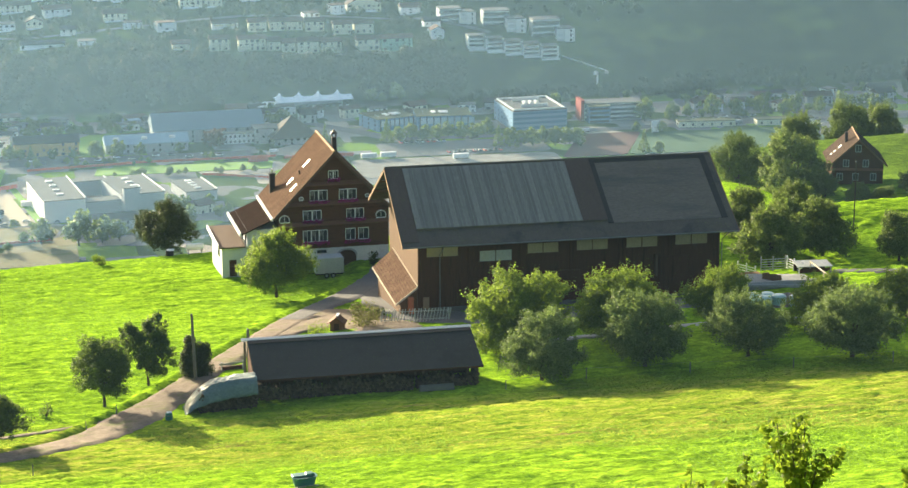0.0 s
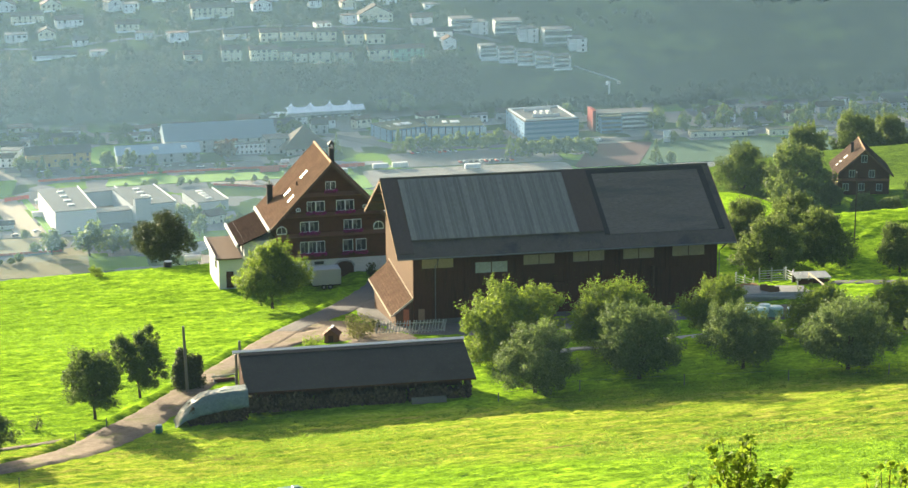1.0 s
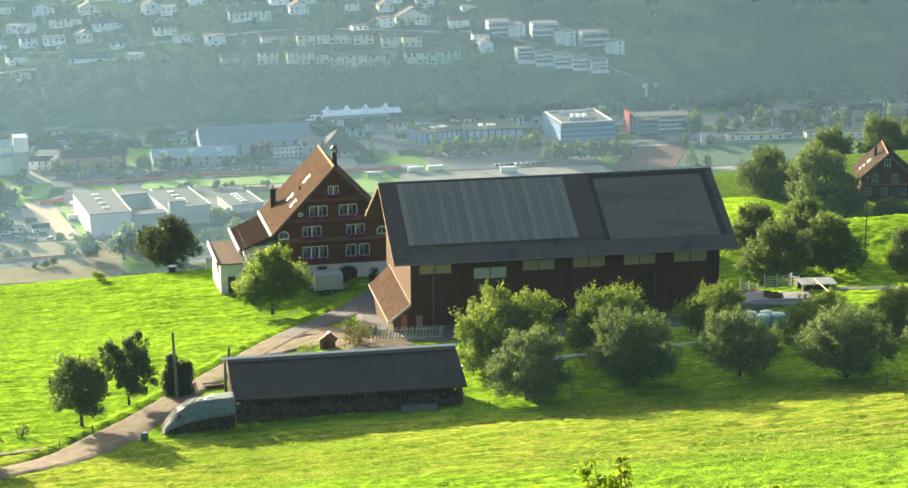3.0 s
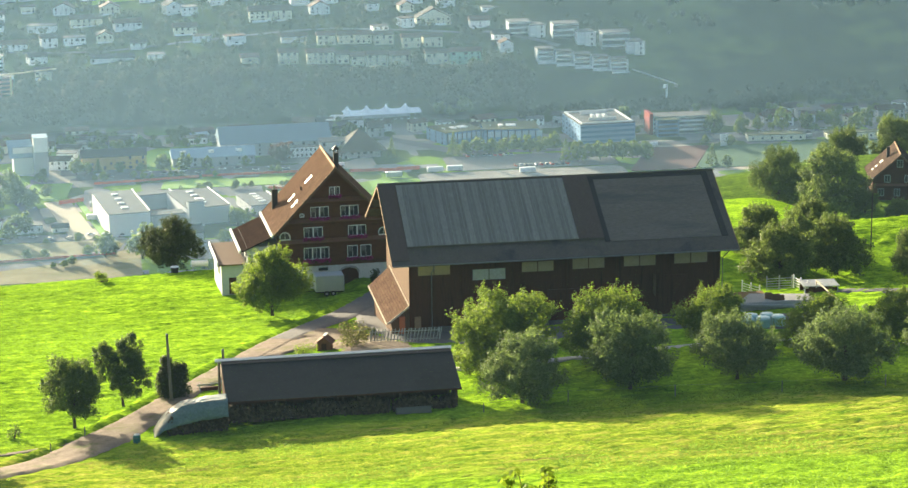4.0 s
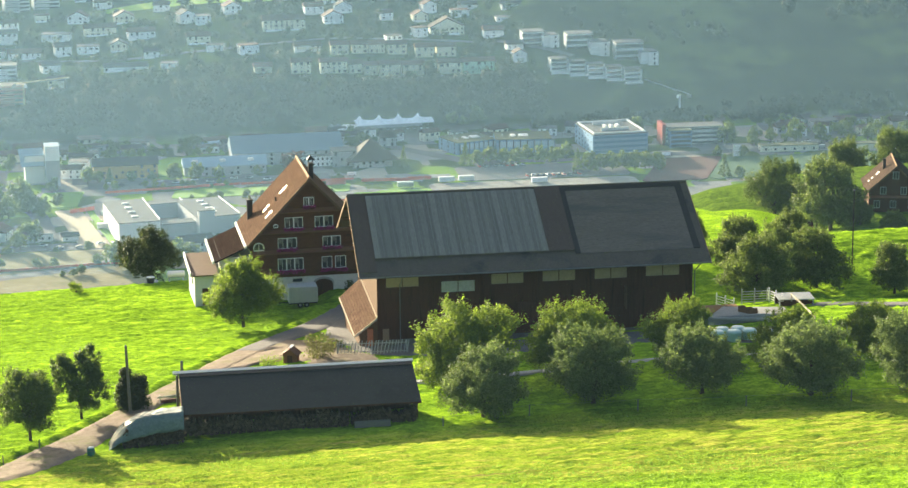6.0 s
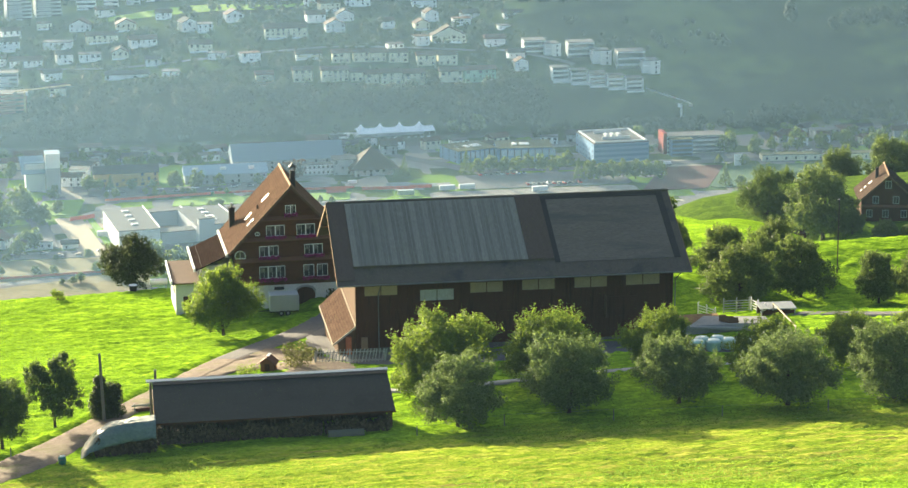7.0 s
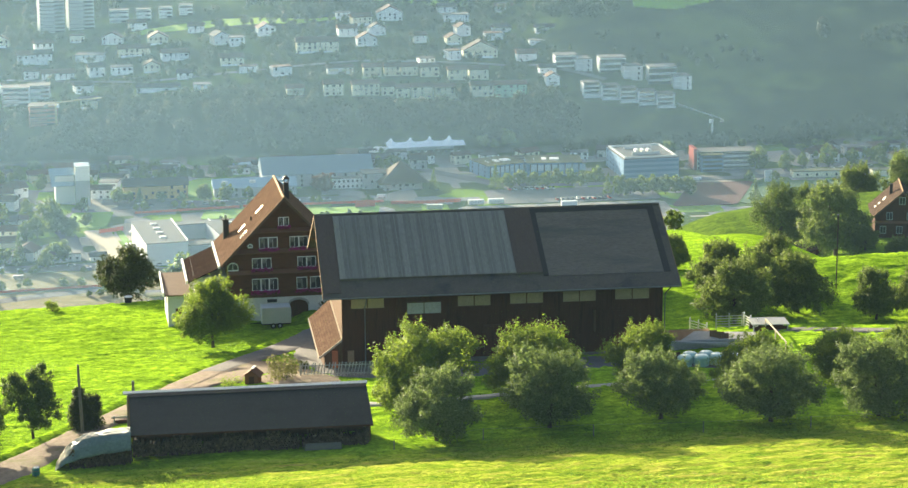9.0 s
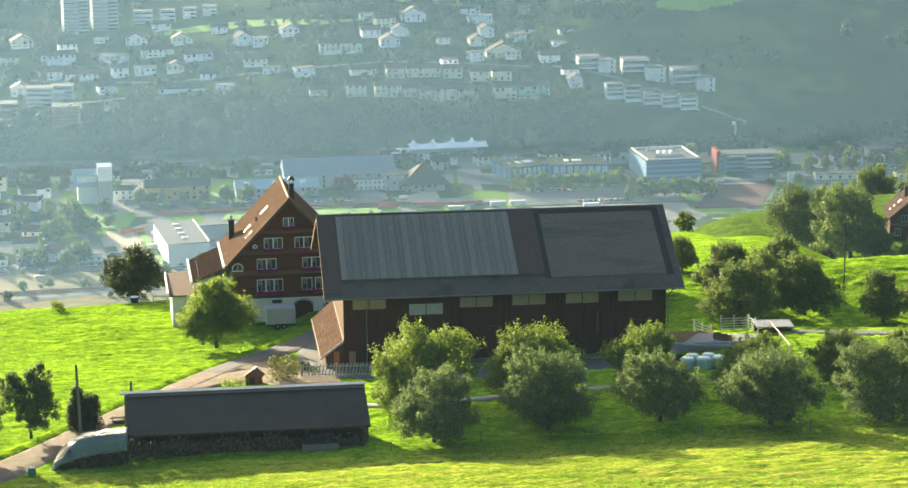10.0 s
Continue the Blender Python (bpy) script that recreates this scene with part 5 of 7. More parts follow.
flat_patch("hall_yard", -43, -28, 985, 1078, YARD, "pale concrete yard beside the white hall", "yard", skew=-0.17, lift=0.28)
flat_patch("lawn", -27.5, -23.5, 992, 1082, LAWN, "narrow grass strip along the hall's wall", "lawn", skew=-0.16, lift=0.3)
flat_patch("lawn", -70, -46, 1086, 1126, LAWN, "green bank beside the building ground", "lawn", skew=0.1, lift=0.31)
flat_patch("street", -190, -30, 984, 999, VROAD, "broad grey road below the meadow", "road", lift=0.26)
flat_patch("bare_lot", -230, -8, 900, 982, DRYFIELD, "dry mown field beside the road", "field", lift=0.25)
flat_patch("courtyard", 2, 26, 1020, 1052, CLAY, "reddish courtyard between the halls", "courtyard", skew=-0.22, lift=0.3)
ribbon("field_lane", [(-230, 900), (-140, 912), (-91, 927), (-60, 938), (-36, 948), (-14, 964), (-8, 984)], [11, 11, 11, 11, 10, 9, 9], VROAD, 0.32, "grey lane curving across the dry field", "road", 0.3)
ribbon("valley_road", [(118, 1268), (140, 1240), (160, 1212), (185, 1180), (215, 1140), (240, 1112)], [9, 9, 10, 12, 14, 14], VROAD, 0.4, "grey road curving through the town")
ribbon("valley_road", [(185, 1180), (205, 1165), (250, 1160), (300, 1164), (420, 1170), (560, 1168)], [9, 9, 10, 10, 10, 10], VROAD, 0.45, "grey street past the school")
ribbon("valley_road", [(-60, 1005), (-66, 1060), (-80, 1120), (-100, 1160), (-140, 1200)], [10] * 5, VROAD, 0.45, "pale side street between gardens")
ribbon("hill_road", [uphill(*p)[:2] for p in ((-120, 1400), (-20, 1380), (60, 1384), (130, 1389), (250, 1384), (300, 1362))], [5] * 6, VROAD, 0.8, "grey lane along the hillside houses")

ribbon("hill_meadow", [(346, 1496), (360, 1499), (378, 1500), (398, 1503), (422, 1506)], [5, 12, 15, 13, 6], HILLGRASS, 0.5, "sunlit mown meadow on the brow of the far slope", "meadow", 0.8)
ribbon("hill_meadow", [(150, 1634), (175, 1628), (205, 1622), (232, 1620), (255, 1632)], [6, 16, 24, 26, 10], HILLGRASS, 0.7, "small sunlit meadow above the hillside houses", "meadow", 0.8)
ribbon("hill_meadow", [(-50, 1553), (-20, 1564), (10, 1570), (40, 1573), (75, 1568), (100, 1558), (130, 1567)], [5, 15, 22, 24, 20, 14, 6], HILLGRASS, 0.6, "sunlit mown meadow strip among the hillside houses", "meadow", 0.8)

# halls and works
hall_label = "white industrial hall with a flat grey roof"
for row, wall in (((-12, 990, 22.2, 55, 12.1, 8.5), 0), ((31, 1008, 23.9, 45, 9.5, 12), 8), ((10, 1007, 20, 9, 6.6, 12), 2), ((1.5, 1048, 24, 7, 8.6, 12), 2), ((24.5, 1003, 8.7, 4, 13.9, 12), 8), ((64, 1024, 17.8, 30, 5.6, 12), 8)):
    hl = town_house(row, wall, 0, False, "industrial_hall", hall_label, "hall", band=False, lights=-1)
    w, d, h = row[2], row[3], row[4] + 0.4
    part("parapet", box((w / 2 - 0.3, -0.2, h + 0.41), (w / 2 + 0.25, d + 0.2, h + 1.1)), WHITEPAINT, hl, "white parapet edge")
    if d > 20:
        for k in range(4):
            part("roof_light", box((-2.2, d * (0.2 + 0.2 * k), h + 0.41), (1.6, d * (0.2 + 0.2 * k) + 2.6, h + 1.0), bevel=0.2), WHITEPAINT, hl)
town_house((-17, 1159, 38.5, 14, 8.0, 2), 3, 2, True, "school_block", "ochre building with a dark roof", "building")
bh = town_house((43, 1158, 50, 16, 5.5, 2), 2, 3, True, "market_hall", "long hall with a pale blue roof", "hall")
for k in range(3):
    part("roof_vent", box((-20 + 17 * k, 3, 7.5), (-16.5 + 17 * k, 5, 9.5), bevel=0.3), WHITEPAINT, bh)
town_house((83, 1182, 68.4, 30, 7.9, 2), 2, 6, True, "factory_hall", "large grey factory hall with a broad roof", "hall", lights=10)
town_house((98, 1172, 25.1, 6, 6.1, 2), 0, 0, False, "office_wing", "white office wing with a row of windows", "building", lights=9)
town_house((117, 1168, 15, 14, 9.3, 2), 2, 0, False, "factory_annex", "plain grey annex of the factory", "building")
town_house((18, 968, 16.6, 12, 5.0, 12), 2, 2, True, "house", "grey house with a dark roof below the halls", "house")
town_house((64, 996, 9.8, 10, 4.4, 30), 1, 5, True, "house", "small house with a reddish roof", "house")
town_house((-70, 1004, 9, 8, 3.6, 10), 0, 1, True, "house", "small white house beside the valley street", "house")
town_house((-49, 1005, 8.5, 6, 2.6, 6), 0, 2, True, "garage", "low white garage with a grey roof", "garage")
# house with a pyramid roof
ph = town_house((134, 1162, 24, 18, 4.2, 5), 2, 1, False, "gasthof", "house with a tall brown pyramid roof", "house")
part("pyramid_roof", hull([(-16, -3.0, 4.6), (16, -3.0, 4.6), (16, 20.5, 4.6), (-16, 20.5, 4.6), (0, 9, 17.0)], [(3, 2, 1, 0), (0, 1, 4), (1, 2, 4), (2, 3, 4), (3, 0, 4)]), TOWNROOF[1], ph)
# centre
for row in ((203, 1192, 27.4, 25, 7.7, 20), (233, 1190, 35.1, 25, 8.1, -5)):
    cb = town_house(row, 5, 4, False, "commercial_building", "curved glass-fronted building with a planted roof", "building", band=True, glass=BLUEGLASS)
    for k in range(8):
        x = -row[2] / 2 + (k + 0.5) * row[2] / 8
        part("pillar", box((x - 0.3, -0.35, 0.3), (x + 0.3, -0.07, row[4])), TOWNROOF[2], cb)
        part("pane", box((x + 0.31, -0.12, row[4] * 0.45), (x + row[2] / 8 - 0.31, -0.065, row[4] - 0.6)), PALEGLASS, cb)
    for k in range(3):
        part("roof_light", box((-row[2] / 2 + 5 + k * 8, 8, row[4] + 0.81), (-row[2] / 2 + 5 + k * 5, 14, row[4] + 1.5), bevel=0.2), WHITEPAINT, cb)
gb = town_house((292, 1175, 36, 42, 12.1, 4), 5, 0, False, "glass_block", "blue-grey glass office block with roof plant", "building", band=True, glass=BLUEGLASS)
for lo, hi in (((-17, 1, 12.9), (17, 2, 13.8)), ((-17, 40, 12.9), (17, 41, 13.8)), ((-17, 2, 12.9), (-16, 40, 13.8)), ((16, 2, 12.9), (17, 40, 13.8)), ((-9, 12, 12.9), (9, 12.8, 14.6)), ((-9, 32, 12.9), (9, 32.8, 14.6))):
    part("roof_screen", box(lo, hi), TOWNWALL[8], gb)
for k in range(3):
    part("roof_unit", box((-5 + k * 4, 18, 12.9), (-2.8 + k * 4, 24, 14.8), bevel=0.3), TOWNWALL[8], gb)
sb = town_house((345, 1194, 38.2, 14, 11.0, 0), 0, 0, False, "school_building", "white school building with a red end wall", "school", band=True)
part("red_end", box((-21.5, -0.5, 0), (-19.2, 14, 14)), TOWNWALL[7], sb, "orange-red end wall")
town_house((334, 1186, 14, 7, 10.5, 0), 5, 4, False, "entrance_block", "glazed entrance block with a planted roof", "building", band=True)
bo = thing("sign_board", (361, 1151, FLOOR), "white upright sign board by the pitch", "sign")
part("panel", box((-2.4, -0.2, 3.2), (2.4, 0.2, 7.4), bevel=0.05), TOWNWALL[0], bo)
part("panel_foot", box((-2.2, -0.2, 0), (2.2, 0.2, 2.9)), TOWNWALL[0], bo)


TENTCLOTH = surface("tent_cloth", (0.82, 0.85, 0.9), (0.88, 0.9, 0.94), 0.6, 0.5, None, 4.0, 0.05)


def tent():
    """A white festival tent: peaks in a row with sagging roof between."""
    t = thing("festival_tent", (160, 1259, gz(160, 1257) - 0.3), "white festival tent with four pointed peaks", "tent", rz=4)
    n, m, W, D = 80, 14, 52.0, 16.0
    u, v = np.meshgrid(np.linspace(0, 1, n), np.linspace(0, 1, m))
    peak = np.abs(((u * 4 - 0.28) % 1.0) - 0.5) * 2
    Z = 3.4 + np.sin(np.pi * v) ** 1.3 * (1.9 + 3.6 * peak ** 4)
    i = (np.arange(m - 1)[:, None] * n + np.arange(n - 1)[None]).ravel()
    me = raw_mesh("canopy", np.stack([(u - 0.5).ravel() * W, v.ravel() * D, Z.ravel()], 1), np.stack([i, i + 1, i + n + 1, i + n], 1), TENTCLOTH, True)
    share("canopy", me, t)
    part("side_wall", box((-W / 2, 0.3, 0), (W / 2 - 8, 0.4, 3.4)), TOWNWALL[2], t)
    for k in range(14):
        part("pole", tube([(-W / 2 + k * W / 13, 0.1, 0), (-W / 2 + k * W / 13, 0.1, 3.7)], [0.12, 0.12], 6), ZINC, t)
    part("entrance_roof", slab((-W / 2 - 14, -8, 3.2), (-W / 2 - 4, -10, 3.2), (-W / 2 + 1, 2, 4.2), (-W / 2 - 8, 4, 4.2), 0.4), WHITEPAINT, t)
    return t


tent()
for row, wall, roof in (((-71, 1154, 11.5, 14, 17, 5), 0, 3), ((-60, 1145, 8.3, 12, 23.9, 5), 2, 3)):
    ot = town_house(row, wall, roof, False, "office_tower", "slim pale office tower with a glazed front", "building", lights=-1)
    w, h = row[2], row[4] + 0.4
    if wall == 0:
        part("glazed_roof", slab((-w / 2 - 2.2, -2.0, h * 0.66), (w / 2, -2.0, h * 0.66), (w / 2 - 0.3, 6.0, h + 3.6), (-w / 2 - 3.4, 6.0, h + 3.6), 0.3), TOWNROOF[3], ot, "slanted pale blue glazed roof")
    else:
        part("upper_front", box((-w / 2 - 0.1, -0.3, h * 0.66), (w / 2 + 0.1, -0.05, h + 0.42)), TOWNWALL[0], ot, "white upper front")
for k, (row, wall, roof) in enumerate((((-106, 1160, 7.8, 9, 5.9, 10), 1, 5), ((-82, 1014, 11, 12, 5, 70), 0, 5), ((-64, 1006, 11, 8, 4, 0), 0, 0), ((-99, 1006, 10.9, 5, 4, 0), 0, 0), ((-116, 1001, 14, 5, 4, 0), 0, 0), ((-101, 1172, 16.2, 12, 6.3, 30), 0, 1), ((-95, 1091, 8.3, 8, 5, 0), 0, 5), ((-128, 1199, 10.7, 14, 8.9, 0), 1, 5), ((-125, 1080, 10, 9, 5, 20), 0, 5), ((-135, 1130, 11, 10, 6, 0), 1, 5), ((-118, 1120, 9, 9, 6, 40), 0, 1), ((-20, 1235, 34, 12, 5, 0), 2, 0), ((60, 1236, 55, 12, 4, 0), 2, 3), ((-75, 1228, 22, 12, 6, 0), 2, 5))):
    town_house(row, wall, roof, roof not in (0, 3), "house", "small pale valley house with garden" if roof not in (0, 3) else "low flat-roofed valley building", "house", group="valley houses")
for k in range(7):
    town_house((415 + 26 * k, 1215 + (k % 3) * 9, 18, 10, 4 + k % 2 * 1.5, 0), (2, 2, 8)[k % 3], (1, 0, 2)[k % 3], k % 3 != 1, "house", "low grey valley house beyond the sports ground", "house", group="valley houses")
for x, y, w in ((398, 1160, 37), (449, 1156, 38)):
    town_house((x, y, w, 8, 3.6, -3), 1, 4, False, "pavilion", "long low cream pavilion with a planted roof by the pitch", "building", lights=6)

low = []
rng4 = random.Random(17)
blocks = ((-175, -95, 1010, 1250, 22), (-90, 150, 1208, 1250, 20), (395, 600, 1200, 1250, 11), (-60, -34, 1160, 1230, 3), (150, 280, 1222, 1250, 8))
for x0, x1, y0, y1, n in blocks:
    tries = 0
    while n and tries < 400:
        tries += 1
        x, y = rng4.uniform(x0, x1), rng4.uniform(y0, y1)
        if all(abs(x - a) > 15 or abs(y - b) > 12 for a, b in low):
            low.append((x, y))
            n -= 1
            k = len(low)
            town_house((x, y, rng4.uniform(8, 16), rng4.uniform(7, 10), rng4.uniform(3.5, 6.5), rng4.uniform(-15, 25)), (0, 1, 0, 2)[k % 4], (1, 5, 0, 2)[k % 4], k % 4 != 2, "house", "small pale house of the valley town", "house", group="valley houses")
# rows of terraced houses and villas on the far hillside
ROWS = [(113, 1371, 18.1, 8, 5.6, 0), (135, 1365, 12.5, 9, 8.5, 0), (149, 1366, 10.9, 9, 7.7, 0), (161, 1366, 11.3, 9, 7.7, 0), (175, 1364, 13.3, 9, 8.5, 0), (194, 1359, 12.9, 9, 8.9, 0), (209, 1360, 13.3, 9, 8.9, 0), (80, 1345, 11.9, 9, 4.8, 0)]
ROWS2 = [(106, 1341, 13.1, 9, 9.5, 0), (128, 1339, 18.6, 9, 9.5, 0), (143, 1338, 8.7, 9, 7.5, 0), (153, 1335, 9.1, 9, 7.5, 0), (166, 1333, 14.3, 9, 9.5, 0), (182, 1332, 14.3, 9, 9.5, 0), (208, 1335, 15.5, 9, 9.1, 0), (228, 1335, 21.5, 9, 10.4, 0)]
VILLAS = [(-126, 1457, 15.6, 10, 6.7, 10), (-105, 1426, 12.3, 10, 8.2, 5), (-93, 1425, 12.3, 10, 9, 5), (-61, 1423, 19.6, 10, 6.6, -10), (-29, 1427, 22.3, 10, 7.4, 5), (0, 1413, 18.7, 10, 7.4, 10), (33, 1434, 11, 10, 8.3, 20), (44, 1429, 10.8, 10, 7.5, 5), (39, 1396, 16.3, 10, 7.3, 0), (66, 1444, 12.7, 10, 6.7, 10), (-55, 1397, 11.1, 10, 8.5, 10), (-38, 1397, 15.4, 10, 6.9, 0), (-17, 1396, 11.8, 10, 6.9, 0), (-82, 1397, 22.6, 10, 5.7, 0), (-13, 1363, 29.9, 9, 4.8, 0), (17, 1362, 12, 9, 4, 0)]
VILLAS2 = [(100, 1408, 30, 12, 9.5, 0), (124, 1434, 13.8, 10, 6.7, 5), (145, 1435, 12.5, 10, 5.9, 0), (123, 1463, 10.6, 9, 6.4, 0), (136, 1453, 14.6, 10, 7.2, 10), (157, 1461, 18.3, 10, 7.2, 0), (201, 1475, 13.7, 9, 6, 0), (206, 1459, 17.9, 10, 6.8, 0), (215, 1396, 24.7, 10, 7, 0), (248, 1392, 14, 10, 7, 0), (273, 1451, 18.3, 8, 5.5, 0), (263, 1426, 14.7, 8, 3.8, 0)]
FLATS = [(-88, 1479, 18, 15, 29.6, 10), (-67, 1482, 18.5, 15, 27.1, 10), (-109, 1354, 18.1, 12, 12.6, 0), (-94, 1360, 15, 12, 11.1, 0), (-89, 1317, 18.6, 14, 13.1, 5), (-128, 1331, 11.7, 14, 10.9, 5), (-40, 1489, 14, 8, 9.4, 0), (-22, 1489, 10.7, 8, 8.5, 0), (-6, 1491, 9.8, 8, 7.7, 0), (9, 1493, 9.8, 8, 7.3, 0)]
for k, r in enumerate(ROWS + ROWS2):
    t = town_house((r[0], r[1], r[2], r[3], r[4] * 0.78, r[5]), 6 if k == 15 else 1 if k > 0 else 0, (1, 5)[k % 2], True, "terraced_house", "pale green terraced house with loggias" if k == 15 else "cream terraced house with loggias", "house", group="terraced houses")
    for j in range(2):
        part("balcony", box((-r[2] * 0.4 + j * r[2] * 0.45, -1.4, 2.9), (-r[2] * 0.4 + j * r[2] * 0.45 + r[2] * 0.32, -0.02, 3.9)), TOWNWALL[1 if k != 15 else 6], t)
for k, r in enumerate(VILLAS + VILLAS2):
    t = town_house((r[0], r[1], r[2], r[3], r[4] * 0.8, r[5]), 0 if k % 4 else 1, (1, 5, 2, 0)[k % 4], k % 4 != 3, "villa", "white hillside house with a brown roof" if k % 4 != 3 else "white flat-roofed hillside house", "house", group="hillside houses", turn=k % 3 == 0)
    part("terrace", box((-r[2] * 0.45, -2.2, 0), (r[2] * 0.35, -0.02, 1.6)), TOWNWALL[0], t)
for k, r in enumerate(FLATS):
    t = town_house(r, (8, 8, 0, 0, 4, 4, 0, 0, 0, 0)[k], 0, False, "apartment_block", "tall pale block of flats with balconies" if k < 2 else "pinkish block of flats" if k in (4, 5) else "white block of flats on the hillside", "building", band=True)
    for f in range(int(r[4] / 3)):
        part("balcony", box((-r[2] * 0.46, -1.3, f * 3 + 0.9), (r[2] * 0.1, -0.08, f * 3 + 1.8)), TOWNWALL[(8, 8, 0, 0, 4, 4, 0, 0, 0, 0)[k]], t)
taken = [(r[0], r[1]) for r in ROWS + ROWS2 + VILLAS + VILLAS2 + FLATS]
more = []
rng3 = random.Random(31)
while len(more) < 26:
    x, y = rng3.uniform(-150, 262), rng3.uniform(1338, 1486)
    if all(abs(x - a) > 17 or abs(y - b) > 13 for a, b in taken):
        taken.append((x, y))
        more.append((round(x), round(y), rng3.uniform(9, 15), 9, rng3.uniform(4.5, 6.5), rng3.uniform(-12, 18)))
for k, r in enumerate(more):
    t = town_house(r, 0 if k % 5 else 1, (1, 5, 2)[k % 3], k % 4 != 3, "villa", "pale hillside house among garden trees", "house", group="hillside houses", turn=k % 3 == 1)
    part("terrace", box((-r[2] * 0.45, -2.0, 0), (r[2] * 0.3, -0.02, 1.4)), TOWNWALL[0], t)
# stepped apartments
TERRACE_BLOCKS = [(274, 1378, 15.6, 12, 11.9, 0), (286, 1376, 9.8, 12, 10.6, 0), (307, 1375, 18.4, 12, 12.7, 0), (319, 1364, 11.8, 12, 11.4, 0), (339, 1356, 19.5, 12, 14.6, 0), (351, 1348, 10.9, 12, 10.9, 0)]
for k, r in enumerate(TERRACE_BLOCKS):
    r = (*uphill(r[0], r[1])[:2], *r[2:])
    t = thing("apartment_block", (r[0], r[1], gz(r[0], r[1]) - 0.6), "white modern apartment block with deep balconies", "building", "stepped apartments")
    w, h = r[2], r[4] * 0.92
    part("wall", box((-w / 2, 1.8, 0), (w / 2, 13, h)), TOWNWALL[2 if k % 2 == 0 else 0], t)
    part("roof", box((-w / 2 - 0.3, -0.3, h + 0.004), (w / 2 + 0.3, 13.2, h + 0.5)), TOWNROOF[0], t)
    for f in range(3):
        z = h * (f + 1) / 3
        part("slab", box((-w / 2, -0.2, z - 0.9), (w / 2 * (-0.09 if k % 2 else 1), 1.78, z - 0.1)), TOWNWALL[0], t)
        if k % 2:
            part("white_wall", box((-w * 0.04, -0.1, z - h / 3), (w / 2 + 1.4, 1.79, z - 0.002)), WHITEPAINT, t)
            share("window", PANE, t, pose(w * 0.36, -0.12, z - h / 3 + 1.2))
        else:
            part("window_band", box((-w / 2 + 0.4, 1.7, z - h / 3 + 0.3), (w / 2 - 0.4, 1.79, z - 1.0)), TOWNGLASS, t)
for k in range(5):
    (x, y, s), w, h = uphill(285 + 12.0 * k, 1338 - 4.6 * k), 12.6, 8.6
    t = thing("terrace_house", (x, y, gz(x, y) - 0.5), "white stepped terrace house with two loggias", "house", "stepped apartments")
    part("wall", box((-w / 2, 1.6, 0), (w / 2, 10, h)), TOWNWALL[2], t)
    part("roof", box((-w / 2, -0.2, h + 0.004), (w / 2, 10, h + 0.5)), TOWNROOF[0], t)
    for x0 in (-w / 2, w / 2 - 0.8):
        part("side_wall", box((x0, -0.3, 0), (x0 + 0.8, 1.58, h - 0.002)), TOWNWALL[0], t)
    for f in range(3):
        z = h * f / 3
        part("slab", box((-w / 2 + 0.81, -0.25, z), (w / 2 - 0.81, 1.58, z + 1.0)), TOWNWALL[0], t)
        part("window_band", box((-w / 2 + 1.0, 1.5, z + 1.05), (w / 2 - 1.0, 1.59, z + h / 3 - 0.1)), TOWNGLASS, t)
    part("garden_wall", box((-w / 2, -4.4, -2.2), (w / 2, -3.8, 0.8)), TOWNWALL[0], t)


def crane(x, y, high, jib, rz, label, steel=None, rise=2.2, slim=0.7):
    steel = steel or CRANE
    x, y, s = uphill(x, y)
    c = thing("tower_crane", (x, y, gz(x, y) - 0.3), label, "crane", rz=rz)
    part("mast", box((-0.6, -0.6, 0), (0.6, 0.6, high)), steel, c)
    part("jib", beam((-6, 0, high + 0.8), (jib, 0, high + 0.8 + rise), slim, slim), steel, c)
    part("counterweight", box((-7.5, -0.9, high - 1.4), (-5, 0.9, high + 0.6)), CONCRETE, c)
    part("cabin", box((0.7, -0.8, high - 2.2), (2.2, 0.8, high)), TOWNWALL[0], c)


CRANE = surface("crane_steel", (0.42, 0.34, 0.2), (0.52, 0.44, 0.28), 0.6, 0.5)
crane(-80, 1292, 24, 30, 8, "pale yellow tower crane beside the flats")
crane(352, 1262, 14, 24, 158, "small pale grey tower crane behind the school", TOWNWALL[8], 9.0, 0.5)
# red hoardings along the works
for k, (x0, y0, x1, y1, h) in enumerate(((-30, 1118, 32, 1126, 1.6), (34, 1127, 118, 1128, 1.6), (100, 1116, 112, 1117, 3.2), (122, 1122, 150, 1120, 2.0), (70, 1088, 112, 1070, 1.4), (-50, 1070, -36, 1076, 2.5), (-110, 940, -20, 950, 1.5), (150, 1121, 164, 1121, 2.2))):
    f = thing("hoarding", ((x0 + x1) / 2, (y0 + y1) / 2, FLOOR), "red and white site hoarding along the works", "fence", "site hoardings", rz=math.degrees(math.atan2(y1 - y0, x1 - x0)))
    n = max(2, int(math.hypot(x1 - x0, y1 - y0) / 4))
    for j in range(n):
        ln = math.hypot(x1 - x0, y1 - y0)
        part("panel", box((-ln / 2 + ln * j / n + 0.1, -0.1, 0.2), (-ln / 2 + ln * (j + 1) / n - 0.1, 0.1, h)), HOARD, f)


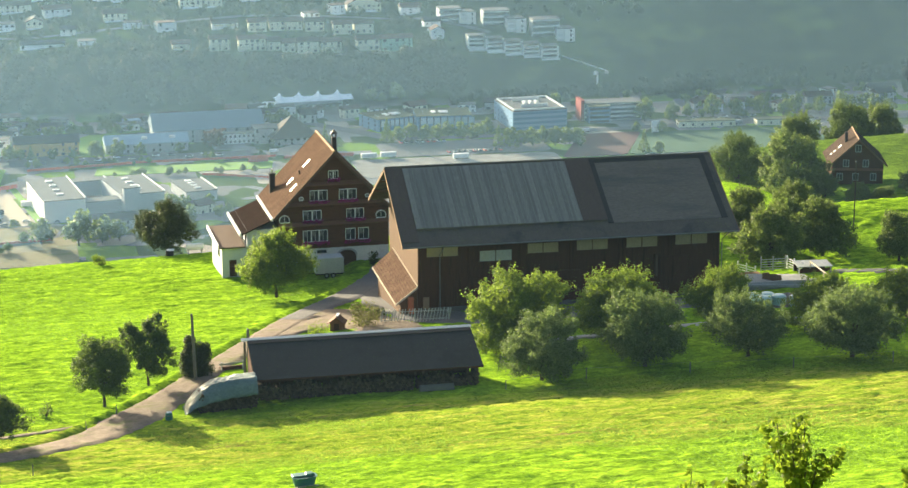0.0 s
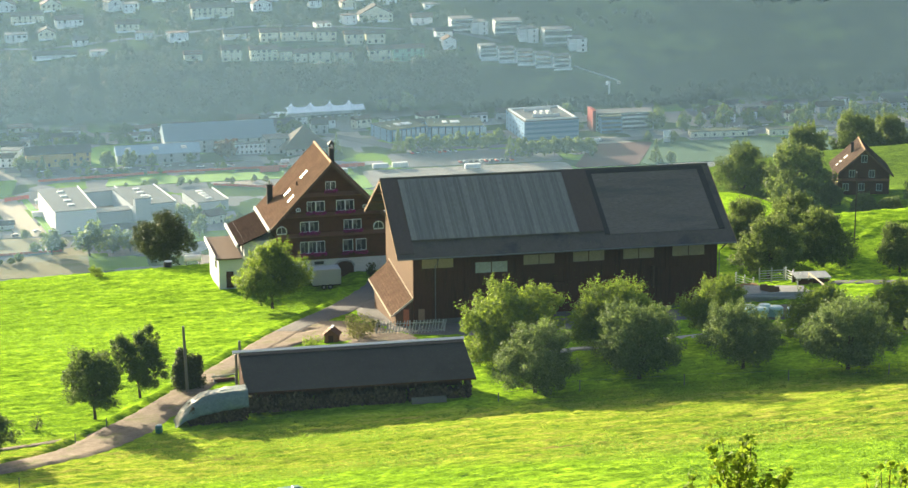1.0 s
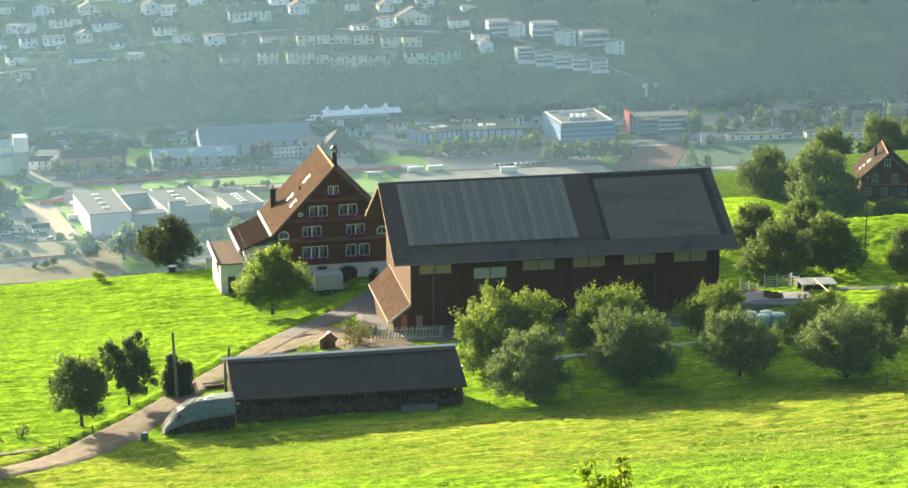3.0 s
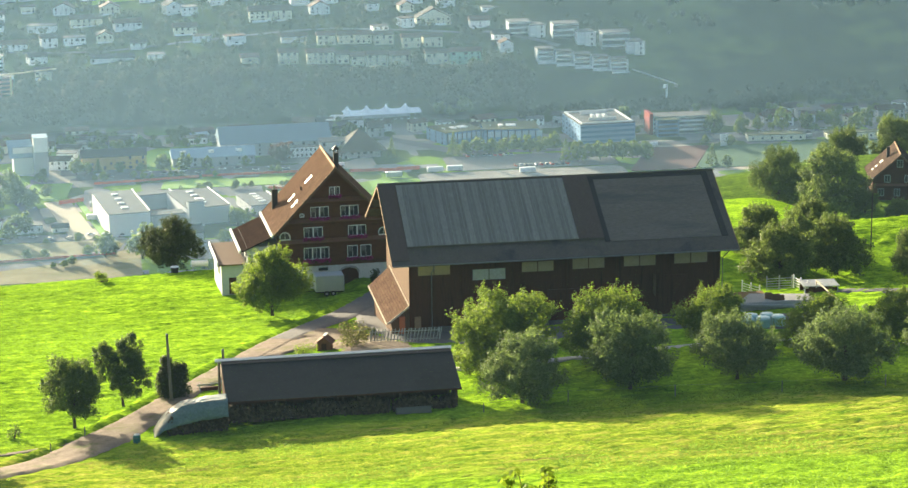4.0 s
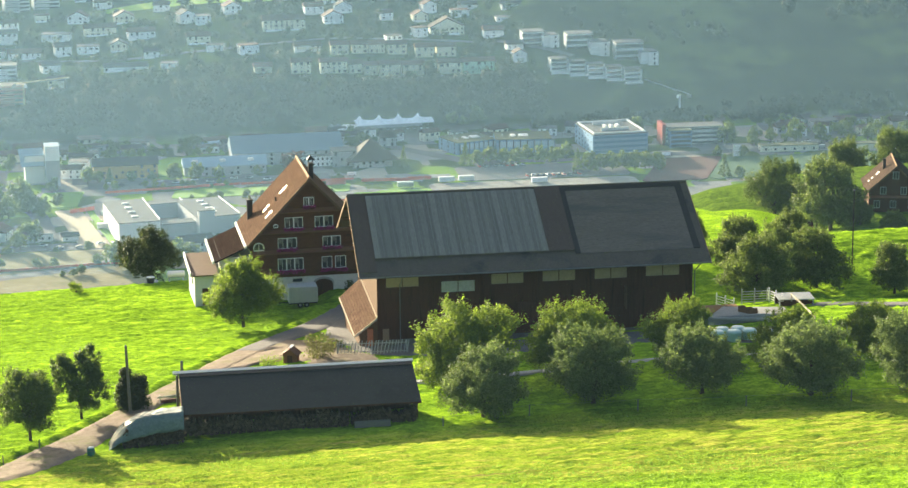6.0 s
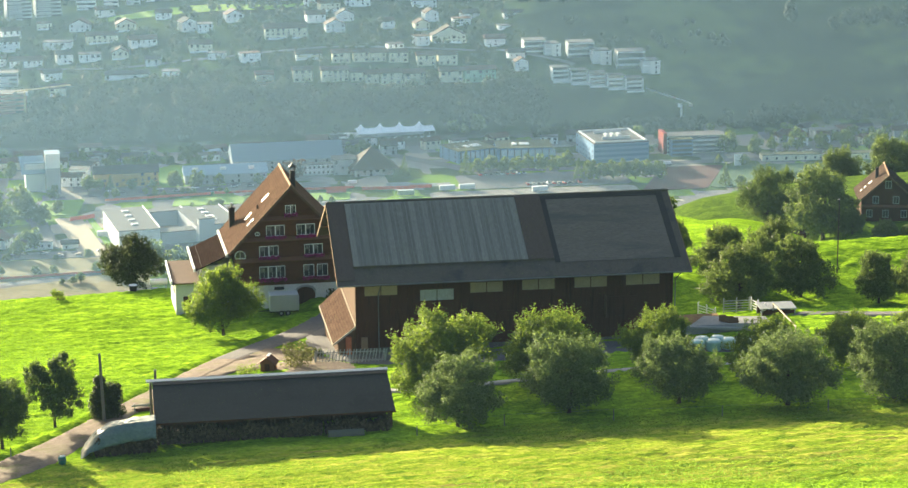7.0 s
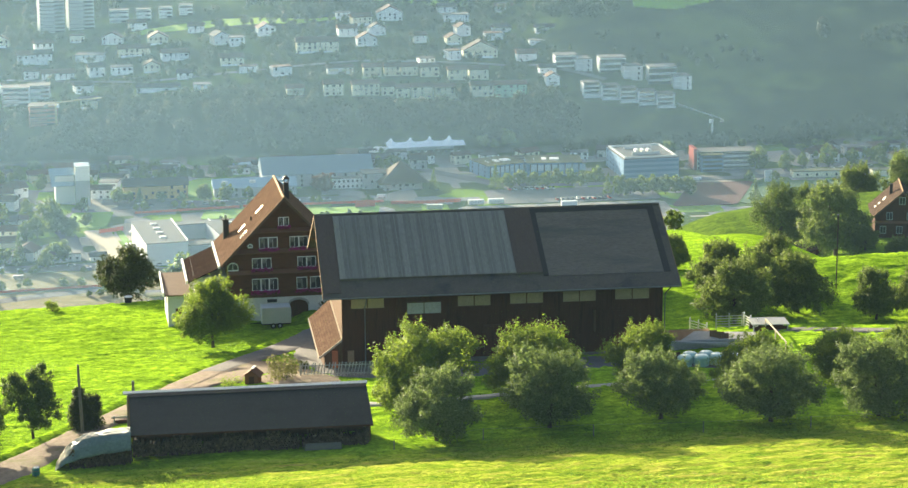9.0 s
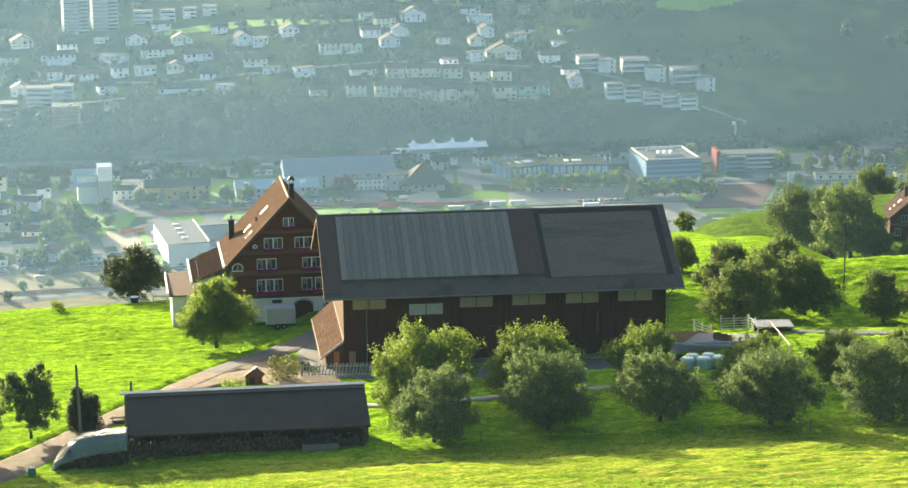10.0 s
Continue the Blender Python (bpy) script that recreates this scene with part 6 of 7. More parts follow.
def vehicle(kind, paint):
    """A small car, van or lorry with cabin glass and wheels."""
    L, W, H = {"car": (4.4, 1.8, 1.45), "van": (5.2, 2.0, 2.2), "lorry": (9.5, 2.5, 3.4)}[kind]
    t = thing(kind, (0, 0, 0), "parked %s with %s paint" % (kind, paint[0]), kind, "parked vehicles")
    low = 0.35
    b = part("body", box((-L / 2, -W / 2, low), (L / 2, W / 2, low + H * (0.42 if kind == "car" else 0.8)), bevel=0.15), paint[1], t)
    if kind == "car":
        part("cabin", hull([(-L * 0.38, -W * 0.45, low + H * 0.421), (L * 0.25, -W * 0.45, low + H * 0.421), (L * 0.25, W * 0.45, low + H * 0.421), (-L * 0.38, W * 0.45, low + H * 0.421), (-L * 0.28, -W * 0.38, H), (L * 0.08, -W * 0.38, H), (L * 0.08, W * 0.38, H), (-L * 0.28, W * 0.38, H)],
                              [(3, 2, 1, 0), (4, 5, 6, 7), (0, 1, 5, 4), (1, 2, 6, 5), (2, 3, 7, 6), (3, 0, 4, 7)]), TOWNGLASS, b)
    else:
        part("windscreen", box((L / 2 - 0.02, -W * 0.42, low + H * 0.45), (L / 2 + 0.03, W * 0.42, low + H * 0.72)), TOWNGLASS, b)
    for x in (-L * 0.3, L * 0.3):
        for y in (-W / 2, W / 2):
            part("wheel", tube([(x, y - 0.1, 0.33), (x, y + 0.1, 0.33)], [0.33, 0.33], 10), TYRE, t)
    return t


TYRE = surface("tyre_rubber", (0.02, 0.02, 0.02), (0.035, 0.035, 0.035), 0.8, 5.0)
PAINTS = [("white", surface("car_white", (0.7, 0.7, 0.7), (0.75, 0.75, 0.75), 0.3, 0.5)), ("silver", surface("car_silver", (0.4, 0.42, 0.44), (0.45, 0.47, 0.48), 0.3, 0.5, metal=0.5)), ("dark", surface("car_dark", (0.03, 0.035, 0.045), (0.04, 0.045, 0.06), 0.3, 0.5)), ("red", surface("car_red", (0.4, 0.03, 0.02), (0.45, 0.04, 0.03), 0.3, 0.5))]
first = {}
rng = random.Random(8)


def park(kind, x, y, rz, colour):
    key = (kind, colour)
    z = max(gz(x, y), FLOOR) + 0.27
    if key not in first:
        first[key] = vehicle(kind, PAINTS[colour])
        first[key].matrix_basis = pose(x, y, z, 0, 0, rz)
    else:
        copy_thing(first[key], pose(x, y, z, 0, 0, rz))


for k in range(11):
    park("car", 222 + 3.2 * k, 1118, 90 + rng.uniform(-4, 4), rng.choice((1, 2, 2, 3)))
for k in range(9):
    park("car", 198 + 3.4 * k, 1150, 90, rng.choice((1, 2, 2, 3)))
for k in range(8):
    park("car", 150 + 4.4 * k, 1256, 80, rng.choice((0, 1, 2, 1)))
for k in range(10):
    park("car", 190 + 5.0 * k, 1236, 90, rng.choice((0, 1, 2, 1, 0)))
for k in range(9):
    park("car", 385 + 6.5 * k, 1178 + (k % 3) * 4, 20, rng.choice((0, 1, 2, 1, 0)))
for k in range(12):
    park("car", -110 + 9.5 * k + rng.uniform(-2, 2), rng.choice((988, 994)), rng.choice((0, 180)), rng.choice((0, 1, 2, 1, 0)))
for k in range(12):
    park("car", -28 + 10.5 * k + rng.uniform(-3, 3), rng.choice((1138, 1144)), rng.choice((0, 180)), rng.choice((0, 1, 2, 1, 0)))
for k, (x, y) in enumerate(((172, 1112), (184, 1113), (146, 1103), (226, 1100), (-30, 1030), (-28, 1060))):
    park("lorry", x, y, (2, 4, -3)[k % 3], (0, 0, 1)[k % 3])
for k, (x, y) in enumerate(((118, 1140), (-90, 970), (-126, 985), (305, 1160), (318, 1160), (420, 1165), (440, 1167))):
    park("van", x, y, 5, (0, 1)[k % 2])

# trees of the valley
TOWN = [tree_meshes(131 + k, 9.0, 7.5, TOWNLEAF, 620, 1.1, 0.12, 0.25, clumps=40, shoots=6, clump=0.11) for k in range(3)]
COPPER = tree_meshes(141, 12, 13, leaf_material("copper_leaves", (0.09, 0.04, 0.03), (0.14, 0.065, 0.05), (0.18, 0.09, 0.06)), 1800, 1.3, 0.08, 0.3, clumps=50, shoots=8, clump=0.1)


def fir_meshes(seed, H, W, leaf, count, size):
    rng = np.random.default_rng(seed)
    bm = tube([(0, 0, -0.3), (0, 0, H * 0.97)], [H * 0.022, 0.02], 6)
    me = bpy.data.meshes.new("trunk")
    bm.to_mesh(me)
    bm.free()
    me.materials.append(BARK)
    cs, rs = [], []
    for k in range(40):
        f = (k + 0.5) / 40
        a = k * 2.4
        r = W / 2 * (1 - f) * rng.uniform(0.55, 0.95)
        cs.append((r * math.cos(a), r * math.sin(a), H * (0.06 + 0.9 * f)))
        q = W * 0.17 * (1 - 0.72 * f)
        rs.append((q, q, H * 0.05))
    return me, leaf_cloud("crown", cs, rs, count, size, leaf, seed, droop=0.3)


FIR = fir_meshes(151, 13, 7.5, TOWNLEAF, 700, 0.95)
vt = "leafy garden tree in the valley"
spots = [(x, 1155 + (k % 3) * 3) for k, x in enumerate(range(190, 262, 8))] + [(255 + 7 * k, 1128 - 3 * (k % 2)) for k in range(8)] + [(-40 + 13 * k, 1148) for k in range(7)]
rng2 = random.Random(12)
small = []
for k in range(36):
    spots.append((rng2.uniform(-170, -58), rng2.uniform(985, 1200)))
for k in range(16):
    small.append((rng2.uniform(-30, 112), rng2.uniform(1126, 1134)))
for k in range(14):
    small.append((rng2.uniform(6, 112), rng2.uniform(1088, 1096)))
for k in range(9):
    spots.append((rng2.uniform(-110, -52), rng2.uniform(1030, 1105)))
for k in range(16):
    spots.append((rng2.uniform(-190, -60), rng2.uniform(1000, 1012)))
spots += [(36, 962), (44, 965), (52, 968), (70, 985), (76, 992), (-2, 960), (10, 958), (66, 1006), (-34, 1150), (12, 1150), (24, 1151), (62, 1150), (350, 1156), (365, 1150), (338, 1095), (346, 1090), (300, 1128), (128, 1246), (198, 1262), (205, 1258), (215, 1262)]
keep = [(-12, 990, 36, 60), (30, 1005, 26, 50), (160, 1262, 30, 14), (292, 1175, 20, 45)]
for k, (x, y) in enumerate(spots):
    if any(abs(x - a) < c and -6 < y - b < d for a, b, c, d in keep):
        continue
    s = rng2.uniform(0.65, 1.25) if k > 17 else rng2.uniform(1.05, 1.4)
    plant(TOWN[k % 3] if k % 9 else FIR, x, y, vt if k % 9 else "dark fir tree in the valley", group="valley trees", rz=k * 47, sc=s, sz=s * rng2.uniform(0.85, 1.1), z=max(gz(x, y), FLOOR))
for k, (x, y) in enumerate(small):
    s = rng2.uniform(0.3, 0.6)
    plant(TOWN[k % 3], x, y, "small leafy shrub beside the street", group="street shrubs", rz=k * 61, sc=s, sz=s, z=FLOOR)
for k, (x, y, w) in enumerate(((-78, 1088, 2.0), (-73, 1074, 1.7), (-84, 1062, 1.5), (46, 1000, 1.15), (53, 1003, 1.0), (-26, 944, 1.6), (-7, 938, 2.0), (5, 941, 1.6), (14, 944, 1.3))):
    plant(TOWN[k % 3], x, y, "large round tree among the valley gardens", group="large valley trees", rz=k * 80, sc=w, sz=w, z=FLOOR)
for k in range(26):
    s = rng2.uniform(0.35, 0.8)
    plant(TOWN[k % 3], rng2.uniform(-150, -26), rng2.choice((912, 931, 950, 981)) + rng2.uniform(-2.5, 2.5), "low hedge bush at the dry field", category="bush", name="bush", group="field bushes", rz=k * 53, sc=s, sz=s * 0.8, z=FLOOR)
for k, (x, y, h) in enumerate(((364, 1186, 15), (380, 1182, 11), (394, 1190, 10), (410, 1186, 15), (428, 1192, 11), (446, 1190, 10), (455, 1178, 12), (466, 1188, 13), (482, 1184, 11), (500, 1190, 13), (520, 1186, 12), (300, 1232, 10), (312, 1228, 12))):
    plant(TOWN[k % 3], x, y, "tall dark tree along the street beyond the pitch", group="street trees", rz=k * 67, sc=h / 11.0, sz=h / 9.0, z=FLOOR)
plant(FIR, 152, 1158, "dark fir beside the pyramid roof", z=FLOOR)
plant(COPPER, 84, 1164, "copper-leaved tree before the factory hall", z=FLOOR)


def woods(name, boxes, seed, per, size, label, leaf=None, front=22):
    """Woods too far and dense to count: clumps of leaves joined in one mesh."""
    rng = np.random.default_rng(seed)
    houses = np.array([(r[0], r[1], r[2]) for r in ROWS + ROWS2 + VILLAS + VILLAS2 + more + FLATS + TERRACE_BLOCKS] + [(285 + 12 * k, 1338 - 4.6 * k, 12) for k in range(5)])
    cs, rs = [], []
    for x0, x1, y0, y1, n, hmin, hmax in boxes:
        X, Y = rng.uniform(x0, x1, n), rng.uniform(y0, y1, n)
        for x, y in zip(X, Y):
            if np.any((np.abs(houses[:, 0] - x) < houses[:, 2] / 2 + 3) & (houses[:, 1] - y < front) & (houses[:, 1] - y > -11)):
                continue
            if 1466 < y - 0.05 * x < 1484 and -80 < x < 70 or 1492 < y < 1560 and 240 < x < 460:
                continue
            h = rng.uniform(hmin, hmax)
            x, y, s = uphill(x, y)
            z = gz(x, y)
            for _ in range(3):
                cs.append((x + rng.normal(0, h * 0.16), y + rng.normal(0, h * 0.16), z + h * rng.uniform(0.35, 0.75)))
                r = h * rng.uniform(0.2, 0.34)
                rs.append((r, r, r * 1.15))
    return tagged(new(name, leaf_cloud(name, cs, rs, per * len(cs), size, leaf or HILLLEAF, seed, shell=0.5)), label, "woods", kind="stuff")


woods("town_trees", [(-160, 140, 1208, 1246, 115, 5, 9), (280, 560, 1180, 1246, 75, 5, 9)], 8, 110, 1.1, "leafy trees between the houses of the valley town", leaf=TOWNLEAF)
woods("hill_woods", [(-200, 124, 1262, 1322, 300, 7, 15), (124, 196, 1284, 1330, 90, 9, 17), (196, 260, 1264, 1330, 90, 9, 17)], 5, 110, 1.4, "dense dark woods at the foot of the far hillside")
woods("garden_trees", [(-190, 270, 1326, 1500, 1500, 4, 8.5), (230, 420, 1380, 1440, 40, 4, 9), (90, 330, 1470, 1560, 300, 8, 16), (-190, -40, 1500, 1600, 190, 8, 14)], 6, 46, 1.5, "garden trees and hedges between the hillside houses", front=9)
woods("slope_trees", [(250, 420, 1250, 1262, 90, 4, 8), (380, 620, 1252, 1275, 90, 5, 10), (470, 560, 1400, 1440, 8, 12, 18)], 7, 110, 1.3, "scattered trees and hedges on the far slope")


# ---- things round the farm ----
def trailer():
    t = thing("box_trailer", (-3.2, 35.6, gz(-3.2, 35.6)), "pale grey box trailer parked before the house", "trailer", rz=2)
    part("box", box((-1.75, -1.0, 0.55), (1.75, 1.0, 2.55), bevel=0.06), VANGREY, t)
    for k in range(4):
        x = -1.5 + k
        part("rib", box((x - 0.03, -1.03, 0.62), (x + 0.03, -1.004, 2.48)), ZINC, t)
    part("door_bar", box((1.76, -0.8, 0.7), (1.8, -0.7, 2.4)), ZINC, t)
    part("chassis", box((-1.7, -0.8, 0.38), (1.7, 0.8, 0.546)), TYRE, t)
    part("drawbar", beam((-1.7, 0, 0.45), (-3.0, 0, 0.42), 0.1, 0.1), TYRE, t)
    for y in (-1.0, 1.0):
        for x in (-0.4, 0.4):
            w = part("wheel", tube([(x, y - 0.1, 0.32), (x, y + 0.1, 0.32)], [0.32, 0.32], 14), TYRE, t)
            part("rim", tube([(x, y - 0.115, 0.32), (x, y + 0.115, 0.32)], [0.17, 0.17], 10), ZINC, w)


VANGREY = surface("trailer_panels", (0.40, 0.43, 0.42), (0.5, 0.52, 0.51), 0.5, 1.0)
trailer()


def garden_hut():
    t = thing("garden_hut", (-7.6, -2.2, gz(-7.6, -2.2)), "little red-brown garden hut with a pale ridge", "hut", rz=-18)
    t.scale = (0.76, 0.76, 0.76)
    part("wall", box((-0.95, -0.8, -0.1), (0.95, 0.8, 1.3)), HUTWOOD, t)
    part("gable", hull([(-0.95, -0.8, 1.3), (0.95, -0.8, 1.3), (0, -0.8, 2.0), (-0.95, 0.8, 1.3), (0.95, 0.8, 1.3), (0, 0.8, 2.0)], [(0, 1, 2), (5, 4, 3), (0, 1, 4, 3), (1, 2, 5, 4), (2, 0, 3, 5)]), HUTWOOD, t)
    part("roof_board", slab((-1.3, -1.1, 1.1), (-1.3, 1.1, 1.1), (0, 1.1, 2.08), (0, -1.1, 2.08), 0.06), HUTROOF, t)
    part("roof_board", slab((1.3, 1.1, 1.1), (1.3, -1.1, 1.1), (0, -1.1, 2.08), (0, 1.1, 2.08), 0.06), HUTROOF, t)
    part("door", box((-0.35, -0.84, 0.0), (0.35, -0.804, 1.1)), DARKWOOD, t)
    part("ridge_sheet", box((-0.2, -0.3, 2.05), (0.2, 1.15, 2.13)), WHITEPAINT, t)


HUTWOOD = surface("red_brown_boards", (0.15, 0.055, 0.028), (0.21, 0.085, 0.042), 0.75, 2.0, (6, 6, 0.6))
HUTROOF = surface("hut_roof", (0.13, 0.06, 0.04), (0.19, 0.09, 0.06), 0.75, 2.0)
garden_hut()


def board_stack():
    t = thing("board_stack", (-20.6, -18.0, gz(-20.6, -18.0) - 0.05), "low stack of dark weathered boards behind the shed", "boards", rz=12)
    for x, y, z, ln in ((0, 0, 0.0, 2.6), (0.1, 0.35, 0.0, 2.4), (0.0, 0.1, 0.125, 2.5), (-0.1, 0.42, 0.125, 2.2), (0.1, 0.2, 0.25, 2.3)):
        part("board", box((x - ln / 2, y - 0.14, z), (x + ln / 2, y + 0.14, z + 0.12), bevel=0.01), DARKWOOD, t)
    for x in (-1.1, 1.1):
        part("stake", box((x - 0.05, -0.35, 0), (x + 0.05, -0.25, 1.0)), GREYWOOD, t)
    part("rail", box((-1.4, -0.42, 0.75), (1.4, -0.36, 0.9)), GREYWOOD, t)


def picket_fence(name, p, q, n, high, mat, label):
    t = thing(name, (p[0], p[1], gz(*p)), label, "fence")
    dx, dy = q[0] - p[0], q[1] - p[1]
    bm = box((-0.045, -0.015, 0), (0.045, 0.015, high))
    me = bpy.data.meshes.new("picket")
    bm.to_mesh(me)
    bm.free()
    me.materials.append(mat)
    base = gz(*p)
    r = random.Random(3)
    for k in range(n):
        f = k / (n - 1)
        share("picket", me, t, pose(dx * f, dy * f, gz(p[0] + dx * f, p[1] + dy * f) - base + 0.08, r.uniform(-3, 3), 10 + r.uniform(-3, 3), 0))
    for z in (0.35, high - 0.25):
        part("rail", beam((0, 0.03, z), (dx, dy + 0.03, gz(*q) - base + z), 0.03, 0.08), mat, t)
    for f in (0, 0.5, 1):
        part("post", box((dx * f - 0.06, dy * f + 0.05, -0.3 + gz(p[0] + dx * f, p[1] + dy * f) - base), (dx * f + 0.06, dy * f + 0.17, high + gz(p[0] + dx * f, p[1] + dy * f) - base)), mat, t)


GREYWOOD = surface("silver_grey_boards", (0.26, 0.27, 0.26), (0.38, 0.39, 0.38), 0.7, 3.0, (6, 6, 0.6))
board_stack()
picket_fence("picket_fence", (-2.6, -0.9), (4.6, -2.4), 22, 1.5, GREYWOOD, "grey slatted fence along the yard")
ribbon("garden_path", [(-11.5, 6.5), (-7, 9.5), (-4.5, 4.5), (-2.5, 0.5), (-1.5, -3.5), (0, -9), (2, -14)], [3.0, 5.5, 5.5, 4.5, 3.0, 1.8, 1.2], GRAVEL, 0.2, "pale gravel path through the yard", "path")
ribbon("gravel_forecourt", [(-15.5, -4.5), (-11.5, 0.0), (-8.0, 2.5), (-4.5, 2.0), (-2.0, -3.0), (0.0, -9.0)], [2.0, 5.0, 7.5, 8.0, 7.0, 4.0], GRAVEL, 0.16, "trodden gravel forecourt beside the garden hut", "path", 0.3)
ribbon("orchard_path", [(1.5, -15.5), (5, -17.8), (16, -16.3), (30, -14.5), (42, -16)], [1.3, 1.3, 1.4, 1.4, 1.2], CONCRETE, 0.14, "narrow grey path between barn and orchard", "path", 0.05)
ribbon("meadow_path", [(-75, -45), (-52, -40.5), (-44, -38.5), (-37, -36.6), (-33.5, -34.5)], [0.9] * 5, GRAVEL, 0.09, "narrow trodden path below the meadow", "path")


def bush(x, y, h, w, leaf, seed, label, name="bush", count=1500, size=0.22, cone=0.0, clumps=26):
    rng = np.random.default_rng(seed)
    t = thing(name, (x, y, gz(x, y) - 0.05), label, "bush")
    cs, rs = [], []
    for k in range(clumps):
        f = rng.uniform(0.05, 0.95)
        rr = w / 2 * (1 - cone * f) * 0.75 * math.sqrt(rng.uniform(0.1, 1))
        a = rng.uniform(0, 6.28)
        cs.append((rr * math.cos(a), rr * math.sin(a), h * f * 0.92))
        q = w * rng.uniform(0.13, 0.2) * (1 - 0.6 * cone * f)
        rs.append((q, q, q * 1.2))
    bm = bmesh.new()
    for k in range(6):
        tube([(0, 0, 0), (cs[k][0] * 0.5, cs[k][1] * 0.5, cs[k][2] * 0.6), cs[k]], [0.05, 0.035, 0.015], 5, bm)
    part("stems", bm, BARK, t)
    share("foliage", leaf_cloud("foliage", cs, rs, count, size, leaf, seed), t)
    return t


DRYLEAF = leaf_material("dry_yellow_leaves", (0.07, 0.075, 0.025), (0.14, 0.135, 0.05), (0.2, 0.2, 0.06), 0.35)
bush(-4.3, -1.6, 2.7, 4.2, DRYLEAF, 1, "yellowish garden bush beside the path")
bush(-24.8, -20.0, 4.8, 3.3, DARKLEAF, 2, "dark conical shrub at the foot of a pole", "conical_shrub", 9000, 0.19, 0.8, 150)
bush(-23.7, -19.6, 3.9, 3.2, DARKLEAF, 12, "dark rounded shrub beside the conical one", count=6000, size=0.19, cone=0.55, clumps=100)
bush(-9.8, -3.6, 0.9, 3.2, WALNUT, 3, "low green garden planting", count=800, size=0.16)
bush(-39.2, -31, 1.3, 1.6, LEAF, 4, "small sapling on the meadow", "sapling", 160, 0.2)
bush(66, 38, 3.4, 2.4, LEAF, 5, "young tree sapling on the slope", "sapling", 420, 0.25)
bush(-30.5, 56.5, 1.4, 2.0, WALNUT, 9, "bright green bush at the meadow's edge", count=600)
bush(2.6, 36.6, 2.0, 1.6, DARKLEAF, 10, "dark shrub against the house wall", count=500)
bush(-2.0, 3.0, 1.1, 1.4, DARKLEAF, 11, "dark low shrub beside the lean-to", count=420)


POLEWOOD = surface("weathered_pole", (0.11, 0.105, 0.08), (0.19, 0.18, 0.14), 0.8, 2.0, (6, 6, 0.5), 14.0, 0.4)


def utility_pole(x, y, h, label, lean=0.0, thick=1.0, wood=None):
    t = thing("utility_pole", (x, y, gz(x, y) - 0.3), label, "pole")
    part("shaft", tube([(0, 0, 0), (lean * h * 0.5, 0, h * 0.5), (lean * h, 0, h + 0.3)], [0.17 * thick, 0.15 * thick, 0.12 * thick], 9), wood or POLEWOOD, t)
    part("cap", tube([(lean * h, 0, h + 0.3), (lean * h, 0, h + 0.42)], [0.14, 0.05], 9), ZINC2, t)


utility_pole(-24.5, -21.9, 6.8, "weathered wooden utility pole on the track's edge", -0.03)
utility_pole(68.2, 43.4, 9.6, "slim wooden utility pole before the far farmhouse", 0.0, 0.5, BARK)
utility_pole(-19.6, -25.2, 5.6, "short dark post behind the woodshed")
utility_pole(-20.1, -26.6, 4.6, "slim dark post at the woodshed's end")


def water_tub():
    t = thing("water_trough", (-20.0, -69.4, gz(-20.0, -69.4) - 0.03), "dark teal plastic water trough in the pasture", "trough", rz=8)
    bm = bmesh.new()
    rings = []
    for (rx, ry, z) in ((0.78, 0.45, 0.0), (0.95, 0.58, 0.72), (1.02, 0.64, 0.74), (1.02, 0.64, 0.8), (0.9, 0.53, 0.8), (0.74, 0.42, 0.12)):
        rings.append([bm.verts.new((rx * math.copysign(abs(math.cos(a)) ** 0.6, math.cos(a)), ry * math.copysign(abs(math.sin(a)) ** 0.6, math.sin(a)), z)) for a in np.linspace(0, 2 * math.pi, 24, endpoint=False)])
    for r, s in zip(rings, rings[1:]):
        for k in range(24):
            bm.faces.new((r[k], r[(k + 1) % 24], s[(k + 1) % 24], s[k]))
    bm.faces.new(rings[0][::-1])
    bm.faces.new(rings[-1])
    part("basin", bm, TEAL, t)
    part("lid", box((-0.95, -0.2, 0.81), (0.1, 0.56, 0.87), bevel=0.02), TEAL, t)
    part("float_box", box((0.1, -0.3, 0.75), (0.7, 0.3, 1.02), bevel=0.05), TEAL, t)
    part("base_board", box((-1.0, -0.65, 0.0), (1.0, -0.5, 0.12)), PALEWOOD, t)


TEAL = surface("teal_plastic", (0.015, 0.10, 0.095), (0.025, 0.15, 0.14), 0.45, 2.0, None, 12, 0.1, spec=0.4)
water_tub()


def barrel():
    t = thing("water_barrel", (-28.2, -36.4, gz(-28.2, -36.4) - 0.03), "dark teal barrel with a pale cloth on top", "barrel")
    t.scale = (0.8, 0.8, 0.75)
    part("drum", tube([(0, 0, 0), (0, 0, 0.15), (0, 0, 0.5), (0, 0, 0.85), (0, 0, 0.95)], [0.34, 0.42, 0.45, 0.42, 0.36], 16), TEAL, t)
    part("hoop", tube([(0, 0, 0.62), (0, 0, 0.68)], [0.452, 0.452], 16), ZINC2, t)
    part("cover", box((-0.25, -0.2, 0.95), (0.35, 0.25, 1.05), bevel=0.04), WHITEPAINT, t)


barrel()


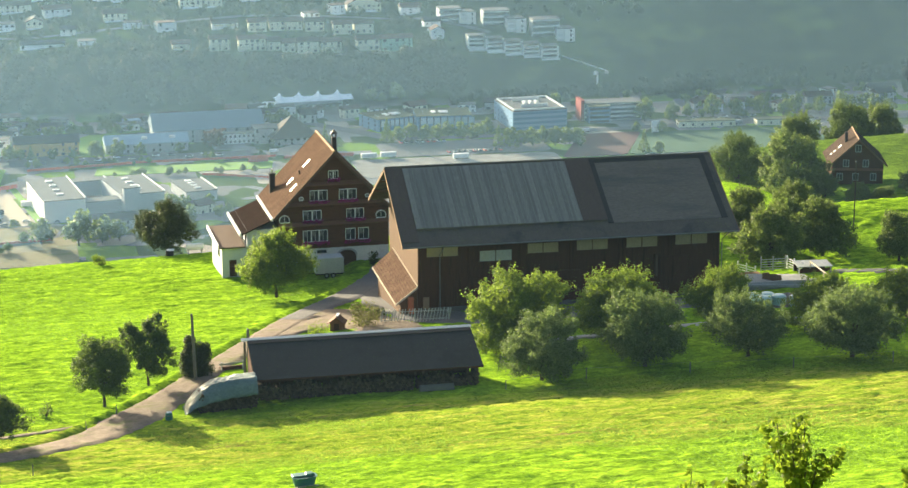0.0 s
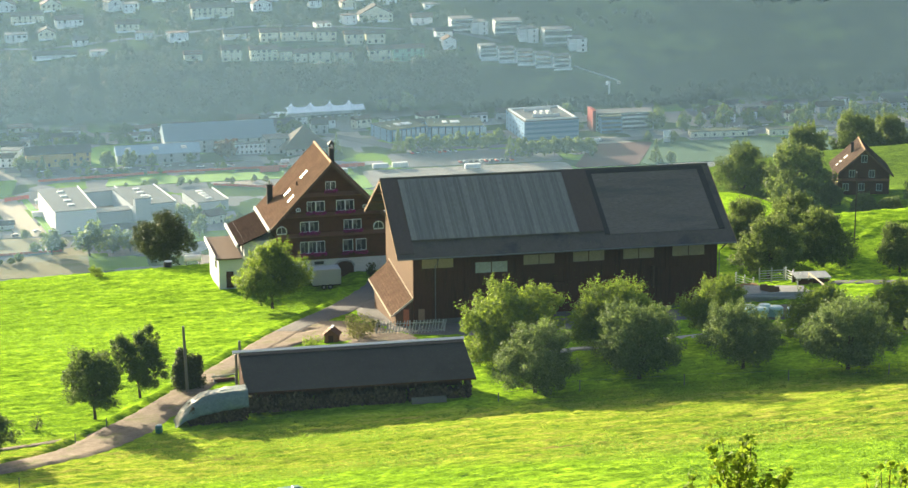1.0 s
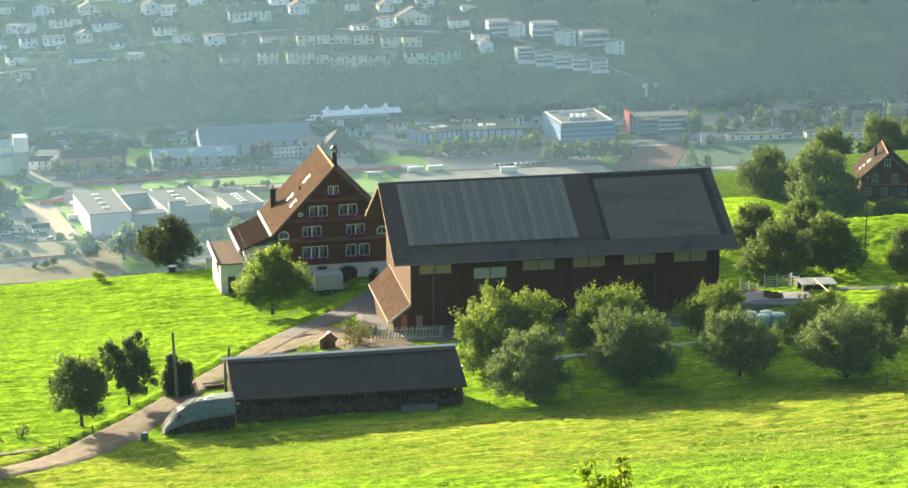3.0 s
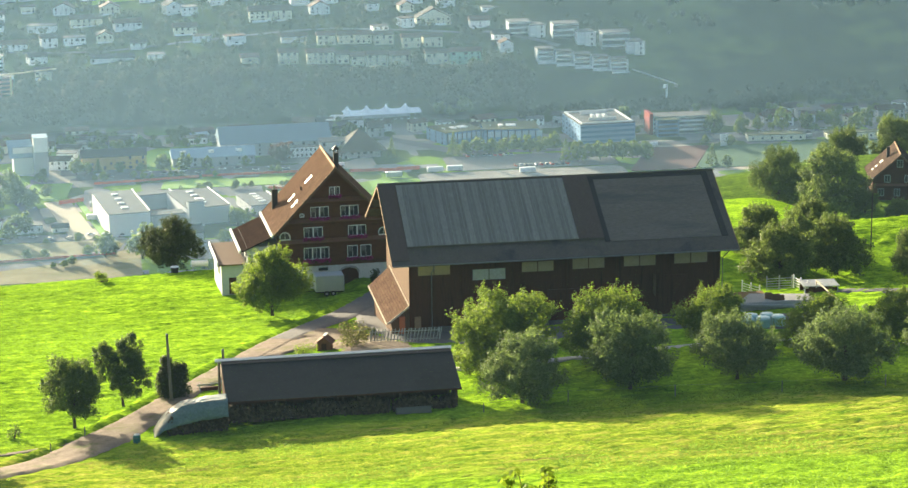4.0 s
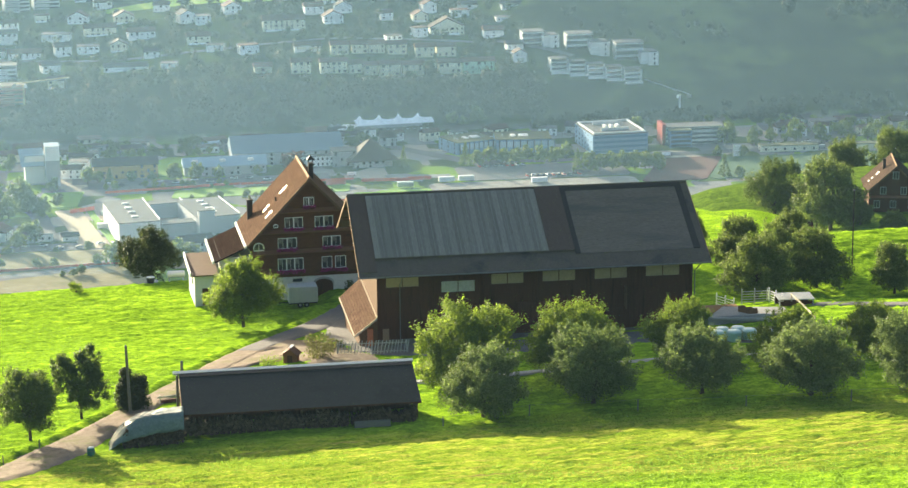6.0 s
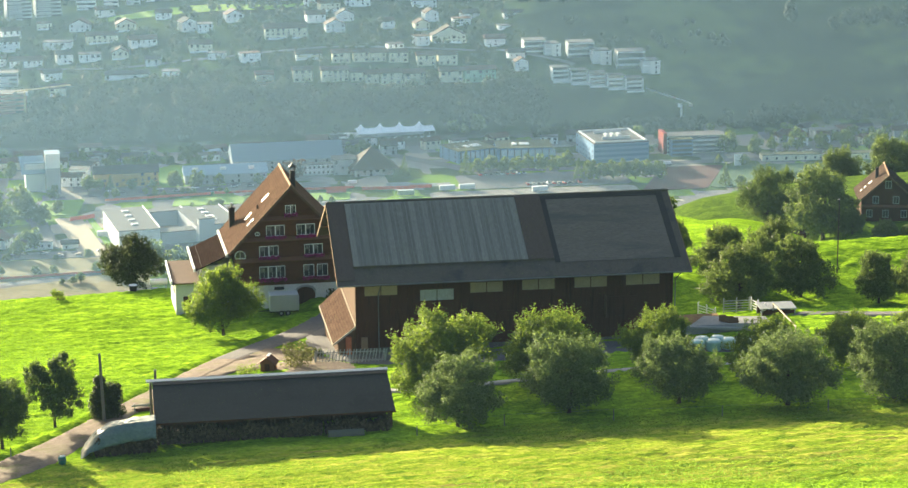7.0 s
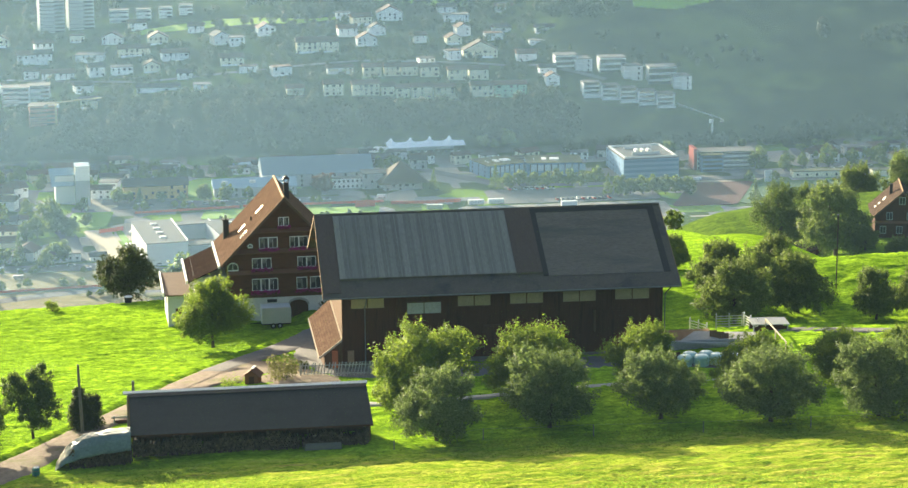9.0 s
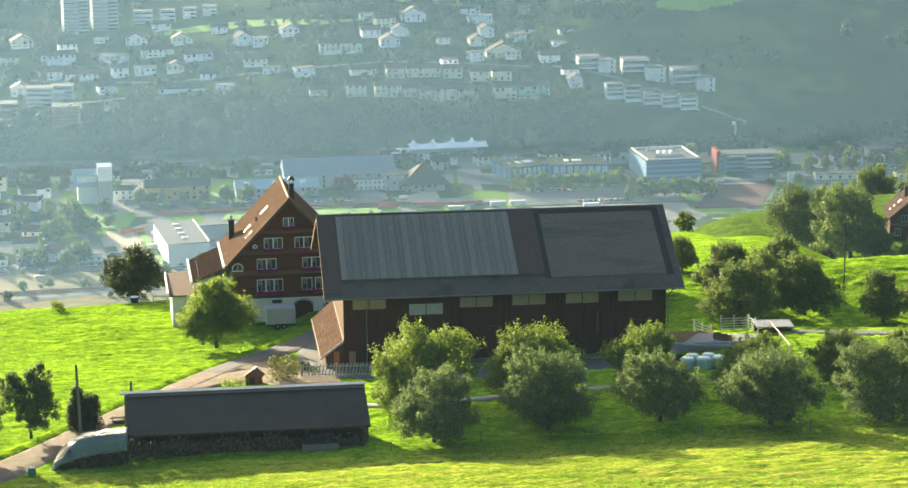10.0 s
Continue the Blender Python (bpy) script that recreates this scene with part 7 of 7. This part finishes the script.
TROUGHWOOD = surface("old_trough_boards", (0.12, 0.115, 0.105), (0.19, 0.18, 0.165), 0.8, 3.0, (1, 6, 6))


def bench():
    t = thing("feed_trough", (-2.7, -33.9, gz(-2.7, -33.9)), "pale wooden trough standing before the stacked firewood", "trough", rz=1)
    part("front_board", box((-1.6, -0.3, 0.12), (1.6, -0.25, 0.6)), TROUGHWOOD, t)
    part("rear_board", box((-1.6, 0.2, 0.12), (1.6, 0.25, 0.6)), TROUGHWOOD, t)
    part("floor_board", box((-1.6, -0.248, 0.14), (1.6, 0.198, 0.2)), TROUGHWOOD, t)
    for x in (-1.64, 1.6):
        part("end_board", box((x, -0.3, 0.0), (x + 0.04, 0.25, 0.62)), TROUGHWOOD, t)


bench()

# pasture fence posts with wire
posts = [(-43.5, -58), (-40.8, -56.3), (-35.8, -38.4), (-32.8, -33), (3.5, -36.2), (11.9, -33.9), (21.9, -35), (31.7, -36.8), (41.5, -37.6), (51.5, -38.5)]
first_post = None
for k, (x, y) in enumerate(posts):
    m = pose(x, y, gz(x, y) - 0.15)
    if first_post is None:
        first_post = tagged(new("fence_post"), "slim grey wooden fence post in the pasture", "fence post", "pasture fence posts")
        first_post.matrix_basis = m
        part("stake", tube([(0, 0, 0), (0, 0, 1.2)], [0.05, 0.045], 7), TROUGHWOOD, first_post)
        part("insulator", tube([(0, -0.05, 1.2), (0, -0.1, 1.2)], [0.02, 0.02], 6), TYRE, first_post)
    else:
        copy_thing(first_post, m)


def wire(pts):
    bm = bmesh.new()
    for (x, y), (u, v) in zip(pts, pts[1:]):
        tube([(x, y - 0.1, gz(x, y) + 1.05), ((x + u) / 2, (y + v) / 2 - 0.1, (gz(x, y) + gz(u, v)) / 2 + 0.98), (u, v - 0.1, gz(u, v) + 1.05)], [0.008] * 3, 4, bm)
    me = bpy.data.meshes.new("fence_wire")
    bm.to_mesh(me)
    bm.free()
    me.materials.append(ZINC2)
    tagged(new("fence_wire", me), "thin wire strung between pasture posts", "wire")


wire(posts[4:])


def garden_tank():
    t = thing("oil_tank", (-17.6, 60.5, gz(-17.6, 60.5) - 0.05), "white cylindrical tank on legs at the meadow's edge", "tank")
    part("vessel", tube([(-1.15, 0, 1.0), (-1.05, 0, 1.0), (1.05, 0, 1.0), (1.15, 0, 1.0)], [0.25, 0.42, 0.42, 0.25], 18), WHITEPAINT, t)
    for x in (-0.9, 0.9):
        for y in (-0.35, 0.35):
            part("leg", box((x - 0.05, y - 0.05, 0), (x + 0.05, y + 0.05, 0.75)), GREYWOOD, t)
    b = thing("rain_tub", (-20.9, 60.2, gz(-20.9, 60.2) - 0.03), "dark plastic rain tub under the edge tree", "tub")
    part("basin", tube([(0, 0, 0), (0, 0, 0.6), (0, 0, 0.8)], [0.42, 0.52, 0.55], 14), TYRE, b)
    part("lid", tube([(0, 0, 0.8), (0, 0, 0.86)], [0.56, 0.5], 14), WHITEPAINT, b)


garden_tank()


# paddock beyond the barn
def paddock():
    w = thing("yard_wall", (42.5, 1.2, gz(42.5, 1.2)), "low concrete wall and ramp of the cattle yard", "wall")
    part("wall_face", box((-5.5, -0.15, -0.5), (5.2, 0.15, 0.9), bevel=0.03), CONCRETE, w)
    part("wall_side", box((-5.5, 0.16, -0.5), (-5.2, 6.5, 0.7), bevel=0.03), CONCRETE, w)
    part("ramp", slab((-4.6, -0.6, 0.95), (5.4, -0.6, 0.2), (5.4, 4.6, 0.2), (-1.6, 4.6, 0.6), 0.25), CONCRETE, w, "pale sloping concrete slab")
    part("manure_bed", box((-5.19, 0.16, -0.3), (0.5, 6.4, 0.35), bevel=0.1), MUCK, w, "brown straw bedding")
    for n, (x, y, ln, rz) in enumerate(((41.8, 11.6, 2.8, -62), (45.2, 13.3, 3.0, 0), (48.3, 12.9, 3.0, -75))):
        g = thing("rail_gate", (x, y, gz(x, y) - 0.1), "pale metal tube gate of the cattle yard", "gate", "yard gates", rz=rz)
        for k in range(5):
            part("bar", tube([(0, 0, 0.35 + 0.3 * k), (ln, 0, 0.35 + 0.3 * k)], [0.055, 0.055], 6), WHITEPAINT if n != 1 else GREYWOOD, g)
        for f in (0, 0.5, 1):
            part("upright", tube([(ln * f, 0, 0), (ln * f, 0, 1.9)], [0.08, 0.08], 7), WHITEPAINT if n != 1 else GREYWOOD, g)
    bd = thing("timber_hoarding", (42.9, 2.6, gz(42.9, 2.6) - 0.1), "rust-brown board wall of the cattle yard", "fence", rz=-45)
    for k in range(8):
        part("board", box((-1.2 + 0.3 * k, -0.04, 0), (-0.92 + 0.3 * k, 0.04, 1.55 + 0.06 * (k % 3))), MUCK, bd)
    part("rail", box((-1.25, 0.045, 1.1), (1.25, 0.1, 1.25)), DARKWOOD, bd)
    r = thing("shelter", (50.4, 9.8, gz(50.4, 9.8) - 0.1), "low open shelter with a pale sheet roof", "shelter", rz=-2)
    part("roof", slab((-2.2, -1.2, 1.15), (2.0, -1.2, 1.1), (2.0, 1.2, 1.25), (-2.2, 1.2, 1.3), 0.08), SHELTERROOF, r)
    for x in (-2.0, 1.8):
        for y in (-1.1, 1.1):
            part("post", box((x - 0.06, y - 0.06, 0), (x + 0.06, y + 0.06, 1.25 + (y + 1.3) * 0.06 - 0.24)), GREYWOOD, r)
    part("back_board", box((-2.0, 1.0, 0.1), (1.8, 1.04, 1.08)), DARKWOOD, r)
    part("side_board", box((-1.95, -1.16, 0.1), (1.75, -1.12, 0.9)), DARKWOOD, r)
    # wrapped bales
    for k, (x, y, z) in enumerate(((36.6, -8.2, 0), (38.3, -8.5, 0), (40.0, -8.3, 0), (37.5, -6.7, 0), (39.2, -6.8, 0), (41.7, -9.2, 0))):
        b = thing("silage_bale", (x, y, gz(x, y) - 0.02 + z), "pale mint plastic-wrapped silage bale", "bale", "silage bales", rz=8 * k)
        b.scale = (1.14, 1.14, 1.08)
        bm = tube([(0, 0, 0), (0, 0, 0.08), (0, 0, 1.02), (0, 0, 1.16), (0, 0, 1.22)], [0.55, 0.68, 0.68, 0.54, 0.3], 20)
        part("wrapping", bm, MINT, b)
        for q in (-0.3, 0.05, 0.35):
            part("film_fold", tube([(0, 0, 0.55 + q), (0, 0, 0.58 + q)], [0.688, 0.688], 20), MINT, b)
    tr = thing("timber_rail", (49.7, 9.0, gz(49.7, 9)), "long white sloping timber rail of the yard", "rail")
    for f in (0.02, 0.5, 0.98):
        part("post", box((-0.9 * f - 0.06, -12.0 * f - 0.06, gz(49.7 - 0.9 * f, 9 - 12 * f) - gz(49.7, 9) - 0.2), (-0.9 * f + 0.06, -12.0 * f + 0.06, 1.5 * (1 - f) + (0.9 + gz(48.8, -3) - gz(49.7, 9)) * f)), PALEWOOD, tr)
    part("plank", beam((0, 0, 1.5), (-0.9, -12.0, 0.9 + gz(48.8, -3) - gz(49.7, 9)), 0.09, 0.14), PALEWOOD, tr)
    c = thing("farm_cart", (34.5, -8.6, gz(34.5, -8.6)), "dark low farm cart beside the orchard", "cart", rz=5)
    part("bed", box((-1.8, -0.9, 0.6), (1.8, 0.9, 0.85), bevel=0.03), DARKWOOD, c)
    part("rack", box((-1.8, 0.82, 0.86), (1.8, 0.9, 1.5)), DARKWOOD, c)
    for x in (-1.1, 1.1):
        for y in (-0.9, 0.9):
            part("wheel", tube([(x, y - 0.08, 0.34), (x, y + 0.08, 0.34)], [0.34, 0.34], 12), TYRE, c)


SHELTERROOF = surface("shelter_sheets", (0.30, 0.31, 0.30), (0.42, 0.43, 0.41), 0.6, 1.0, (4, 1, 1), 9.0, 0.2)
MINT = surface("mint_wrap", (0.26, 0.44, 0.40), (0.36, 0.54, 0.49), 0.3, 2.0, None, 14, 0.2, spec=0.5)
MUCK = surface("straw_bedding", (0.16, 0.09, 0.05), (0.26, 0.16, 0.09), 0.9, 2.0, None, 9, 0.6, depth=0.06)
paddock()


def right_farmhouse():
    h = thing("farmhouse", (129.0, 200.0, gz(129, 200) - 1.5), "brown wooden farmhouse with a tiled roof among trees", "house", rz=-14)
    HW, D, ZW, ZR = 6.0, 11.0, 5.6, 11.0
    part("foundation", box((-5.2, 0.2, -3.0), (5.2, D, 1.4)), WHITE, h)
    prof = [(-5.2, 1.4), (5.2, 1.4), (5.2, ZW + 0.5), (0, ZR - 0.2), (-5.2, ZW + 0.5)]
    n = len(prof)
    part("wall", hull([(x, 0, z) for x, z in prof] + [(x, D, z) for x, z in prof], [tuple(range(n)), tuple(range(2 * n - 1, n - 1, -1))] + [(i, (i + 1) % n, n + (i + 1) % n, n + i) for i in range(n)]), DARKWOOD, h)
    rl = part("roof", slab((-HW, -0.9, ZW), (-HW, D + 0.8, ZW), (0, D + 0.8, ZR), (0, -0.9, ZR), 0.2), MIDTILES, h)
    part("roof", slab((HW, D + 0.8, ZW), (HW, -0.9, ZW), (0, -0.9, ZR), (0, D + 0.8, ZR), 0.2), DARKTILES, h)
    part("ridge_tiles", tube([(0, -1, ZR), (0, D + 0.8, ZR)], [0.16, 0.16], 8), RIDGE, h)
    for sx in (-1, 1):
        part("verge_board", slab((sx * HW, -1.0, ZW), (sx * HW, -0.92, ZW), (0, -0.92, ZR), (0, -1.0, ZR), 0.3), BROWNWOOD, h)
    K = (ZR - ZW) / HW
    for xa, xb, ya, yb in ((-3.5, -2.8, 4.8, 6.2), (-4.4, -4.0, 4.8, 5.9), (-5.1, -4.75, 4.8, 5.9)):
        part("skylight", slab((xa, ya, ZR + K * xa + 0.06), (xa, yb, ZR + K * xa + 0.06), (xb, yb, ZR + K * xb + 0.06), (xb, ya, ZR + K * xb + 0.06), 0.1), SKYGLASS, h)
    part("chimney", box((-2.2, 5.0, ZR - 2.6), (-1.6, 5.6, ZR + 0.3), bevel=0.03), CHIMNEY, h)
    for x, z in ((0, 8.3), (-2.4, 5.2), (1.6, 5.2), (-0.4, 2.4), (3.2, 2.4), (-3.6, 2.4)):
        w = part("window", box((x - 0.5, -0.03, z), (x + 0.5, -0.01, z + 1.3)), GLASS, h)
        fr = bmesh.new()
        for lo, hi in (((x - 0.62, z - 0.12), (x + 0.62, z)), ((x - 0.62, z + 1.3), (x + 0.62, z + 1.42)), ((x - 0.62, z), (x - 0.5, z + 1.3)), ((x + 0.5, z), (x + 0.62, z + 1.3)), ((x - 0.04, z), (x + 0.04, z + 1.3))):
            box((lo[0], -0.1, lo[1]), (hi[0], -0.005, hi[1]), fr)
        part("window_frame", fr, GREYWOOD, w)
    part("pent_roof", slab((-5.2, -0.7, 4.5), (5.2, -0.7, 4.5), (5.2, -0.02, 4.85), (-5.2, -0.02, 4.85), 0.08), PENT, h)


right_farmhouse()
hut = thing("field_hut", (111.4, 204.0, gz(111.4, 204) - 0.1), "low brown field hut beside the far farmhouse", "hut", rz=25)
part("wall", box((-2.3, -1.6, 0), (2.3, 1.6, 2.3)), DARKWOOD, hut)
part("roof", slab((-2.9, -2.2, 2.35), (2.9, -2.2, 2.35), (2.9, 2.2, 3.6), (-2.9, 2.2, 3.6), 0.12), MIDTILES, hut)
part("door", box((-0.5, -1.66, 0.1), (0.5, -1.604, 1.9)), BROWNWOOD, hut)

# trees on the rise by the far farmhouse
plant(BROAD, 110.7, 222.0, "broad dark round tree on the rise", rz=40, sc=12.6 / 8.4, sz=12.4 / 9.0)
plant(SHADY[1], 114.6, 196.0, "tall airy tree beside the far farmhouse", rz=77, sc=14.0 / 8.0, sz=14.4 / 8.0)
for k, (x, y, h, w) in enumerate(((118.9, 191.0, 4.6, 5.2), (108.3, 207.0, 4.6, 3.4), (123.5, 185, 4.6, 6.0), (137, 188, 5.6, 7.5), (128, 183, 4.2, 5.6))):
    plant(SHADY[k % 3], x, y, "low leafy tree by the far farmhouse", group="low trees by the far farmhouse", rz=57 * k, sc=w / 8.0, sz=h / 8.0)
for k, (x, y, h, w) in enumerate(((150.2, 340, 15.0, 8.4), (165.7, 340, 14.0, 6.0), (159, 352, 12.5, 8.0))):
    plant(BROAD, x, y, "treetop showing over the crest of the meadow", group="trees behind the crest", rz=47 * k, sc=w / 8.4, sz=h / 9.0)
for k in range(9):
    x, y = 146 + 9.5 * k, 286 - 9 * (k % 2) - 3 * k
    plant(SHADY[k % 3], x, y, "tall leafy tree behind the far farmhouse", group="trees behind the far farmhouse", rz=61 * k, sc=1.5, sz=1.55)
plant(TOWN[1], 66.8, 130.0, "small round tree on the meadow crest", sc=3.2 / 7.5, sz=3.9 / 9.0)

# near crowns below the camera
BIGLEAF = leaf_material("young_leaves", (0.06, 0.10, 0.012), (0.12, 0.17, 0.02), (0.26, 0.36, 0.03), 0.4)


def young_tree(x, y, top, w, seed, leaves):
    """A young fruit tree with few upright shoots and loose leaves."""
    rng = np.random.default_rng(seed)
    z0 = gz(x, y) - 0.2
    H = top - z0
    t = thing("young_tree", (x, y, z0), "young fruit tree with loose upright shoots", "tree", "young trees")
    bm = tube([(0, 0, 0), (0.1, 0, H * 0.4), (0, 0, H * 0.8)], [0.12, 0.09, 0.04], 7)
    cs, rs = [], []
    for k in range(13):
        a = rng.uniform(0, 6.28)
        st = H - rng.uniform(2.2, 3.4)
        r = w / 2 * rng.uniform(0.25, 1.0)
        end = np.array([r * math.cos(a), r * math.sin(a), H - rng.uniform(0.1, 1.5)])
        if k == 0:
            end = np.array([0.05, 0, H])
        tube([(0, 0, st), (end[0] * 0.6, end[1] * 0.6, (st + end[2]) / 2), tuple(end)], [0.04, 0.025, 0.01], 5, bm)
        for f in np.linspace(0.35, 1.0, 5):
            c = np.array([end[0] * f, end[1] * f, st + (end[2] - st) * f])
            cs.append(c)
            rs.append((0.24, 0.24, 0.26))
    part("trunk", bm, BARK, t)
    share("crown", leaf_cloud("crown", cs, rs, leaves, 0.2, BIGLEAF, seed, shell=0.15), t)


young_tree(-19.6, -180.7, 48.6, 2.6, 21, 1500)
young_tree(-21.2, -180.4, 47.5, 2.2, 22, 1300)
young_tree(-22.8, -180.2, 47.2, 1.8, 23, 700)
young_tree(-15.3, -180.4, 47.5, 2.0, 24, 900)


# ---- grass tufts ----
def tufts(seed, count, x0, x1, y0, y1, high, mat, name, label, clear=()):
    """Blades and tufts that catch the low sun; too many to count."""
    rng = np.random.default_rng(seed)
    X, Y = rng.uniform(x0, x1, count), rng.uniform(y0, y1, count)
    ok = np.ones(count, bool)
    for a, b, c, d in clear:
        ok &= ~((X > a) & (X < b) & (Y > c) & (Y < d))
    tx = np.interp(Y, TRACK_Y, TRACK_X)
    ok &= ~(np.abs(X - tx) < 3.4)
    ok &= ~((X > -13) & (X < 2) & (Y > -8) & (Y < 7))
    X, Y = X[ok], Y[ok]
    n = len(X)
    Z = height(X, Y) - 0.03
    a = rng.uniform(0, np.pi, n)
    w, h = rng.uniform(0.08, 0.26, n) * high / 0.2, rng.uniform(0.4, 1.25, n) * high
    lean = rng.normal(0, 0.35, (n, 2)) * h[:, None]
    dx, dy = np.cos(a) * w / 2, np.sin(a) * w / 2
    V = np.stack([np.stack([X - dx, Y - dy, Z], 1), np.stack([X + dx, Y + dy, Z], 1), np.stack([X + dx * 1.4 + lean[:, 0], Y + dy * 1.4 + lean[:, 1], Z + h], 1), np.stack([X - dx * 1.4 + lean[:, 0], Y - dy * 1.4 + lean[:, 1], Z + h * 0.8], 1)], 1).reshape(-1, 3)
    return tagged(new(name, raw_mesh(name, V, np.arange(n * 4).reshape(-1, 4), mat)), label, "grass", kind="stuff")


TRACK_Y = [-62, -51.5, -47.5, -42.5, -35, -26.8, -18, -8, 3, 13, 22, 31, 40]
TRACK_X = [-75, -52, -43.5, -36, -31.4, -27, -23, -18, -12.6, -7.4, -2.8, 2, 5]
BLADE = leaf_material("grass_blades", (0.094, 0.18, 0.018), (0.118, 0.208, 0.024), (0.23, 0.38, 0.045), 0.42)
HAYBLADE = leaf_material("dry_grass_blades", (0.09, 0.145, 0.014), (0.14, 0.18, 0.028), (0.25, 0.35, 0.035), 0.42)
built = ((2, 37, 2, 22), (-17, 6, 39, 53), (-20, 2, -34, -27), (37, 48, 1, 8))
tufts(1, 120000, -52, 2, -50, 58, 0.075, BLADE, "meadow_tufts", "uneven bright meadow grass tufts", built)
tufts(2, 100000, 0, 96, -38, 125, 0.08, BLADE, "orchard_tufts", "uneven green grass tufts under the trees", built)
tufts(3, 100000, -48, 62, -62, -34, 0.07, HAYBLADE, "pasture_tufts", "short grazed grass with dry wisps", built)
tufts(4, 70000, -45, 55, -92, -58, 0.085, BLADE, "pasture_tufts", "lush uneven pasture grass tufts", built)
